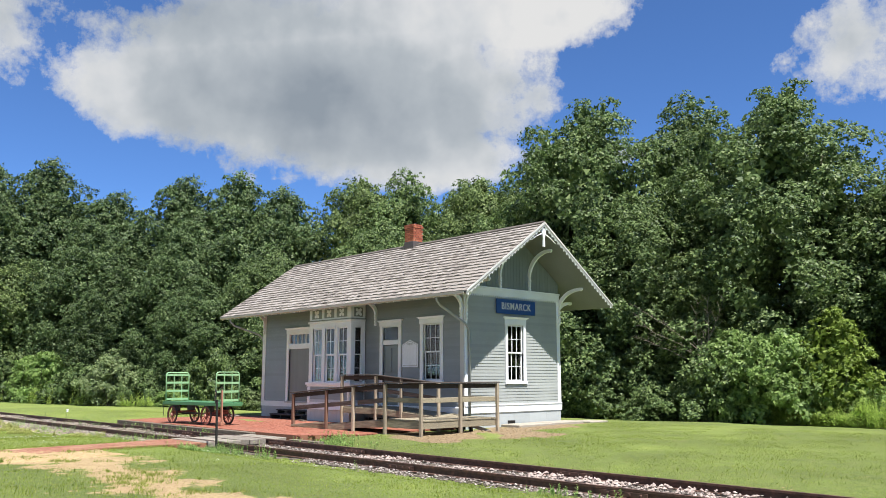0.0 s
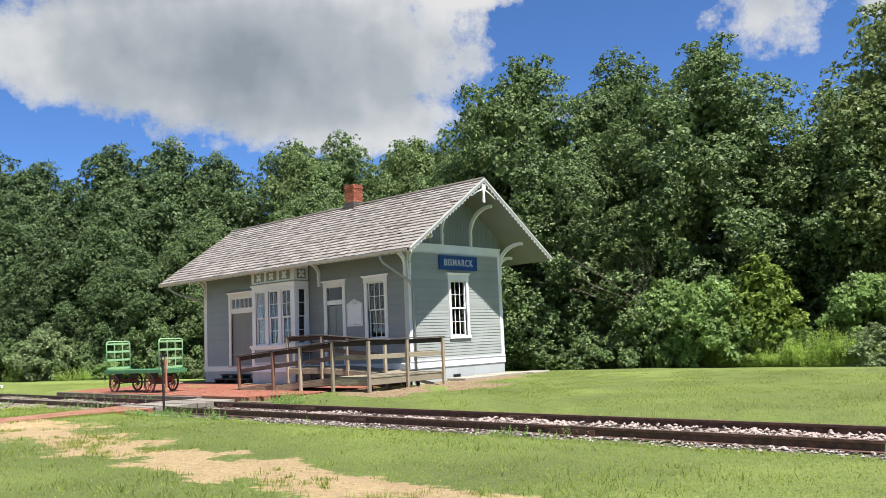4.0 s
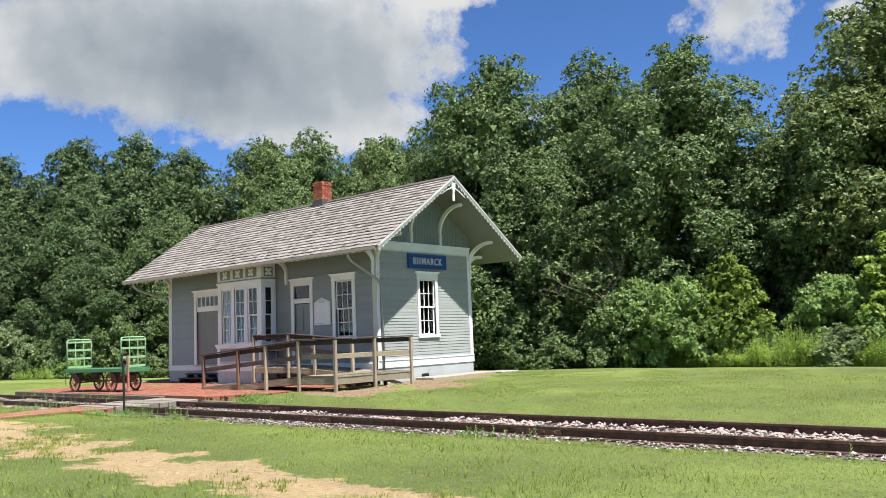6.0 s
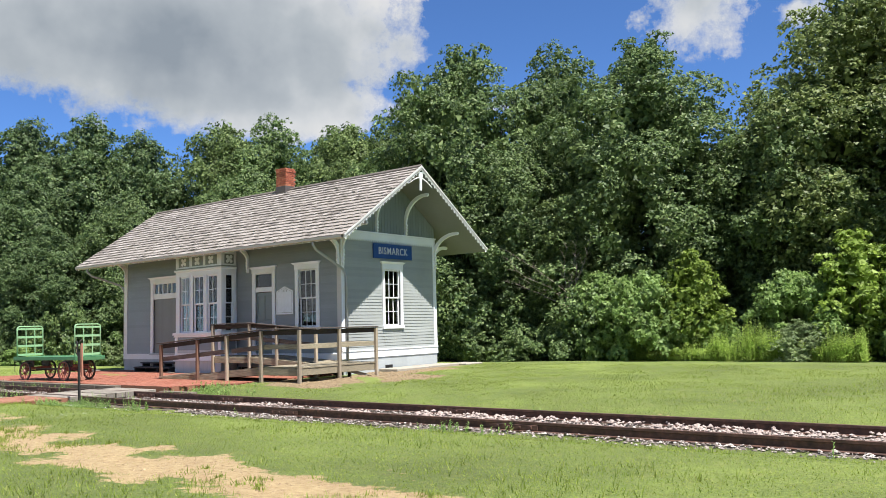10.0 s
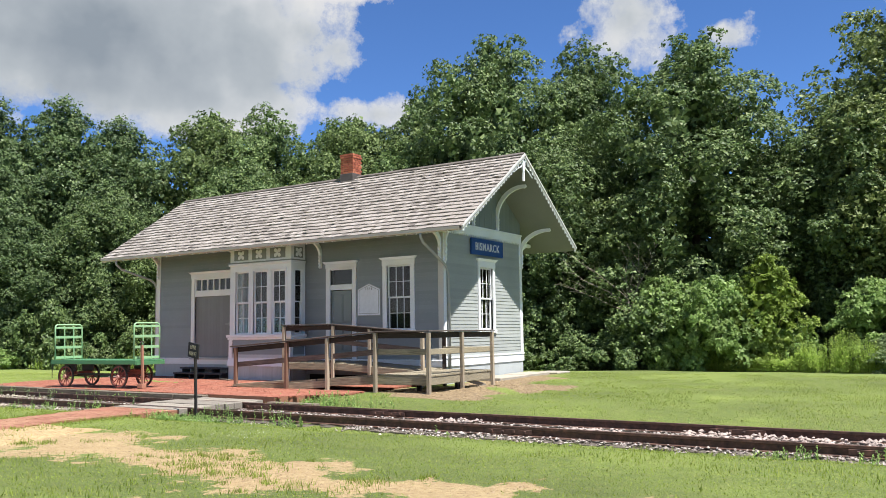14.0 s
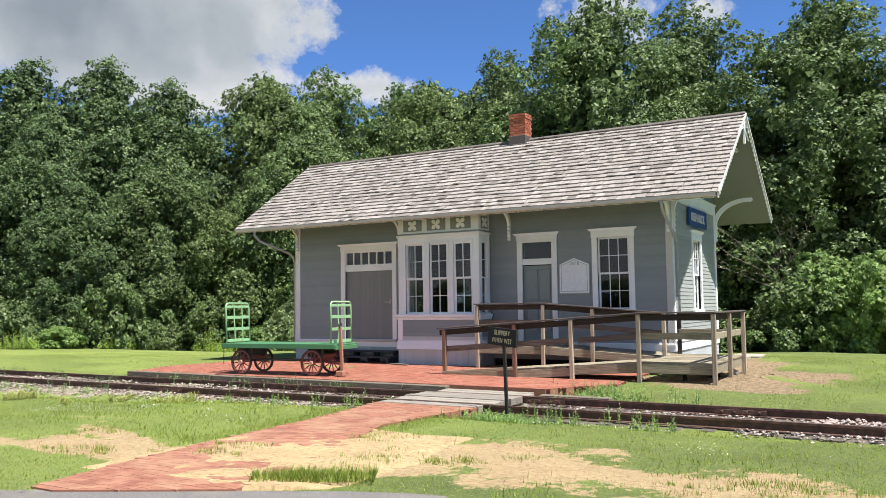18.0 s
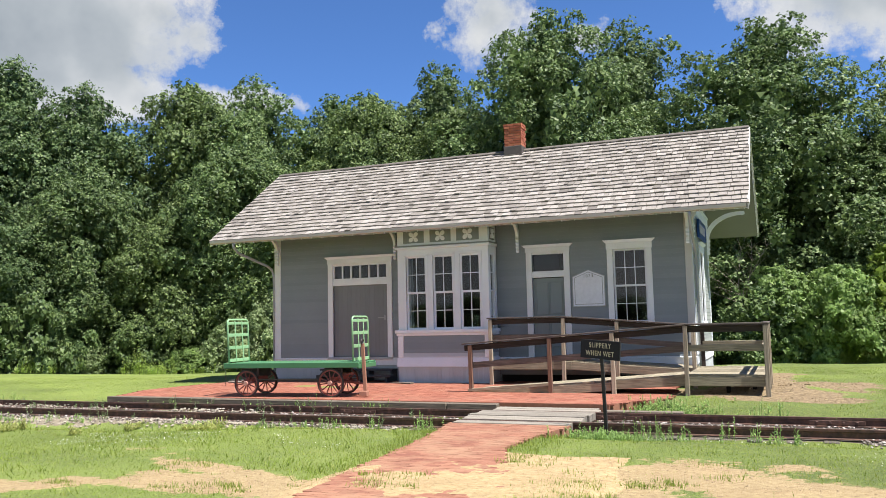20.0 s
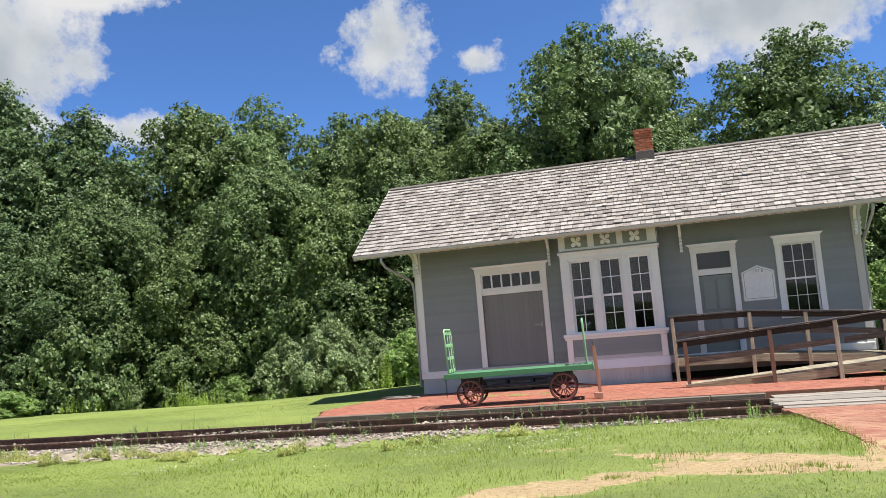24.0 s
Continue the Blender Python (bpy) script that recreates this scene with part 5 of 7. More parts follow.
sheet(bm, [(x, RIDGE_Y - 0.13, RIDGE_Z - 0.2), (x, RIDGE_Y + 0.13, RIDGE_Z - 0.2), (x, RIDGE_Y + 0.08, RIDGE_Z - 0.42), (x, RIDGE_Y + 0.035, RIDGE_Z - 0.55), (x, RIDGE_Y + 0.05, RIDGE_Z - 0.84), (x, RIDGE_Y - 0.05, RIDGE_Z - 0.84), (x, RIDGE_Y - 0.035, RIDGE_Z - 0.55), (x, RIDGE_Y - 0.08, RIDGE_Z - 0.42)], 1, (0.05, 0, 0))
part("apex_pendant", bm, m_white, roof, "white turned pendant under the gable peak")
for s in (-1, 1):
    bm = bmesh.new()
    tube(bm, [(x + 0.02, RIDGE_Y + s * 0.1, RIDGE_Z - 0.4), (x + 0.02, RIDGE_Y + s * 0.35, RIDGE_Z - 0.5), (x + 0.02, RIDGE_Y + s * 0.62, RIDGE_Z - 0.66)], 0.02, 6)
    part("apex_brace", bm, m_white, roof)

# gutter along the front eave, with its brackets and the two downspouts
bm = bmesh.new()
prof = [(0.0, 0.0), (-0.02, -0.09), (-0.08, -0.115), (-0.125, -0.09), (-0.135, 0.0), (-0.125, 0.0), (-0.115, -0.085), (-0.08, -0.105), (-0.03, -0.082), (-0.01, 0.0)]
sheet(bm, [(GABLE_L + 0.02, EAVE_Y + 0.03 + a, EAVE_Z - 0.02 + b * 0.85) for a, b in prof], 1, (GABLE_X - GABLE_L - 0.05, 0, 0))
gutter = part("gutter", bm, m_gutter, depot, "pale weathered metal gutter")
part("fascia", boxes((GABLE_L, GABLE_X, EAVE_Y + 0.032, EAVE_Y + 0.06, EAVE_Z - 0.125, EAVE_Z - 0.03)), m_white, depot)
clip = None
for k in range(46):
    x = GABLE_L + 0.25 + k * 0.335
    if clip is None:
        clip = solids("gutter_clip", [block(-0.006, 0.006, -0.008, 0.008, -0.045, 0.0)], m_white)
    hang("gutter_clip", clip, gutter, at=Matrix.Translation((x, EAVE_Y - 0.06, EAVE_Z - 0.112)))


def downspout(points, label):
    bm = bmesh.new()
    tube(bm, points, 0.04, 8)
    part("downspout", bm, m_pipe, depot, label, True)


downspout([(0.14, EAVE_Y - 0.04, EAVE_Z - 0.12), (0.14, EAVE_Y - 0.03, EAVE_Z - 0.22), (0.13, EAVE_Y + 0.1, EAVE_Z - 0.36), (0.1, -0.04, 3.5), (0.1, 0.1, 3.38), (0.1, 0.16, 3.25), (0.1, 0.16, 0.35)], "grey metal downspout at the corner")
downspout([(-13.1, EAVE_Y - 0.04, EAVE_Z - 0.12), (-13.1, EAVE_Y - 0.03, EAVE_Z - 0.25), (-13.05, EAVE_Y + 0.15, EAVE_Z - 0.42), (-12.66, -0.2, 3.62), (-12.6, -0.06, 3.5), (-12.59, 0.03, 3.3), (-12.59, 0.04, 0.35)], "grey metal downspout at the far corner")


def bracket(m, reach, rise, leg, mat, parent):
    """A curved wooden roof bracket: a scalloped leg on the wall and an arm that bends out. Own frame: out along -y, up z."""
    bm = bmesh.new()
    inner, outer = [], []
    n = 12
    for k in range(n + 1):
        t = math.pi / 2 * k / n
        c = (reach * (1 - math.cos(t)), rise * math.sin(t))
        d = Vector((reach * math.sin(t), rise * math.cos(t))).normalized()
        w = 0.055 + 0.012 * math.sin(t * 2)
        outer.append((c[0] - d.y * w + 0.03, c[1] + d.x * w))
        inner.append((c[0] + d.y * w + 0.03, c[1] - d.x * w))
    wave = [(0.1 - 0.025 * k / 8 + (0.022 if k % 2 else -0.012), -leg * k / 8) for k in range(9)]
    tip = [(reach + 0.1, rise - 0.07), (reach + 0.16, rise - 0.02), (reach + 0.14, rise + 0.05)]
    path = [(0.0, -leg)] + [(0.0, 0.0)] + outer[1:] + tip[::-1] + inner[::-1] + wave
    # build in quads and triangles from a simple fan-safe split
    verts = [(0, -a, b) for a, b in path]
    sheet(bm, verts, 1, (0.075, 0, 0))
    bmesh.ops.triangulate(bm, faces=[f for f in bm.faces if len(f.verts) > 4])
    bm.transform(m @ Matrix.Translation((-0.037, 0, 0)))
    bmesh.ops.recalc_face_normals(bm, faces=bm.faces)
    part("bracket", bm, mat, parent, "curved white wooden roof bracket")


for x in (-12.4, -8.33, -4.58, -0.06):
    bracket(Matrix.Translation((x, -0.01, 4.05)), 0.72, 0.5, 0.42, m_white, depot)
for y, z0, rise, reach, leg in ((1.73, 5.2, 0.95, 0.95, 0.4), (3.27, 5.2, 0.95, 0.95, 0.4), (0.06, 4.15, 0.75, 1.0, 0.55), (WID - 0.02, 4.15, 0.75, 1.0, 0.5)):
    bracket(Matrix.Translation((0.0, y, z0)) @ Matrix.Rotation(radians(90), 4, 'Z'), reach, rise, leg, m_white, depot)
bracket(Matrix.Translation((-0.06, WID + 0.01, 4.05)) @ Matrix.Rotation(radians(180), 4, 'Z'), 0.7, 0.45, 0.3, m_white, depot)
bracket(Matrix.Translation((-12.5, 0.1, 4.15)) @ Matrix.Rotation(radians(-90), 4, 'Z'), 0.9, 0.6, 0.45, m_white, depot)

# ---- chimney ----
CX0, CX1, CY0, CY1, CZ0, CZ1 = -5.6, -5.06, 2.2, 2.72, 6.55, 7.83
chimney = part("chimney", boxes((CX0 + 0.02, CX1 - 0.02, CY0 + 0.02, CY1 - 0.02, CZ0, CZ1 - 0.03)), m_mortar, depot, "square red brick chimney with a dark flashed foot")
course = 0.078
k = 0
z = 6.98
while z < CZ1 - 0.02:
    grow = 0.018 if z > CZ1 - 0.16 else 0.0
    for face_no in range(4):
        span = (CX1 - CX0) if face_no % 2 == 0 else (CY1 - CY0)
        n = 3
        for j in range(n):
            a = span * j / n + (0.0 if k % 2 else -0.06)
            b = a + span / n - 0.011
            a, b = max(a, -grow), min(b, span + grow)
            if b - a < 0.03:
                continue
            if face_no == 0:
                blk = block(CX0 + a, CX0 + b, CY0 - grow, CY0 + 0.09, z, z + course - 0.012)
            elif face_no == 2:
                blk = block(CX0 + a, CX0 + b, CY1 - 0.09, CY1 + grow, z, z + course - 0.012)
            elif face_no == 1:
                blk = block(CX1 - 0.09, CX1 + grow, CY0 + a + 0.002, CY0 + b - 0.002, z, z + course - 0.012)
            else:
                blk = block(CX0 - grow, CX0 + 0.09, CY0 + a + 0.002, CY0 + b - 0.002, z, z + course - 0.012)
            hang("brick", solids("brick", [blk], m_brick), chimney)
    z += course
    k += 1
part("flashing", boxes((CX0 - 0.02, CX1 + 0.02, CY0 - 0.025, CY1 + 0.025, 6.7, 7.13), bevel=0.01), m_lead, chimney, "dark metal flashing")

# ---- signs on the walls ----


def lettering(text, size, m, mat, name, parent, depth=0.008, squeeze=1.0):
    cu = bpy.data.curves.new(name, 'FONT')
    cu.body, cu.size, cu.extrude, cu.align_x, cu.align_y = text, size, depth, 'CENTER', 'CENTER'
    cu.offset = size * 0.004
    cu.space_character = 1.16
    ob = bpy.data.objects.new(name, cu)
    scene.collection.objects.link(ob)
    bpy.context.view_layer.update()
    me = bpy.data.meshes.new_from_object(ob.evaluated_get(bpy.context.evaluated_depsgraph_get()))
    bpy.data.objects.remove(ob)
    me.transform(m @ Matrix.Diagonal((squeeze, 1, 1, 1)))
    me.materials.clear()
    me.materials.append(mat)
    return hang(name, me, parent)


sign = thing("station_sign", "blue painted wooden station name sign with pale letters", "sign", (0.05, 2.5, 3.92))
put("sign_board", boxes((1.5, 3.5, -0.085, -0.04, 3.92, 4.42), bevel=0.006), m_blue, sign, SIDE)
put("sign_rim", boxes((1.5, 3.5, -0.1, -0.086, 4.385, 4.42), (1.5, 3.5, -0.1, -0.086, 3.92, 3.955), (1.5, 1.535, -0.1, -0.086, 3.956, 4.384), (3.465, 3.5, -0.1, -0.086, 3.956, 4.384)), m_blue, sign, SIDE)
lettering("BISMARCK", 0.34, SIDE @ Matrix.Translation((2.5, -0.092, 4.17)) @ Matrix.Rotation(radians(90), 4, 'X'), m_letter, "letters", sign, 0.008, 0.86)

board = thing("notice_board", "white notice board with a pointed top and a thin dark rim", "notice board", (-2.65, -0.03, 2.1))
for name, inset, y, mat in (("board_rim", 0.0, -0.045, m_pipe), ("board_face", 0.022, -0.05, m_board), ("inner_line", 0.062, -0.0525, m_pipe), ("board_panel", 0.078, -0.055, m_board)):
    put(name, sheet(bmesh.new(), [(-3.09 + inset, y, 2.09 + inset), (-2.21 - inset, y, 2.09 + inset), (-2.21 - inset, y, 2.9 - 0.5 * inset), (-2.65, y, 3.08 - inset), (-3.09 + inset, y, 2.9 - 0.5 * inset)], 1, (0, 0.0 + (0.02 if inset == 0 else 0.006), 0)), mat, board)
lettering("187", 0.115, Matrix.Translation((-2.69, -0.0565, 2.905)) @ Matrix.Rotation(radians(90), 4, 'X'), m_pipe, "letters", board, 0.0015, 1.05)
put("faded_mark", boxes((-2.555, -2.515, -0.0575, -0.0545, 2.868, 2.942)), m_pipe, board)

# low steps under the freight door
steps = thing("freight_steps", "low dark wooden steps under the freight door", "steps", (-9.4, -0.5, BRICK))
part("tread", boxes((-10.7, -8.3, -0.42, -0.07, 0.42, 0.47), bevel=0.006), m_step, steps)
part("tread", boxes((-10.6, -8.2, -0.78, -0.4, 0.26, 0.31), bevel=0.006), m_step, steps)
for x in (-10.6, -9.85, -9.1, -8.35):
    part("stringer", boxes((x - 0.03, x + 0.03, -0.72, -0.07, BRICK, 0.258), (x - 0.03, x + 0.03, -0.38, -0.075, 0.26, 0.418)), m_step, steps)

# ---- wooden ramp ----
ramp = thing("wheelchair_ramp", "weathered brown wooden access ramp with rails and a corner landing", "ramp", (-1.5, -1.8, BRICK))
FY, IY, LX, RX = -3.4, -1.2, 0.12, 1.72
DECK = 0.54


def front_deck(x):
    return BRICK + 0.02 + (DECK - BRICK - 0.02) * min(max((x + 4.85) / (LX + 4.85), 0), 1)


def inner_deck(x):
    return DECK + (FLOOR - 0.04 - DECK) * min(max((LX - x) / 3.0, 0), 1)


def post(x, y, top, foot, mat=None, tilt=0.0):
    part("post", plank((x, y, foot), (x + tilt, y, top), 0.09, 0.09, up=(1, 0, 0)), mat or m_post, ramp)


def front_top(x):
    return 1.24 + (1.6 - 1.24) * min(max((x + 4.76) / (LX + 4.76), 0), 1)


for x, foot, mat in ((-4.77, 0.05, m_post_red), (-2.86, 0.05, m_post_red), (-1.43, 0.03, m_post), (LX, 0.0, m_post), (RX, -0.02, m_post)):
    post(x, FY, front_top(x) - 0.03, foot, mat, rng.uniform(-0.015, 0.015))
post(RX, -1.85, 1.57, 0.0)
post(RX, -0.27, 1.57, 0.0)
post(0.2, -0.3, 1.57, 0.05, m_ramp)
post(LX - 0.05, IY, 1.57, 0.05)
for x, top in ((-1.75, 1.72), (-3.1, 1.83), (-5.03, 1.83)):
    post(x, IY, top - 0.03, 0.1, m_post, rng.uniform(-0.02, 0.02))


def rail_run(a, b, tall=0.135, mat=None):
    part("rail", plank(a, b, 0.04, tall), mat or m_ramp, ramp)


def cap_run(a, b):
    part("rail_cap", plank(a, b, 0.14, 0.035), m_cap, ramp)


o = FY + 0.066
for xa, xb in ((-4.95, -1.43), (-1.43, LX + 0.04)):
    rail_run((xa, o, front_top(xa) - 0.1), (xb, o, front_top(xb) - 0.1))
    cap_run((xa - 0.03, FY + 0.02, front_top(xa)), (xb, FY + 0.02, front_top(xb)))
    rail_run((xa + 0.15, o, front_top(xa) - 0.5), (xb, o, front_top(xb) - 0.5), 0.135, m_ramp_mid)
rail_run((LX - 0.02, o + 0.002, 1.5), (RX - 0.05, o + 0.002, 1.5))
cap_run((LX, FY + 0.02, 1.602), (RX + 0.06, FY + 0.02, 1.602))
rail_run((LX - 0.03, o + 0.002, 1.1), (RX - 0.05, o + 0.002, 1.1), 0.14, m_ramp_grey)
rail_run((RX - 0.066, FY + 0.1, 1.5), (RX - 0.066, -0.3, 1.5))
cap_run((RX - 0.012, FY + 0.06, 1.602), (RX - 0.012, -0.2, 1.602))
rail_run((RX - 0.066, FY + 0.1, 1.1), (RX - 0.066, -0.3, 1.1), 0.14, m_ramp_grey)
rail_run((0.2, -0.36, 1.5), (RX - 0.1, -0.36, 1.5))
rail_run((0.2, -0.36, 1.1), (RX - 0.1, -0.36, 1.1), 0.13, m_ramp_grey)
io = IY + 0.066
for xa, xb, za, zb in ((-5.1, -3.1, 1.84, 1.84), (-3.1, -0.0, 1.84, 1.58)):
    rail_run((xa, io, za - 0.09), (xb, io, zb - 0.09), 0.135)
    cap_run((xa - 0.02, IY + 0.02, za), (xb, IY + 0.02, zb))
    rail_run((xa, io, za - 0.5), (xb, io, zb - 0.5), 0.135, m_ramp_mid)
rail_run((-5.06, IY + 0.1, 1.74), (-5.06, -0.05, 1.74))
rail_run((-5.06, IY + 0.1, 1.3), (-5.06, -0.05, 1.3))
# decks, board by board


def deck_boards(x0, x1, y0, y1, z_of, mat, step=0.142):
    x = x0
    while x < x1 - 0.02:
        e = min(x + step, x1)
        za, zb = z_of(x), z_of(e)
        ja, jb = rng.uniform(-0.025, 0.025, 2)
        t = rng.uniform(-0.003, 0.003)
        hang("deck_board", solids("deck_board", [[(x + 0.004, y0 + ja, za - 0.036), (e - 0.004, y0 + ja, zb - 0.036), (e - 0.004, y1 + jb, zb - 0.036), (x + 0.004, y1 + jb, za - 0.036), (x + 0.004, y0 + ja, za + t), (e - 0.004, y0 + ja, zb + t), (e - 0.004, y1 + jb, zb + t), (x + 0.004, y1 + jb, za + t)]], mat), ramp)
        x = e


deck_boards(-4.85, LX - 0.06, FY + 0.07, -2.1, front_deck, m_ramp_grey)
deck_boards(-5.0, LX - 0.06, IY + 0.06, -0.09, inner_deck, m_ramp_grey)
y = FY + 0.06
while y < -0.3:
    w = min(0.142, -0.26 - y)
    hang("deck_board", solids("deck_board", [block(LX + rng.uniform(-0.03, -0.01), RX - 0.06 + rng.uniform(0.022, 0.03), y + 0.004, y + w - 0.004, DECK - 0.036, DECK + rng.uniform(-0.004, 0.004))], m_ramp_grey), ramp)
    y += w
# rim boards
for xa, xb in ((-4.85, -1.5), (-1.5, LX)):
    part("rim_board", plank((xa, FY + 0.07, front_deck(xa) - 0.1), (xb, FY + 0.07, front_deck(xb) - 0.14), 0.04, 0.19 if xa < -2 else 0.2), m_ramp_grey, ramp)
    part("rim_board", plank((xa, -2.14, front_deck(xa) - 0.11), (xb, -2.14, front_deck(xb) - 0.14), 0.04, 0.17), m_ramp_grey, ramp)
part("rim_board", plank((LX - 0.04, FY + 0.072, DECK - 0.14), (RX - 0.05, FY + 0.072, DECK - 0.14), 0.04, 0.2), m_ramp_grey, ramp)
part("rim_board", plank((RX - 0.07, FY + 0.1, DECK - 0.14), (RX - 0.07, -0.28, DECK - 0.14), 0.04, 0.2), m_ramp_grey, ramp)
part("rim_board", plank((LX, -0.25, DECK - 0.145), (RX, -0.25, DECK - 0.145), 0.04, 0.2), m_ramp_grey, ramp)
part("rim_board", plank((-5.02, IY + 0.02, FLOOR - 0.17), (-2.9, IY + 0.02, FLOOR - 0.17), 0.04, 0.2), m_ramp_grey, ramp)
part("rim_board", plank((-2.9, IY + 0.02, inner_deck(-2.9) - 0.13), (LX, IY + 0.02, DECK - 0.13), 0.04, 0.2), m_ramp_grey, ramp)
part("toe_board", plank((-4.85, FY - 0.03, BRICK + 0.045), (-2.9, FY - 0.03, front_deck(-2.9) + 0.02), 0.035, 0.07), m_ramp_grey, ramp)
# a leaning brace and short legs under the landing
for x, y in ((0.9, -0.6), (0.9, -2.6), (1.4, -1.6)):
    part("leg", plank((x, y, 0.0), (x, y, DECK - 0.04), 0.09, 0.09, up=(1, 0, 0)), m_ramp, ramp)
part("brace", plank((RX - 0.1, -0.5, 0.12), (RX - 0.35, -1.5, 0.42), 0.04, 0.1), m_plank, ramp, "pale loose brace board")

# ---- baggage wagon ----
wagon = thing("baggage_wagon", "green wooden baggage wagon with slatted end racks and iron-tyred spoked wheels", "wagon", (-8.55, -4.85, BRICK))
TURN = Matrix.Translation((-8.62, -4.82, BRICK)) @ Matrix.Rotation(radians(6.0), 4, 'Z')


def wag(name, bm, mat, label="", parent=None, smooth=False):
    return put(name, bm, mat, parent or wagon, TURN, label, smooth)


D0, D1, DW, DZ = -1.66, 1.74, 0.52, 0.65
for k in range(6):
    y = -DW + k * 2 * DW / 6
    wag("deck_plank", boxes((D0 + rng.uniform(0, 0.02), D1 - rng.uniform(0, 0.02), y + 0.004, y + 2 * DW / 6 - 0.004, DZ + 0.1, DZ + 0.135), bevel=0.004), m_green)
for y in (-DW - 0.02, DW - 0.02):
    wag("side_sill", boxes((D0 - 0.02, D1 + 0.02, y, y + 0.04, DZ + 0.02, DZ + 0.14), bevel=0.006), m_green)
for x in (D0 - 0.03, D1 - 0.01):
    wag("end_sill", boxes((x, x + 0.05, -DW, DW, DZ + 0.0, DZ + 0.098), bevel=0.006), m_green)


def rack(x, lean):
    top = DZ + 1.17
    at = [(x, -0.47), (x, -0.16), (x, 0.16), (x, 0.47)]
    hoop = []
    for k in range(7):
        t = math.pi / 2 * k / 6
        hoop.append((-0.47 + 0.1 * (1 - math.cos(t)), top - 0.1 + 0.1 * math.sin(t)))
    hoop = [(-0.47, DZ + 0.14)] + hoop + [(-a, b) for a, b in hoop[::-1]] + [(0.47, DZ + 0.14)]
    bm = bmesh.new()
    tube(bm, [(x + lean * (b - DZ), a, b) for a, b in hoop], 0.022, 8)
    r = wag("end_rack", bm, m_mint, "pale green slatted end rack", smooth=True)
    for z, w in ((DZ + 0.2, 0.075), (DZ + 0.5, 0.075), (DZ + 0.8, 0.075), (DZ + 1.08, 0.06)):
        wag("rack_slat", boxes((x + lean * (z - DZ) - 0.012, x + lean * (z - DZ) + 0.012, -0.45, 0.45, z - w / 2, z + w / 2), bevel=0.004), m_mint, parent=r)
    for y in (-0.16, 0.16):
        wag("rack_bar", plank((x + 0.015, y, DZ + 0.14), (x + lean * 1.1 + 0.015, y, top - 0.04), 0.03, 0.02), m_mint, parent=r)


rack(D0 + 0.1, -0.05)
rack(D1 - 0.12, -0.02)


def wheel(x, y, radius, s):
    bm = bmesh.new()
    n = 28
    for r0, r1, w in ((radius, radius - 0.028, 0.045),):
        rings = []
        for rr, yy in ((r0, -w / 2), (r0, w / 2), (r1, w / 2), (r1, -w / 2)):
            rings.append([bm.verts.new((x + rr * math.cos(2 * math.pi * k / n), y + yy, radius + rr * math.sin(2 * math.pi * k / n))) for k in range(n)])
        for i in range(4):
            for k in range(n):
                bm.faces.new((rings[i][k], rings[i][(k + 1) % n], rings[(i + 1) % 4][(k + 1) % n], rings[(i + 1) % 4][k]))
    bmesh.ops.recalc_face_normals(bm, faces=bm.faces)
    w = wag("wheel", bm, m_iron, "spoked wheel with an iron tyre")
    bm = bmesh.new()
    rings = []
    for rr, yy in ((radius - 0.029, -0.018), (radius - 0.029, 0.018), (radius - 0.058, 0.018), (radius - 0.058, -0.018)):
        rings.append([bm.verts.new((x + rr * math.cos(2 * math.pi * k / n), y + yy, radius + rr * math.sin(2 * math.pi * k / n))) for k in range(n)])
    for i in range(4):
        for k in range(n):
            bm.faces.new((rings[i][k], rings[i][(k + 1) % n], rings[(i + 1) % 4][(k + 1) % n], rings[(i + 1) % 4][k]))
    bmesh.ops.recalc_face_normals(bm, faces=bm.faces)
    wag("rim", bm, m_red, parent=w)
    for k in range(12):
        t = 2 * math.pi * k / 12 + 0.13
        a = Vector((x, y, radius))
        d = Vector((math.cos(t), 0, math.sin(t)))
        bm = bmesh.new()
        tube(bm, [a + d * 0.04, a + d * (radius - 0.06)], [0.016, 0.011], 6)
        wag("spoke", bm, m_red, parent=w)
    bm = bmesh.new()
    bmesh.ops.create_cone(bm, cap_ends=True, segments=14, radius1=0.062, radius2=0.05, depth=0.14, matrix=Matrix.Translation((x, y, radius)) @ Matrix.Rotation(radians(90), 4, 'X'))
    wag("hub", bm, m_hub, parent=w, smooth=False)


for x, rad in ((-1.1, 0.315), (1.05, 0.325)):
    for y in (-0.46, 0.46):
        wheel(x, y, rad, 1)
    bm = bmesh.new()
    tube(bm, [(x, -0.44, rad), (x, 0.44, rad)], 0.022, 8)
    wag("axle", bm, m_iron)
    wag("bolster", boxes((x - 0.06, x + 0.06, -0.42, 0.42, rad + 0.03, rad + 0.13), bevel=0.006), m_red)
    for y in (-0.3, 0.3):
        wag("spring_block", boxes((x - 0.22, x + 0.22, y - 0.04, y + 0.04, rad + 0.13, DZ + 0.02), bevel=0.02), m_iron)
for y in (-0.25, 0.25):
    wag("reach_bar", plank((-1.05, y * 0.4, 0.36), (1.0, y * 0.4, 0.36), 0.04, 0.05), m_iron)
wag("fifth_wheel", boxes((0.8, 1.3, -0.3, 0.3, 0.47, 0.52), bevel=0.02), m_red)
tongue = wag("tongue", plank((1.86, -0.36, 0.12), (1.8, -0.36, 1.2), 0.05, 0.08, up=(1, 0, 0)), m_orange, "faded orange drawbar stood upright")
bm = bmesh.new()
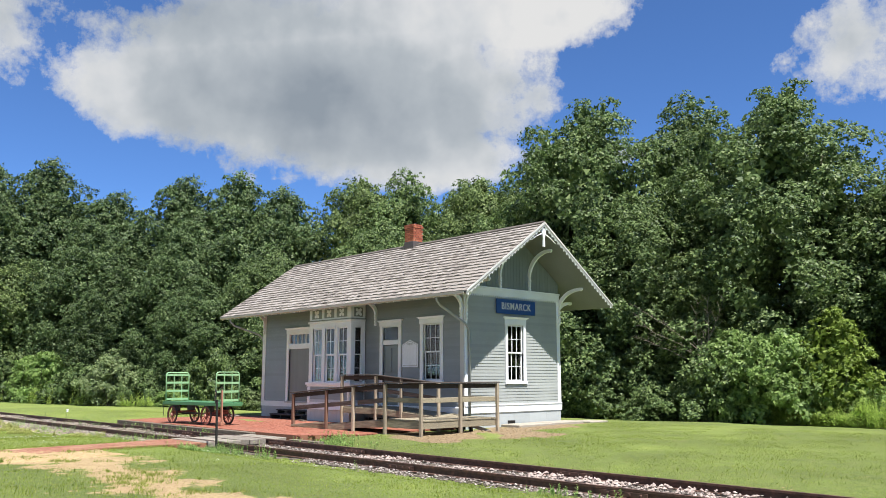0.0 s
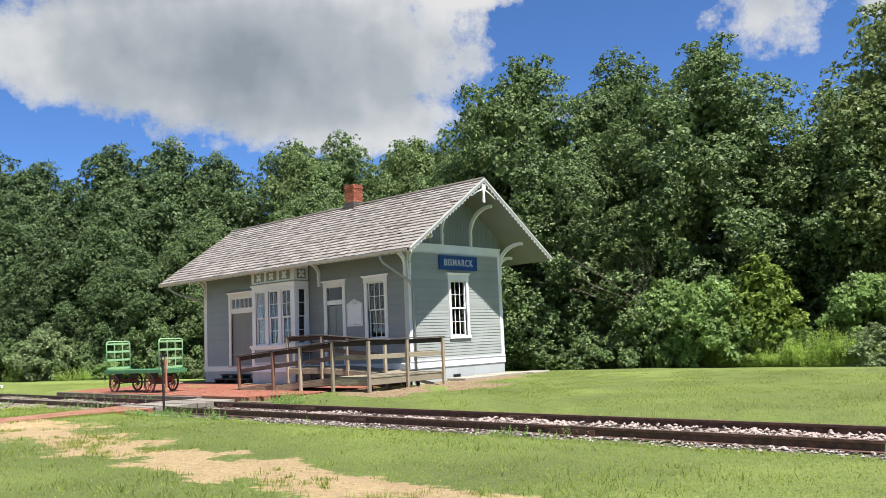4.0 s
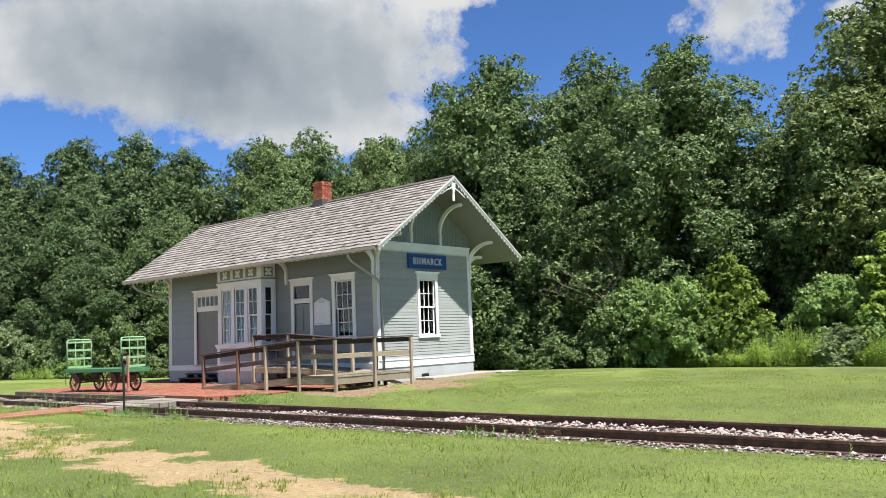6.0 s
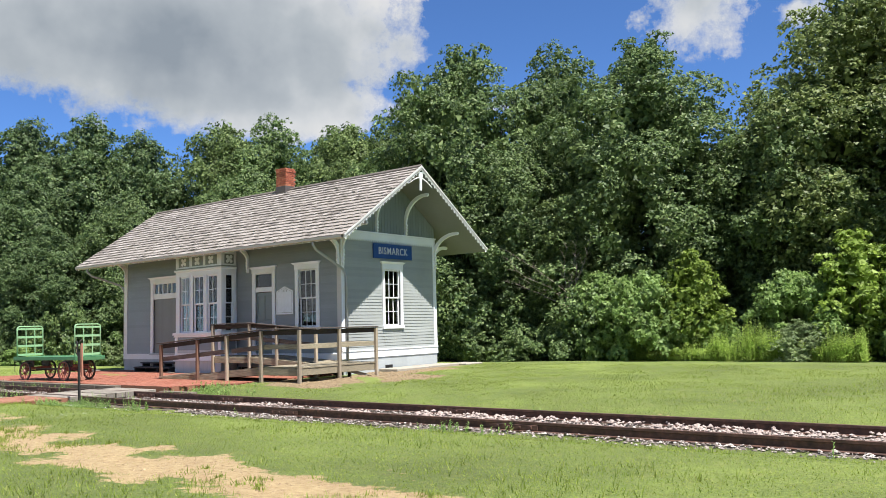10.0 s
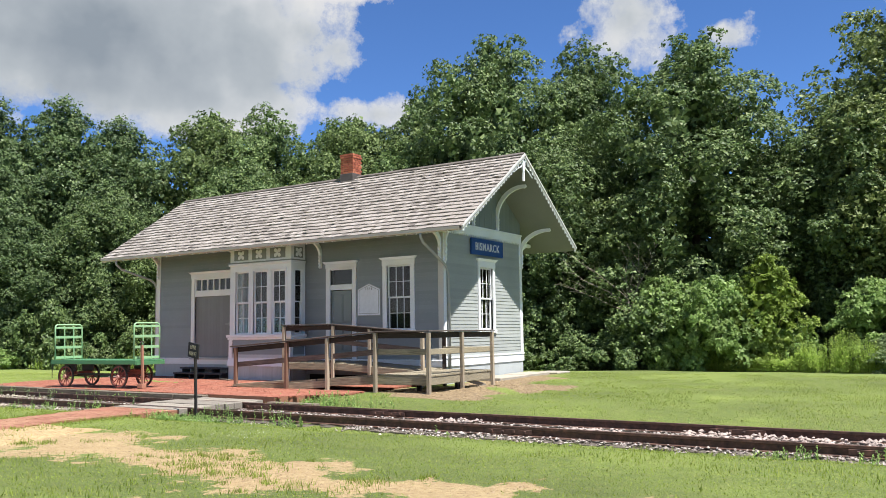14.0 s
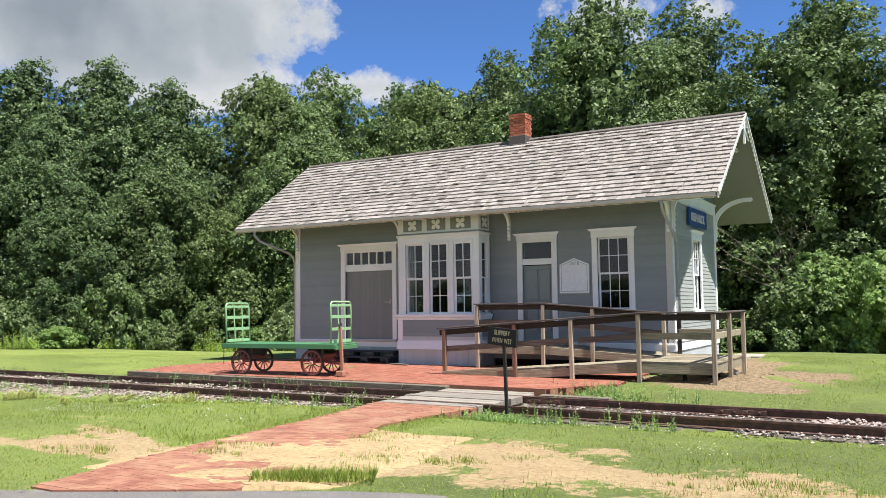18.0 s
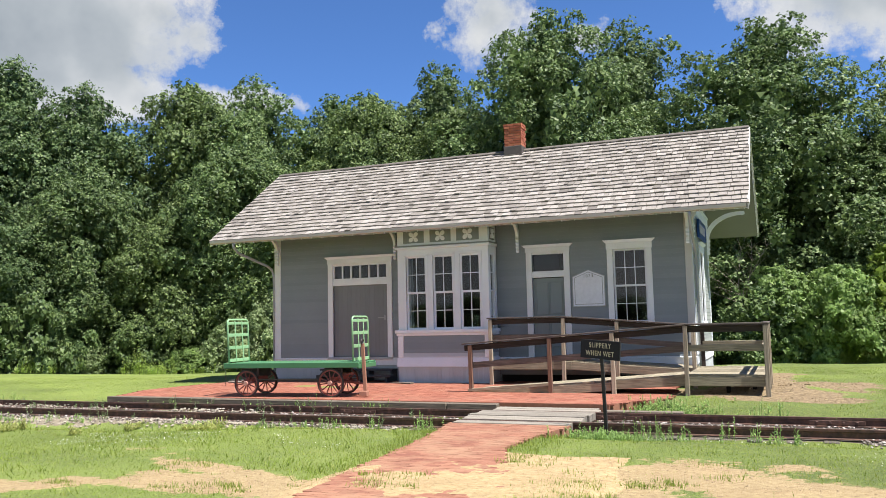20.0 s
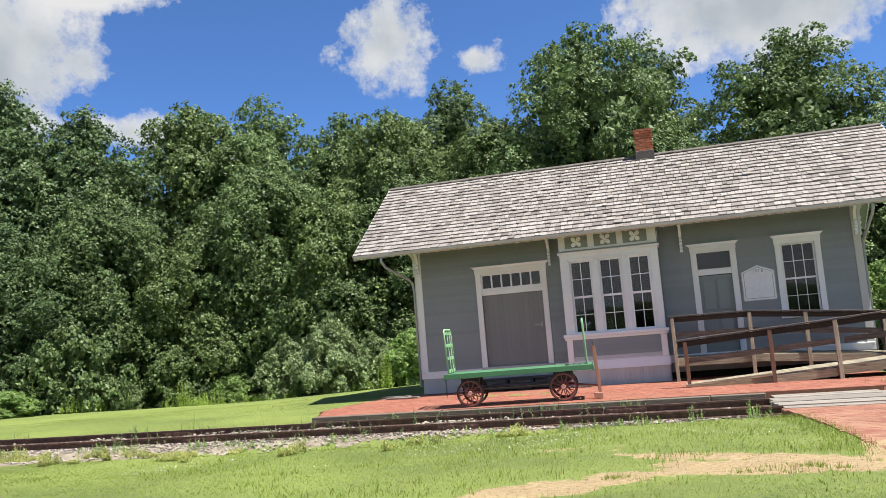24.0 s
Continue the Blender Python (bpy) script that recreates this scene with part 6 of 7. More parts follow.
tube(bm, [(1.8 + 0.0 * k, -0.36 + 0.06 * math.sin(t), 1.25 + 0.06 * math.cos(t)) for k, t in enumerate([2 * math.pi * k / 14 for k in range(14)])], 0.014, 6, True)
wag("ring", bm, m_iron, parent=tongue)
wag("tongue_foot", boxes((1.72, 1.92, -0.44, -0.28, 0.02, 0.14), bevel=0.01), m_orange, parent=tongue)
for y in (-0.18, 0.1):
    wag("draw_rod", plank((1.05, y, 0.36), (1.84, -0.36, 0.3), 0.04, 0.04), m_red)

bm = bmesh.new()
for k in range(9):
    at = Vector((D0 + 0.02, -0.5 - 0.012 * (k % 2), DZ - 0.0 - 0.045 * k))
    tube(bm, [at + Vector((0.012 * math.cos(t), 0.004 * (k % 2), 0.028 * math.sin(t))) for t in [2 * math.pi * i / 8 for i in range(8)]], 0.005, 5, True)
wag("chain", bm, m_iron, "short hanging iron chain")

# ---- warning sign beside the crossing ----
warn = thing("warning_sign", "black warning sign with cream letters on a leaning dark post", "sign", (-0.5, -8.4, 0.0))
foot_at, head_at = Vector((-0.6, -8.4, -0.25)), Vector((-0.63, -8.42, 1.18))
part("sign_post", plank(foot_at, head_at, 0.055, 0.045, up=(0, 1, 0)), m_black, warn)
tip = Matrix.Translation((-0.64, -8.46, 1.27)) @ Matrix.Rotation(radians(4), 4, 'Y') @ Matrix.Rotation(radians(-26), 4, 'Z')
put("sign_plate", boxes((-0.39, 0.39, -0.012, 0.012, -0.15, 0.15), bevel=0.004), m_black, warn, tip)
lettering("SLIPPERY", 0.115, tip @ Matrix.Translation((0, -0.0135, 0.062)) @ Matrix.Rotation(radians(90), 4, 'X'), m_cream, "letters", warn, 0.0015, 0.84)
lettering("WHEN WET", 0.115, tip @ Matrix.Translation((0, -0.0135, -0.066)) @ Matrix.Rotation(radians(90), 4, 'X'), m_cream, "letters", warn, 0.0015, 0.8)

# ---- slabs and oddments by the walls ----
slab = thing("concrete_slabs", "pale flat concrete slabs along the gable foot", "slab", (0.7, 3.2, 0.12))
for x0, x1, y0, y1, z in ((0.12, 0.95, 1.6, 3.3, 0.2), (0.1, 0.9, 3.34, 5.1, 0.21), (0.3, 1.15, 5.15, 6.2, 0.19)):
    part("slab", boxes((x0, x1, y0, y1, 0.02, z), bevel=0.02), m_slab, slab)
low = thing("loose_boards", "loose pale boards lying by the platform's far end", "boards", (-13.0, -1.2, 0.1))
part("board", plank((-13.5, -0.9, 0.16), (-12.6, -1.1, 0.16), 0.2, 0.04), m_plank, low)
part("board", plank((-13.2, -1.4, 0.15), (-12.2, -1.5, 0.15), 0.16, 0.04), m_plank, low)
mat_ = thing("door_mat", "dark flat board lying before the bay", "board", (-7.6, -1.1, BRICK))
part("board", plank((-8.0, -1.0, BRICK + 0.02), (-7.3, -1.25, BRICK + 0.025), 0.16, 0.03), m_timber, mat_)

# ---- woods ----


def leaf_faces(p, n, size, r, droop=0.12):
    """One broad, slightly hanging leaf at each place p, facing n."""
    count = len(p)
    n = n / np.linalg.norm(n, axis=1)[:, None]
    a = np.cross(n, r.normal(0, 1, (count, 3)))
    a /= np.linalg.norm(a, axis=1)[:, None] + 1e-9
    b = np.cross(n, a)
    s = size * r.uniform(0.6, 1.35, count)[:, None]
    w = s * r.uniform(0.62, 0.85, count)[:, None]
    down = np.array((0, 0, 1)) * s * droop
    v = np.stack([p - a * s * 0.6 + b * w * 0.75, p - a * s * 0.4 - b * w, p + a * s * 0.85 + b * w * 0.15 - down], 1)
    return v.reshape(-1, 3)


def leaf_cloud(centers, radii, count, size, r, droop=0.25, hollow=0.35):
    """Leaf sprays spread over many clumps, for the far wood."""
    centers, radii = np.asarray(centers, float), np.asarray(radii, float)
    pick = r.integers(len(centers), size=count)
    d = r.normal(0, 1, (count, 3))
    d /= np.linalg.norm(d, axis=1)[:, None]
    p = centers[pick] + d * radii[pick] * (1 - hollow * r.random(count) ** 1.6)[:, None]
    return leaf_faces(p, d + r.normal(0, 0.4, (count, 3)) + np.array((0, 0, 0.35)), size, r, droop)


def unit(v):
    return v / (np.linalg.norm(v, axis=-1, keepdims=True) + 1e-9)


def crown_leaves(tall, first, wide, count, leaf, r, shape, bough=0.95, tuft=0.22, per=11, ragged=0.1, fill=0.32, fill_size=2.2):
    """A crown: boughs laid round an uneven outline, each bough a heap of leafy tufts, and large shaded leaves within."""
    high = tall * (1 - first)
    area = np.mean(shape(np.linspace(0, 1, 40))) * wide * math.pi * high
    n = int(1.25 * area / (bough * bough * 2.6)) + 6
    # boughs: even in height and turn, uneven in reach and size
    f = (np.arange(n) + r.uniform(0.1, 0.9, n)) / n
    f = f ** 0.92
    a = np.arange(n) * 2.39996 + r.normal(0, 0.35, n)
    size = bough * r.uniform(0.5, 1.4, n) * (1.08 - 0.35 * f)
    p1, p2, p3 = r.uniform(0, 6.28, 3)
    lobes = np.sin(3 * a + 4 * np.sin(7 * f + p1) + p2) * np.sin(high * f * 1.5 + 2 * np.sin(2 * a) + p3)
    reach = np.maximum(wide / 2 * shape(f) * (1 + 0.23 * lobes + ragged * r.normal(0, 1, n)) - 0.75 * size, 0.0)
    out = np.stack([np.cos(a), np.sin(a), 0 * a], -1)
    mid = out * reach[:, None]
    mid[:, 2] = tall * first + high * f * (1 + 0.03 * r.normal(0, 1, n)) - 0.45 * size * np.clip(f * 2 - 1, 0, 1)
    # tufts on the outer and upper side of each bough
    tufts = count // per
    weight = size ** 2 * np.where(out[:, 1] > 0.3, 0.4, 1.0)
    k = r.choice(n, tufts * 4, p=weight / weight.sum())
    d = unit(r.normal(0, 1, (len(k), 3)))
    lean = unit(out * np.clip(1.1 - f, 0.2, 1)[:, None] + np.array((0, 0, 0.55)))[k]
    side = (d * lean).sum(1)
    keep = r.random(len(k)) < np.clip(0.5 + 0.75 * side, 0.03, 1)
    k, d, side = k[keep], d[keep], side[keep]
    p = mid[k] + d * np.array((1, 1, 0.8)) * (size[k] * (1.08 - 0.6 * r.random(len(k)) ** 1.8 + 0.22 * (r.random(len(k)) < 0.15)))[:, None]
    # none in the heart of a neighbouring bough
    free = np.ones(len(p), bool)
    for i in range(n):
        free &= (((p - mid[i]) / np.array((1, 1, 0.8))) ** 2).sum(1) > (0.6 * size[i]) ** 2
    inside = np.linalg.norm(p - mid[k], axis=1) < 0.7 * size[k]
    pick = np.flatnonzero(free | (inside & (r.random(len(p)) < 0.15)))[:tufts]
    p, k, d = p[pick], k[pick], d[pick]
    face = unit(0.75 * d + 0.35 * out[k] + np.array((0.05, 0, 0.62)) + r.normal(0, 0.22, p.shape))
    u = unit(np.cross(face, r.normal(0, 1, face.shape)))
    v = np.cross(face, u)
    j = np.repeat(np.arange(len(p)), per)
    spread = (tuft * r.uniform(0.6, 1.4, len(p)))[j]
    g = unit(r.normal(0, 1, (len(j), 3))) * (r.random(len(j)) ** 0.42)[:, None] * np.array((1.1, 0.9, 0.5))
    q = p[j] + (u[j] * g[:, :1] + v[j] * g[:, 1:2] + face[j] * g[:, 2:]) * spread[:, None] - np.array((0, 0, 0.08)) * ((g[:, 0] ** 2 + g[:, 1] ** 2) * spread)[:, None]
    turn = u[j] * g[:, :1] + v[j] * g[:, 1:2]
    leaves = leaf_faces(q, face[j] + 0.5 * turn + r.normal(0, 0.55, (len(j), 3)), leaf, r)
    m = int(count * fill)
    k = r.integers(n, size=m)
    p = mid[k] * np.stack([r.uniform(0.15, 0.95, m)] * 2 + [r.uniform(0.9, 1.0, m)], -1) + unit(r.normal(0, 1, (m, 3))) * (0.62 * size[k] * r.random(m) ** 0.4)[:, None] - np.array((0, 0, 0.15)) * size[k][:, None]
    p[:, 2] = np.maximum(p[:, 2], 0.1)
    inner = leaf_faces(p, out[k] + r.normal(0, 0.5, p.shape), leaf * fill_size, r, 0.1)
    return np.r_[leaves, inner]


def crown_shape(f):
    """Half width of a crown against its height, 0 at the foot to 1 at the top."""
    return np.clip(0.84 + 0.9 * f, 0, 1) * np.sqrt(np.clip(1 - np.clip((f - 0.2) / 0.8, 0, 1) ** 2.4, 0, 1))


def bush_shape(f):
    return np.clip(0.78 + 0.9 * f, 0, 1) * np.sqrt(np.clip(1 - f ** 2.2, 0, 1))


def limbs(bm, tips, trunk_top, base_r, r, count):
    for k in range(count):
        tip = Vector(tips[int(r.integers(len(tips)))])
        z0 = trunk_top * r.uniform(0.25, 0.85)
        a = Vector((0, 0, z0))
        m = a.lerp(tip, 0.5) + Vector((0, 0, -0.08 * (tip - a).length))
        q = base_r * (1 - 0.75 * z0 / (trunk_top * 1.15)) * 0.45
        tube(bm, [a, m, a.lerp(tip, 0.92)], [q, q * 0.6, q * 0.2], 5)


def tree_model(name, tall, wide, seed, leaf, mat, count, first=0.1, label="tall leafy deciduous tree with a dense dark green crown", bough=1.35):
    """One tree, built at the origin: tapered trunk, limbs and a crown of leafy twigs."""
    r = np.random.default_rng(seed)
    t = thing(name, label, "tree")
    hang("crown", strip_mesh("crown", crown_leaves(tall, first, wide, count, leaf, r, crown_shape, bough), 3, mat), t)
    bm = bmesh.new()
    q = tall * 0.013 + 0.05
    tube(bm, [(0, 0, -0.5), (0.05, 0.02, tall * 0.3), (-0.05, 0.06, tall * 0.6), (0.0, 0.0, tall * 0.8)], [q * 1.25, q * 0.85, q * 0.45, q * 0.1], 8)
    tips = [(wide * 0.3 * math.cos(k * 2.4), wide * 0.3 * math.sin(k * 2.4), tall * (first + 0.15 + 0.6 * k / 14)) for k in range(14)]
    limbs(bm, tips, tall * 0.7, q, r, 12)
    part("trunk", bm, m_bark, t, smooth=True)
    return t


def shrub_model(name, tall, wide, seed, leaf, mat, count, label, bough=0.5):
    r = np.random.default_rng(seed)
    t = thing(name, label, "bush")
    hang("foliage", strip_mesh("foliage", crown_leaves(tall, 0.0, wide, count, leaf, r, bush_shape, bough, 0.18, 12, 0.16, 0.12, 2.2), 3, mat), t)
    bm = bmesh.new()
    for k in range(7):
        c = (wide * 0.25 * math.cos(k * 2.4), wide * 0.25 * math.sin(k * 2.4), tall * (0.4 + 0.05 * k))
        tube(bm, [(0.1 * c[0], 0.1 * c[1], -0.3), (0.5 * c[0], 0.5 * c[1], c[2] * 0.6), c], [0.035, 0.022, 0.008], 5)
    part("stems", bm, m_bark, t)
    return t


TREES = [
    tree_model("oak_tree", 17.0, 11.0, 101, 0.098, m_leaf, 72000),
    tree_model("oak_tree", 15.0, 9.5, 102, 0.098, m_leaf_c, 62000, 0.08, bough=1.3),
    tree_model("maple_tree", 13.0, 9.0, 103, 0.094, m_leaf, 54000, 0.05, bough=1.2),
    tree_model("maple_tree", 18.0, 9.5, 104, 0.098, m_leaf_b, 66000, 0.12, bough=1.3),
    tree_model("young_tree", 9.2, 7.0, 105, 0.088, m_leaf_c, 40000, 0.03, "mid-height leafy tree with branches down to the ground", 1.0),
]
SHRUBS = [
    shrub_model("green_bush", 3.4, 4.2, 201, 0.095, m_leaf_light, 13000, "bright green leafy bush at the wood's edge"),
    shrub_model("dark_bush", 2.6, 4.0, 202, 0.09, m_leaf_b, 10500, "dark green bush at the wood's edge"),
    shrub_model("silvery_bush", 3.2, 3.6, 203, 0.085, m_leaf_grey, 13000, "silvery green bush at the wood's edge", 0.42),
    shrub_model("yellow_green_bush", 5.2, 3.0, 204, 0.1, m_leaf_lime, 9000, "slender yellow-green young tree at the wood's edge", 0.42),
]


# the first tree's paler leaves carry sunlight in their colour
PALE = [tree_model("walnut_tree", 16.5, 11.0, 106, 0.098, m_leaf_pale, 70000, 0.08, "tall leafy tree with a yellow-green crown made paler to look sunlit"), tree_model("dark_oak_tree", 15.0, 10.0, 107, 0.098, m_leaf_dark, 60000, 0.04, "broad oak with a deep green crown down to the grass", 1.15)]


def plant(kind, x, y, scale=1.0, tall=1.0, turn=0.0, group="trees of the wood", first={}):
    model = (TREES + SHRUBS + PALE)[kind]
    z = float(height(x, y)) - 0.05
    m = Matrix.Translation((x, y, z)) @ Matrix.Rotation(turn, 4, 'Z')
    if kind not in first:
        first[kind] = True
        ob = model
        ob.matrix_basis = m
    else:
        ob = copy_thing(model, m)
        ob.matrix_basis = m
    ob.scale = (scale, scale, scale * tall)
    ob["group"] = group


# the tall ones that make the skyline: kind, x, y, spread, height factor
SKY = [
    (0, -8.7, 18.6, 1.0, 1.01), (3, -5.6, 24.5, 1.05, 0.94), (0, 1.7, 20.6, 1.04, 0.885), (9, 12.6, 23.2, 1.22, 0.91), (3, 18.5, 27.0, 1.2, 0.8), (1, 31.0, 16.0, 1.2, 1.0),
    (1, -13.5, 20.0, 0.95, 0.97), (3, -17.5, 25.5, 1.0, 0.97), (1, -20.0, 21.5, 1.0, 1.06), (0, -25.0, 25.0, 1.0, 1.0), (3, -29.5, 22.5, 1.0, 0.99), (1, -33.5, 21.5, 1.2, 1.03), (10, -38.5, 17.5, 1.12, 1.04), (10, -43.5, 16.0, 1.25, 1.03), (10, -48.5, 13.0, 1.25, 1.03), (10, -54.0, 9.0, 1.2, 1.0), (10, -59.0, 5.0, 1.35, 1.03), (10, -64.0, 1.0, 1.35, 1.06),
]
FRONT = [
    (2, -4.5, 17.2, 0.95, 0.9), (4, -0.8, 17.8, 0.95, 0.95), (2, 5.9, 21.2, 0.9, 0.9), (2, 9.6, 20.4, 1.0, 0.95), (2, 18.5, 20.5, 1.0, 1.05),
    (2, -10.5, 17.6, 0.9, 0.88), (4, -15.0, 17.4, 1.0, 1.0), (2, -18.5, 18.6, 0.95, 0.95), (4, -22.5, 17.0, 1.05, 1.1), (2, -27.0, 18.0, 1.0, 1.05), (4, -30.6, 15.0, 0.95, 1.0), (2, -34.6, 13.6, 0.9, 1.0), (10, -36.6, 9.2, 0.7, 0.88), (10, -41.0, 9.6, 0.88, 1.0), (10, -44.0, 6.0, 0.76, 0.9), (10, -49.0, 5.6, 0.95, 1.0), (4, -53.0, 1.2, 1.2, 1.0),
]
turn_r = np.random.default_rng(77)
for kind, x, y, s, h in SKY + FRONT:
    plant(kind, x, y, s, h, turn_r.uniform(-0.6, 0.6))
EDGE = [
    (5, 1.9, 14.9, 1.05, 1.1), (5, 4.2, 14.5, 1.05, 1.1), (8, 6.0, 14.7, 0.95, 0.92), (5, 6.7, 15.2, 0.6, 0.9), (6, 0.3, 14.2, 0.85, 0.9), (6, -1.7, 13.9, 0.8, 0.85), (8, 12.3, 15.3, 1.1, 0.85), (5, 15.0, 15.0, 1.0, 1.2), (7, 10.6, 13.5, 0.75, 0.62), (5, 10.0, 15.6, 0.95, 1.1),
    (6, -4.4, 14.3, 0.9, 0.8), (6, -7.0, 14.1, 0.9, 0.9), (7, -23.3, 12.6, 0.95, 1.0), (7, -20.9, 11.9, 0.9, 1.25), (7, -18.8, 12.6, 0.85, 0.95), (5, -16.9, 13.3, 0.9, 0.9), (5, -27.0, 13.8, 0.7, 0.7), (6, -29.6, 12.6, 0.9, 1.2), (7, -31.2, 10.0, 0.6, 0.8), (6, -32.4, 8.2, 1.1, 1.35), (5, -33.6, 5.8, 0.6, 0.6), (6, -36.2, 5.0, 0.8, 1.2), (7, -38.0, 3.4, 1.1, 1.0), (6, -41.5, 2.6, 1.1, 1.0), (5, -45.0, 1.0, 1.1, 1.0), (6, -48.5, -0.8, 1.2, 1.0), (6, -14.0, 13.2, 0.9, 0.8), (6, -10.0, 13.2, 0.9, 0.8),
]
for kind, x, y, s, h in EDGE:
    plant(kind, x, y, s, h, turn_r.uniform(0, 6.28), "bushes along the wood's edge")
# far trees across the road, which the window panes mirror
r = np.random.default_rng(14)
cs = [(x + r.uniform(-3, 3), -176 + r.uniform(-6, 6), z) for x in range(-130, 60, 9) for z in (1.5, 3.4, 5.0 + r.uniform(-1.2, 1.8))]
tagged(hang("roadside_wood", strip_mesh("roadside_wood", leaf_cloud(cs, [(5.5, 4.0, 2.0)] * len(cs), 60000, 0.5, r, 0.2, 0.6), 3, m_leaf)), "far dark trees across the road", "wood", kind="stuff")

# dark understorey that closes the wood behind the trunks
r = np.random.default_rng(12)
n = 52
cs, rs = [], []
for k in range(n):
    f = k / (n - 1)
    x = -75 + 112 * f
    y = np.interp(x, [-75, -60, -45, -30, 0, 37], [-6, 6, 15, 22, 26, 22])
    for z, q in ((1.6, 2.6), (5.0, 3.2), (8.6, 3.2)):
        cs.append((x + r.uniform(-1, 1), y + r.uniform(-1, 1.5), z))
        rs.append((q, q * 0.8, q * 0.9))
tagged(hang("far_wood", strip_mesh("far_wood", leaf_cloud(cs, rs, 40000, 0.36, r, 0.2, 0.6), 3, m_leaf)), "deep dark green wood behind the front trees", "wood", kind="stuff")

# dead twigs at the wood's edge
r = np.random.default_rng(301)
t = thing("dead_branch", "bare grey dead branches fanning out among the leaves", "branch", (0.5, 14.3, 0))
base = Vector((0.5, 14.3, 2.2))
bm = bmesh.new()
tube(bm, [(0.7, 14.6, -0.2), (0.62, 14.45, 1.2), base], [0.05, 0.04, 0.03], 5)
part("stem", bm, m_twig, t)
for k in range(9):
    a = -1.15 + 1.5 * k / 8 + r.uniform(-0.12, 0.12)
    l = r.uniform(2.2, 4.0)
    at, way, rad = base + Vector((r.uniform(-0.1, 0.1), r.uniform(-0.1, 0.1), r.uniform(-0.3, 0.5))), Vector((math.sin(a), r.uniform(-0.25, 0.05), math.cos(a))), 0.02
    line = [at]
    for j in range(6):
        way = (way + Vector((r.normal(0, 0.16), r.normal(0, 0.1), r.normal(0.02, 0.14)))).normalized()
        line.append(line[-1] + way * l / 6)
    bm = bmesh.new()
    tube(bm, line, [0.02 - 0.0027 * j for j in range(7)], 4)
    for j in range(2, 7):
        for side in (-1, 1):
            b = line[j]
            d = (line[j] - line[j - 1]).normalized()
            e = b + (d * 0.6 + Vector((side * r.uniform(0.3, 0.9), r.uniform(-0.3, 0.1), r.uniform(-0.2, 0.4)))) * r.uniform(0.3, 0.65)
            tube(bm, [b, b.lerp(e, 0.5) + Vector((0, 0, 0.04)), e], [0.008, 0.006, 0.003], 3)
    part("twig", bm, m_twig, t)


# ---- grass ----
def blades(points, low, high, wide, r, lean=1.5):
    n = len(points)
    a = r.uniform(0, 6.28, n)
    h = r.uniform(low, high, n)
    w = wide * r.uniform(0.6, 1.3, n)
    side = np.stack([np.cos(a), np.sin(a), 0 * a], -1) * w[:, None]
    tip = np.stack([np.cos(a + 1.6) * h * lean * r.uniform(-1, 1, n), np.sin(a + 1.6) * h * lean * r.uniform(-1, 1, n), h], -1)
    return np.stack([points - side, points + side, points + tip], 1).reshape(-1, 3)


def lawn(n, x0, x1, y0, y1, low, high, wide, seed, name, label, mat, test=None, lean=1.5):
    r = np.random.default_rng(seed)
    x, y = r.uniform(x0, x1, n), r.uniform(y0, y1, n)
    thin = worn(x, y) + 0.3 * grains(x, y, 0.3, 9, 3) + r.normal(0, 0.16, n)
    keep = (thin < 0.5) & (bare(x, y) < 0.5) & ~((y > np.interp(x, [-20, -4, -3, 0, 4, 8, 20], [-8.42, -8.3, -8.2, -8.1, -8.12, -8.3, -8.36]) - 0.14 * grains(x, y, 0.6, 55, 3)) & (y < -5.7 + 0.1 * grains(x, y, 0.5, 56, 3)) & (x > -30))
    keep &= ~((x > np.interp(-y, [8.3, 9.2, 10.6, 12.3, 13.4, 14.5, 15.9], [-3.28, -3.1, -2.9, -2.74, -2.64, -2.48, -2.2]) + 0.1 * grains(x, y, 0.45, 31, 3) + 0.05) & (x < np.interp(-y, [8.3, 9.6, 10.8, 12.3, 13.0, 14.8], [-1.15, -1.4, -1.5, -1.0, -0.6, -0.3])) & (y < -8.3))
    keep &= ~((x > -14) & (x < 0.2) & (y > -5.9) & (y < 5)) & ~((x > -12.6) & (x < 1.8) & (y > -3.6) & (y < 5))
    keep &= ~(y < -14.85 + 0.55 * x) | (x > 2.0)
    keep &= ~((x < -4) & (y < -8.0) & (spill(x, y) + r.normal(0, 0.1, n) > -8.1 - y))
    if test is not None:
        keep &= test(x, y, r)
    x, y = x[keep], y[keep]
    p = np.c_[x, y, height(x, y) - 0.005]
    tagged(new(name, strip_mesh(name, blades(p, low, high, wide, r, lean), 3, mat)), label, "grass", kind="stuff")


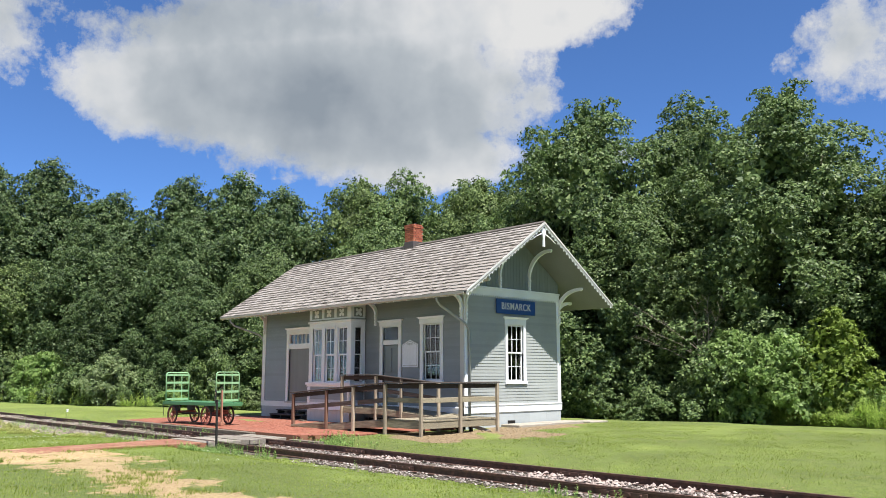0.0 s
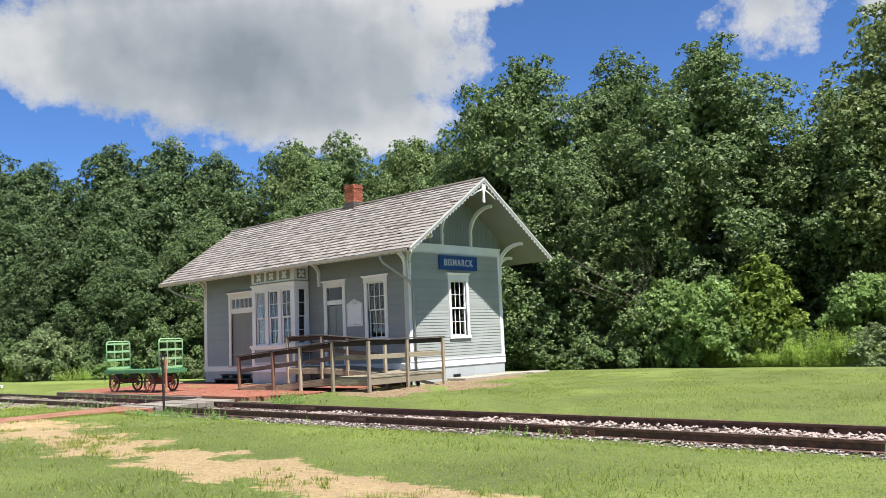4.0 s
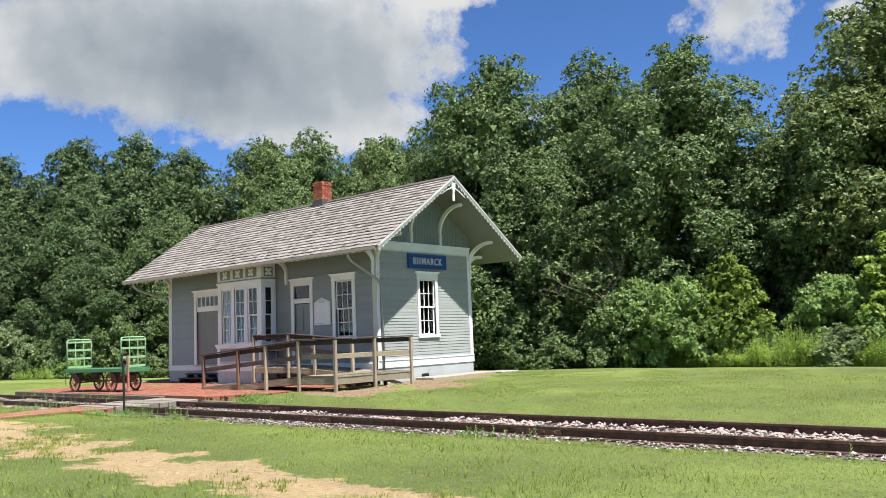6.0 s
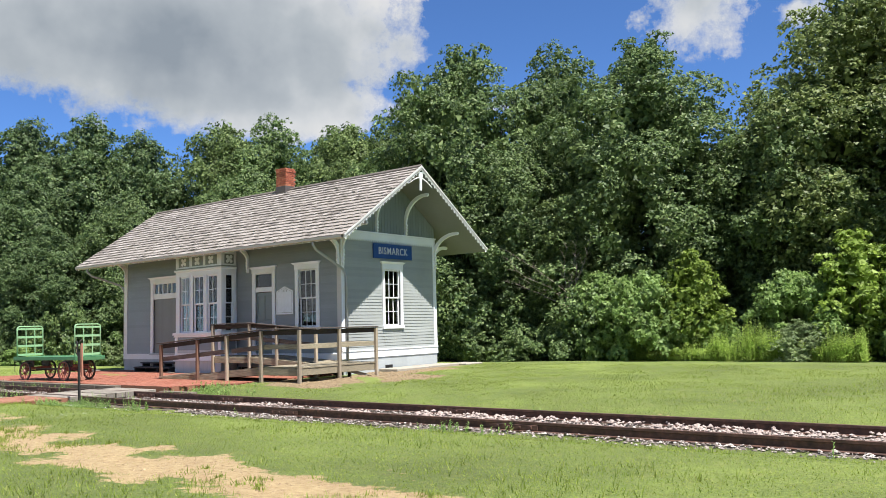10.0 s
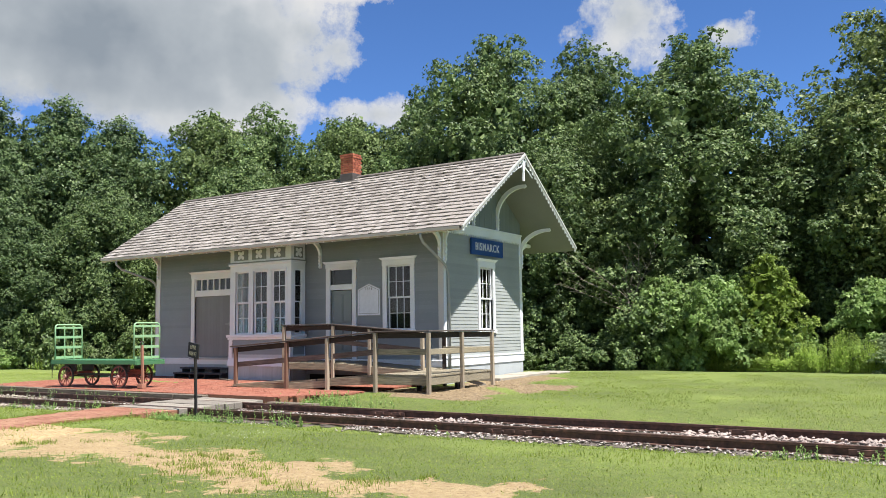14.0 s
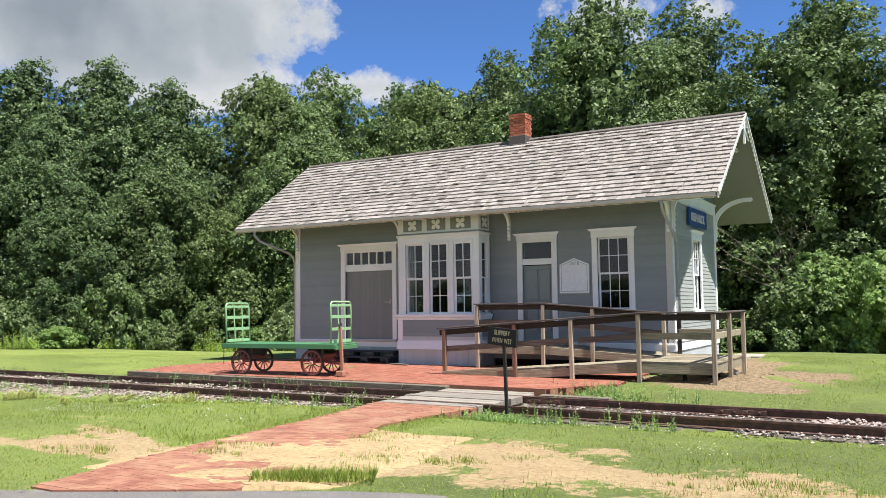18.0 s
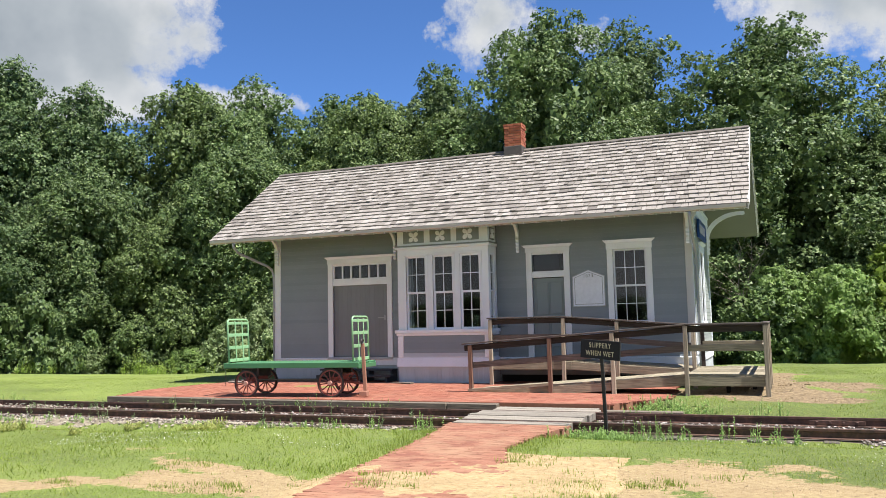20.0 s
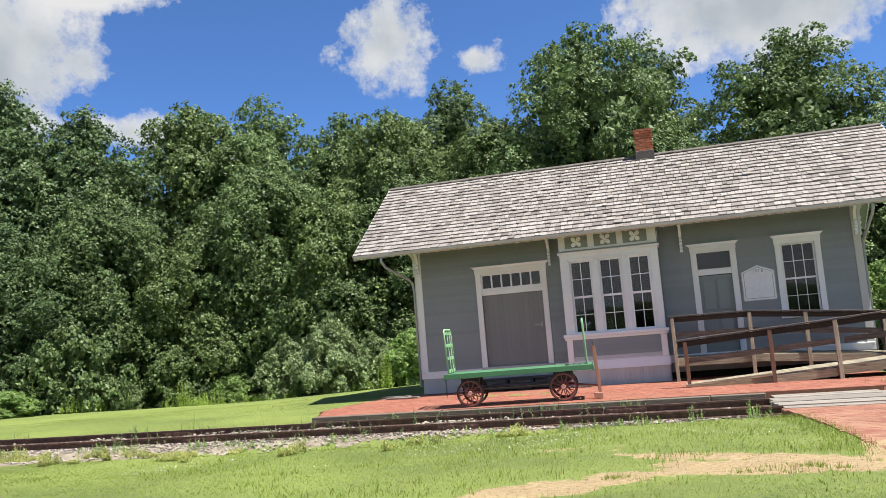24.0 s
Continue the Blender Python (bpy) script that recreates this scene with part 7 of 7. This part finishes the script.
lawn(215000, -20, 20, -16.4, -8.0, 0.01, 0.034, 0.006, 41, "grass_blades", "short mown grass blades", m_blade, None, 1.9)
lawn(80000, -26, 28, -5.7, 3, 0.015, 0.035, 0.006, 42, "grass_blades", "short mown grass blades behind the track", m_blade, None, 1.9)
lawn(45000, -16, 17, -15.8, -8.1, 0.035, 0.1, 0.006, 43, "grass_tufts", "longer uneven tufts of grass", m_blade, lambda x, y, r: grains(x, y, 0.5, 17, 3) + 0.5 * grains(x, y, 2.4, 18, 2) > np.where(worn(x, y) > 0.1, 0.0, 0.35), 0.9)
lawn(26000, -5.2, 1.6, -14.2, -8.2, 0.04, 0.11, 0.0045, 44, "grass_tufts", "lush longer grass along the brick walk", m_blade, lambda x, y, r: (np.minimum(np.abs(x - np.interp(-y, [8.3, 9.2, 10.6, 12.3, 13.4, 14.5], [-3.44, -3.26, -3.06, -2.9, -2.8, -2.66])), np.abs(x - np.interp(-y, [8.3, 9.6, 10.8, 12.3, 13.0, 14.8], [-1.0, -1.25, -1.35, -0.85, -0.5, -0.2]))) < 0.32 + 0.3 * grains(x, y, 0.7, 19, 3)), 0.9)

lawn(60000, -0.5, 19, -5.7, 6, 0.02, 0.055, 0.006, 45, "grass_tufts", "uneven mown grass beside the station", m_blade, lambda x, y, r: grains(x, y, 0.8, 23, 3) > -0.1, 1.2)


def clover_heads(n, seed):
    """Tiny white clover heads in the lawn."""
    r = np.random.default_rng(seed)
    x, y = r.uniform(-14, 6, n), r.uniform(-12.6, -8.8, n)
    keep = (grains(x, y, 1.8, 27, 3) > 0.15) & (worn(x, y) < 0.25) & ((x < -3.4) | (x > -0.5))
    x, y = x[keep], y[keep]
    p = np.c_[x, y, height(x, y) + 0.045 + 0.02 * r.random(len(x))]
    d = np.array([(1, 0, 0), (0, 1, 0), (-1, 0, 0), (0, -1, 0)]) * 0.009
    top = p[:, None] + d[None] + np.array((0, 0, 0.004)) * r.normal(0, 1, (len(p), 4, 1))
    tagged(new("clover_heads", strip_mesh("clover_heads", top.reshape(-1, 3), 4, m_petal)), "scattered white clover heads in the lawn", "clover", kind="stuff")


clover_heads(4200, 71)


def sand_tufts(n, seed):
    """Small separate tufts that hold on in the bare sand."""
    r = np.random.default_rng(seed)
    x, y = r.uniform(-6, 15, n * 12), r.uniform(-14.6, -11.2, n * 12)
    keep = (worn(x, y) > 0.55) & (grains(x, y, 0.9, 23, 2) > 0.15)
    x, y = x[keep][:n], y[keep][:n]
    size = r.uniform(0.04, 0.16, len(x))
    k = np.repeat(np.arange(len(x)), 46)
    px, py = x[k] + r.normal(0, 1, len(k)) * size[k], y[k] + r.normal(0, 1, len(k)) * size[k] * 0.65
    lift = np.where((px > -2.9) & (px < 0.3) & (py < -10.8), 0.05, height(px, py) - 0.004)
    tagged(new("sand_tufts", strip_mesh("sand_tufts", blades(np.c_[px, py, lift], 0.02, 0.075, 0.0045, r, 0.8), 3, m_blade)), "small tufts of grass standing in the bare sand", "grass", kind="stuff")


sand_tufts(150, 72)


def island(n, seed):
    """A lush patch of grass that stands alone in the sand by the asphalt."""
    r = np.random.default_rng(seed)
    u, v = np.clip(r.normal(0, 0.34, n), -0.62, 0.62), np.clip(r.normal(0, 0.11, n), -0.2, 0.2)
    x, y = 0.05 + 0.87 * u - 0.5 * v, -14.22 + 0.5 * u + 0.87 * v
    keep = grains(x, y, 0.3, 77, 3) > -0.45
    p = np.c_[x, y, np.full(n, 0.045)][keep]
    tagged(new("grass_tufts", strip_mesh("grass_tufts", blades(p, 0.03, 0.13, 0.006, r, 0.9), 3, m_blade)), "lush patch of grass in the sand by the asphalt", "grass", kind="stuff")


island(3000, 73)


def weeds(n, place, low, high, wide, seed, name, label, mat):
    """Leafy stems: a thin upright with whorls of narrow, rising leaves that get shorter to the top."""
    r = np.random.default_rng(seed)
    p = place(r, n)
    n = len(p)
    h = r.uniform(low, high, n) * np.clip(0.75 + 0.55 * grains(p[:, 0], p[:, 1], 1.1, seed, 2), 0.35, 1.3)
    bend = r.normal(0, 0.07, (n, 2)) * h[:, None]
    top = p + np.c_[bend, h]
    thin = np.stack([np.full(n, 0.006), np.zeros(n), np.zeros(n)], -1)
    out = [np.stack([p - thin, p + thin, top + thin * 0.3, top - thin * 0.3], 1)]
    for k in range(13):
        f = (k + 0.6) / 13
        a = r.uniform(0, 6.28, n)
        q = p + np.c_[bend * f, h * f]
        d = np.stack([np.cos(a), np.sin(a), r.uniform(0.35, 1.1, n)], -1) * (wide * (1.15 - 0.8 * f) * r.uniform(0.6, 1.3, n))[:, None]
        w = np.stack([-np.sin(a), np.cos(a), 0 * a], -1) * (wide * 0.17)
        out.append(np.stack([q, q + d * 0.5 - w, q + d, q + d * 0.5 + w], 1))
    tagged(new(name, strip_mesh(name, np.concatenate(out).reshape(-1, 3), 4, mat)), label, "weeds", kind="stuff")


def along_edge(r, n):
    """Clumps that follow the edge of the mown lawn."""
    x = np.r_[r.uniform(1.5, 12.8, int(n * 0.62)), r.uniform(-52, -15, n - int(n * 0.62))]
    y = np.interp(x, [-52, -45, -38, -33, -30.5, -29, -24, -15, 1.5, 7, 13], [-5.0, -0.6, 1.4, 4.0, 8.0, 11.0, 10.8, 11.2, 13.6, 13.0, 12.8]) + np.abs(r.normal(0, 0.5, n))
    keep = wobble(x, y, 1.4, 33) > np.where(x > 0, -0.35, 0.15)
    x, y = x[keep], y[keep]
    return np.c_[x, y, height(x, y)]


def along_track(r, n):
    x = r.uniform(-24, 20, n)
    y = np.where(r.random(n) < 0.6, r.normal(-8.45, 0.13, n), r.normal(-5.95, 0.12, n))
    keep = ((x < -3.4) | (x > -0.9)) & (wobble(x, y * 0.2, 0.8, 6) > np.where(x > 2, 0.55, -0.05))
    x, y = x[keep], y[keep]
    return np.c_[x, y, height(x, y)]


def by_walk(r, n):
    x = np.r_[r.normal(-0.55, 0.4, n // 2), r.normal(-0.2, 0.7, n - n // 2)]
    y = np.r_[r.normal(-8.7, 0.35, n // 2), r.normal(-5.2, 0.35, n - n // 2)]
    return np.c_[x, y, height(x, y)]


weeds(4600, along_edge, 0.5, 1.5, 0.13, 51, "tall_weeds", "tall yellow-green weeds along the wood's edge", m_weed)
weeds(1500, along_track, 0.1, 0.34, 0.06, 52, "track_weeds", "small weeds growing along the rails", m_leaf_light)


def in_track(r, n):
    x = r.uniform(-22, -3.6, n)
    y = r.choice([-8.3, -7.75, -6.75, -6.2, -5.95], n) + r.normal(0, 0.07, n)
    keep = grains(x, y, 0.9, 66, 2) > 0.1
    x, y = x[keep], y[keep]
    return np.c_[x, y, height(x, y) + 0.03]


weeds(330, in_track, 0.16, 0.42, 0.07, 54, "track_weeds", "single taller weeds standing between the rails", m_leaf_grey)


def by_ballast(r, n):
    x, y = r.uniform(-24, -7, n), r.uniform(-10.2, -8.4, n)
    thick = (x > -17.6) & (x < -13.7) & (y < -8.7)
    keep = grains(x, y, 1.1, 67, 3) > np.where(thick, -0.35, 0.7)
    x, y = x[keep], y[keep]
    return np.c_[x, y, height(x, y)]


weeds(9000, by_ballast, 0.06, 0.24, 0.07, 55, "track_weeds", "clumps of pale olive weeds and coarse grass before the rails", m_scrub)
weeds(420, by_walk, 0.08, 0.24, 0.06, 53, "path_weeds", "low weeds beside the plank crossing", m_leaf_light)

# ---- small white stake on the lawn beyond the track ----
stake = tagged(new("marker_stake"), "small white painted marker stake standing in the lawn", "marker")
stake.matrix_world = pose(-24.6, -4.0, float(height(-24.6, -4.0)))
part("post", boxes((-0.04, 0.04, -0.04, 0.04, -0.03, 0.1), bevel=0.01), m_board, stake)
part("cap", boxes((-0.055, 0.055, -0.055, 0.055, 0.095, 0.125), bevel=0.01), m_board, stake)

# ---- clouds, far away ----
def cloud_material():
    n = Nodes("cloud_backdrop", 1.0)
    # the sheet's own x runs round the horizon in degrees from +y, its z is the height in degrees
    uv = n.node("ShaderNodeUVMap").outputs[0]
    split = n.node("ShaderNodeSeparateXYZ")
    n.link(uv, split.inputs[0])
    az, el = split.outputs[0], split.outputs[1]
    warp = n.node("ShaderNodeTexNoise", Scale=0.17, Detail=7.0, Roughness=0.62)
    n.link(uv, warp.inputs["Vector"])
    fine = n.node("ShaderNodeTexNoise", Scale=0.5, Detail=8.0, Roughness=0.68)
    n.link(uv, fine.inputs["Vector"])
    def heap(rows):
        out = None
        for a, e, ra, re, power in rows:
            dx = n.maths('DIVIDE', n.maths('SUBTRACT', az, a), ra)
            dy = n.maths('DIVIDE', n.maths('SUBTRACT', el, e), re)
            d = n.maths('SQRT', n.maths('ADD', n.maths('MULTIPLY', dx, dx), n.maths('MULTIPLY', dy, dy)))
            f = n.maths('MULTIPLY', n.maths('SUBTRACT', 1.0, d), power)
            out = f if out is None else n.maths('MAXIMUM', out, f)
        return out

    small, great = heap(CLOUDS), heap(GREAT_CLOUD)
    rough = n.maths('ADD', n.maths('MULTIPLY', n.maths('SUBTRACT', warp.outputs["Fac"], 0.5), 1.5), n.maths('MULTIPLY', n.maths('SUBTRACT', fine.outputs["Fac"], 0.5), 1.0))
    dens = n.maths('ADD', n.maths('MAXIMUM', small, great), rough)
    cover = n.ramp(dens, (0.0, 0.0), (0.12, 0.45), (0.3, 0.9), (0.5, 1.0))
    # billows: lighter where the cloud thins out towards the sun, greyer in the thick middles
    moved = n.node("ShaderNodeVectorMath")
    moved.operation = 'ADD'
    n.link(uv, moved.inputs[0])
    moved.inputs[1].default_value = (0.9, 1.1, 0.0)
    ahead = n.node("ShaderNodeTexNoise", Scale=0.2, Detail=4.0, Roughness=0.5)
    n.link(moved.outputs[0], ahead.inputs["Vector"])
    here = n.node("ShaderNodeTexNoise", Scale=0.2, Detail=4.0, Roughness=0.5)
    n.link(uv, here.inputs["Vector"])
    lit = n.maths('MULTIPLY', n.maths('SUBTRACT', ahead.outputs["Fac"], here.outputs["Fac"]), 1.3)
    soft = n.node("ShaderNodeTexNoise", Scale=0.11, Detail=3.0, Roughness=0.5)
    n.link(uv, soft.inputs["Vector"])
    thick = n.maths('MAXIMUM', n.maths('MULTIPLY', small, 0.8), n.maths('ADD', heap(GREAT_BELLY), 0.42))
    thick = n.maths('ADD', n.maths('ADD', thick, lit), n.maths('MULTIPLY', n.maths('SUBTRACT', soft.outputs["Fac"], 0.5), 1.2))
    thick = n.maths('ADD', n.maths('MULTIPLY', thick, 0.5), 0.18)
    belly = n.ramp(thick, (0.08, (1.0, 1.0, 1.0)), (0.26, (0.84, 0.87, 0.905)), (0.5, (0.6, 0.655, 0.71)), (0.92, (0.37, 0.43, 0.5)))
    glow = n.node("ShaderNodeEmission", Strength=0.37)
    n.link(belly, glow.inputs["Color"])
    clear = n.node("ShaderNodeBsdfTransparent")
    both = n.node("ShaderNodeMixShader")
    n.link(cover, both.inputs[0])
    n.link(clear.outputs[0], both.inputs[1])
    n.link(glow.outputs[0], both.inputs[2])
    n.link(both.outputs[0], n.tree.nodes["Material Output"].inputs["Surface"])
    return n.mat


GREAT_CLOUD = [(-55.0, 20.5, 17.5, 7.2, 2.0), (-66.0, 19.3, 7.5, 4.0, 1.6), (-42.0, 25.5, 10.0, 3.6, 1.6), (-47.5, 15.6, 7.0, 2.8, 1.6)]
GREAT_BELLY = [(-55.5, 19.2, 13.5, 4.6, 1.25), (-64.0, 24.5, 12.0, 3.0, 0.6)]
CLOUDS = [(-79.0, 22.5, 4.5, 5.0, 0.8), (-18.6, 20.7, 3.6, 4.0, 0.6), (-12.6, 19.1, 1.9, 1.0, 0.34), (-36.5, 15.2, 5.0, 1.2, 0.6), (8.0, 20.5, 11.0, 5.0, 1.0), (-20.0, 27.5, 5.0, 3.0, 0.5), (30.0, 23.0, 14.0, 6.0, 0.8), (-100.0, 25.0, 14.0, 7.0, 0.9), (60.0, 28.0, 16.0, 7.0, 0.8), (150.0, 19.0, 34.0, 12.0, 1.1), (-150.0, 20.0, 34.0, 13.0, 1.1), (110.0, 24.0, 14.0, 8.0, 0.8), (165.0, 7.0, 44.0, 9.0, 1.3), (-155.0, 7.0, 44.0, 9.0, 1.3)]


def build_clouds():
    me = bpy.data.meshes.new("cloud_backdrop")
    azs, els = np.arange(-180, 181, 5.0), np.arange(1, 47, 2.5)
    far = 2600.0
    v, uv = [], []
    for e in els:
        for a in azs:
            ra, re = math.radians(a), math.radians(e)
            v.append((far * math.cos(re) * math.sin(ra), far * math.cos(re) * math.cos(ra) - 20, far * math.sin(re) + 1.6))
            uv.append((a, e))
    nx = len(azs)
    faces = [(j * nx + i, j * nx + i + 1, (j + 1) * nx + i + 1, (j + 1) * nx + i) for j in range(len(els) - 1) for i in range(nx - 1)]
    me.from_pydata(v, [], faces)
    layer = me.uv_layers.new(name="sky")
    for loop in me.loops:
        layer.data[loop.index].uv = uv[loop.vertex_index]
    me.materials.append(cloud_material())
    ob = tagged(new("backdrop", me), "white and grey summer cumulus clouds in the sky", "clouds", kind="structure")
    ob.visible_shadow = False


build_clouds()

# ---- single pieces of roof and pavement ----
for b in single:
    hang("shingle", solids("shingle", [b], m_shingle), roof)
inside = inside_of(plan)
clear_of = lambda x, y: inside(x, y) and not (BX0 - 0.1 < x < BX1 + 0.1 and y > BY - 0.1)
rest_bricks, close = brick_rows(clear_of, -14.2, 1.3, EDGE_Y + 0.13, 0.0, BRICK, 0.0, 61, lambda x, y: -8.0 < x < -5.0 and y < -5.25)
tagged(hang("paving_bricks", solids("paving_bricks", rest_bricks, m_paver), platform), kind="stuff")
for b in close[:300]:
    hang("paving_brick", solids("paving_brick", [b], m_paver_one), platform)
if close[300:]:
    tagged(hang("paving_bricks", solids("paving_bricks", close[300:], m_paver), platform), kind="stuff")
inside_walk = inside_of([(-3.26, -8.4), (-1.22, -8.4), (-1.43, -9.6), (-1.53, -10.8), (-1.03, -12.3), (-0.66, -13.0), (-0.34, -14.93), (-1.9, -15.78), (-2.2, -15.78), (-2.48, -14.5), (-2.64, -13.4), (-2.74, -12.3), (-2.9, -10.6), (-3.1, -9.2)])
bury = lambda x, y: inside_walk(x, y) and float(drift(x, y)) < 0.064
rest_bricks, close = brick_rows(bury, -4.6, 1.5, -16.6, -8.0, 0.052, 0.0, 62, lambda x, y: y < -11.9)
tagged(hang("paving_bricks", solids("paving_bricks", rest_bricks + close[300:], m_walk), walkway), kind="stuff")
for b in close[:300]:
    hang("paving_brick", solids("paving_brick", [b], m_walk_one), walkway)
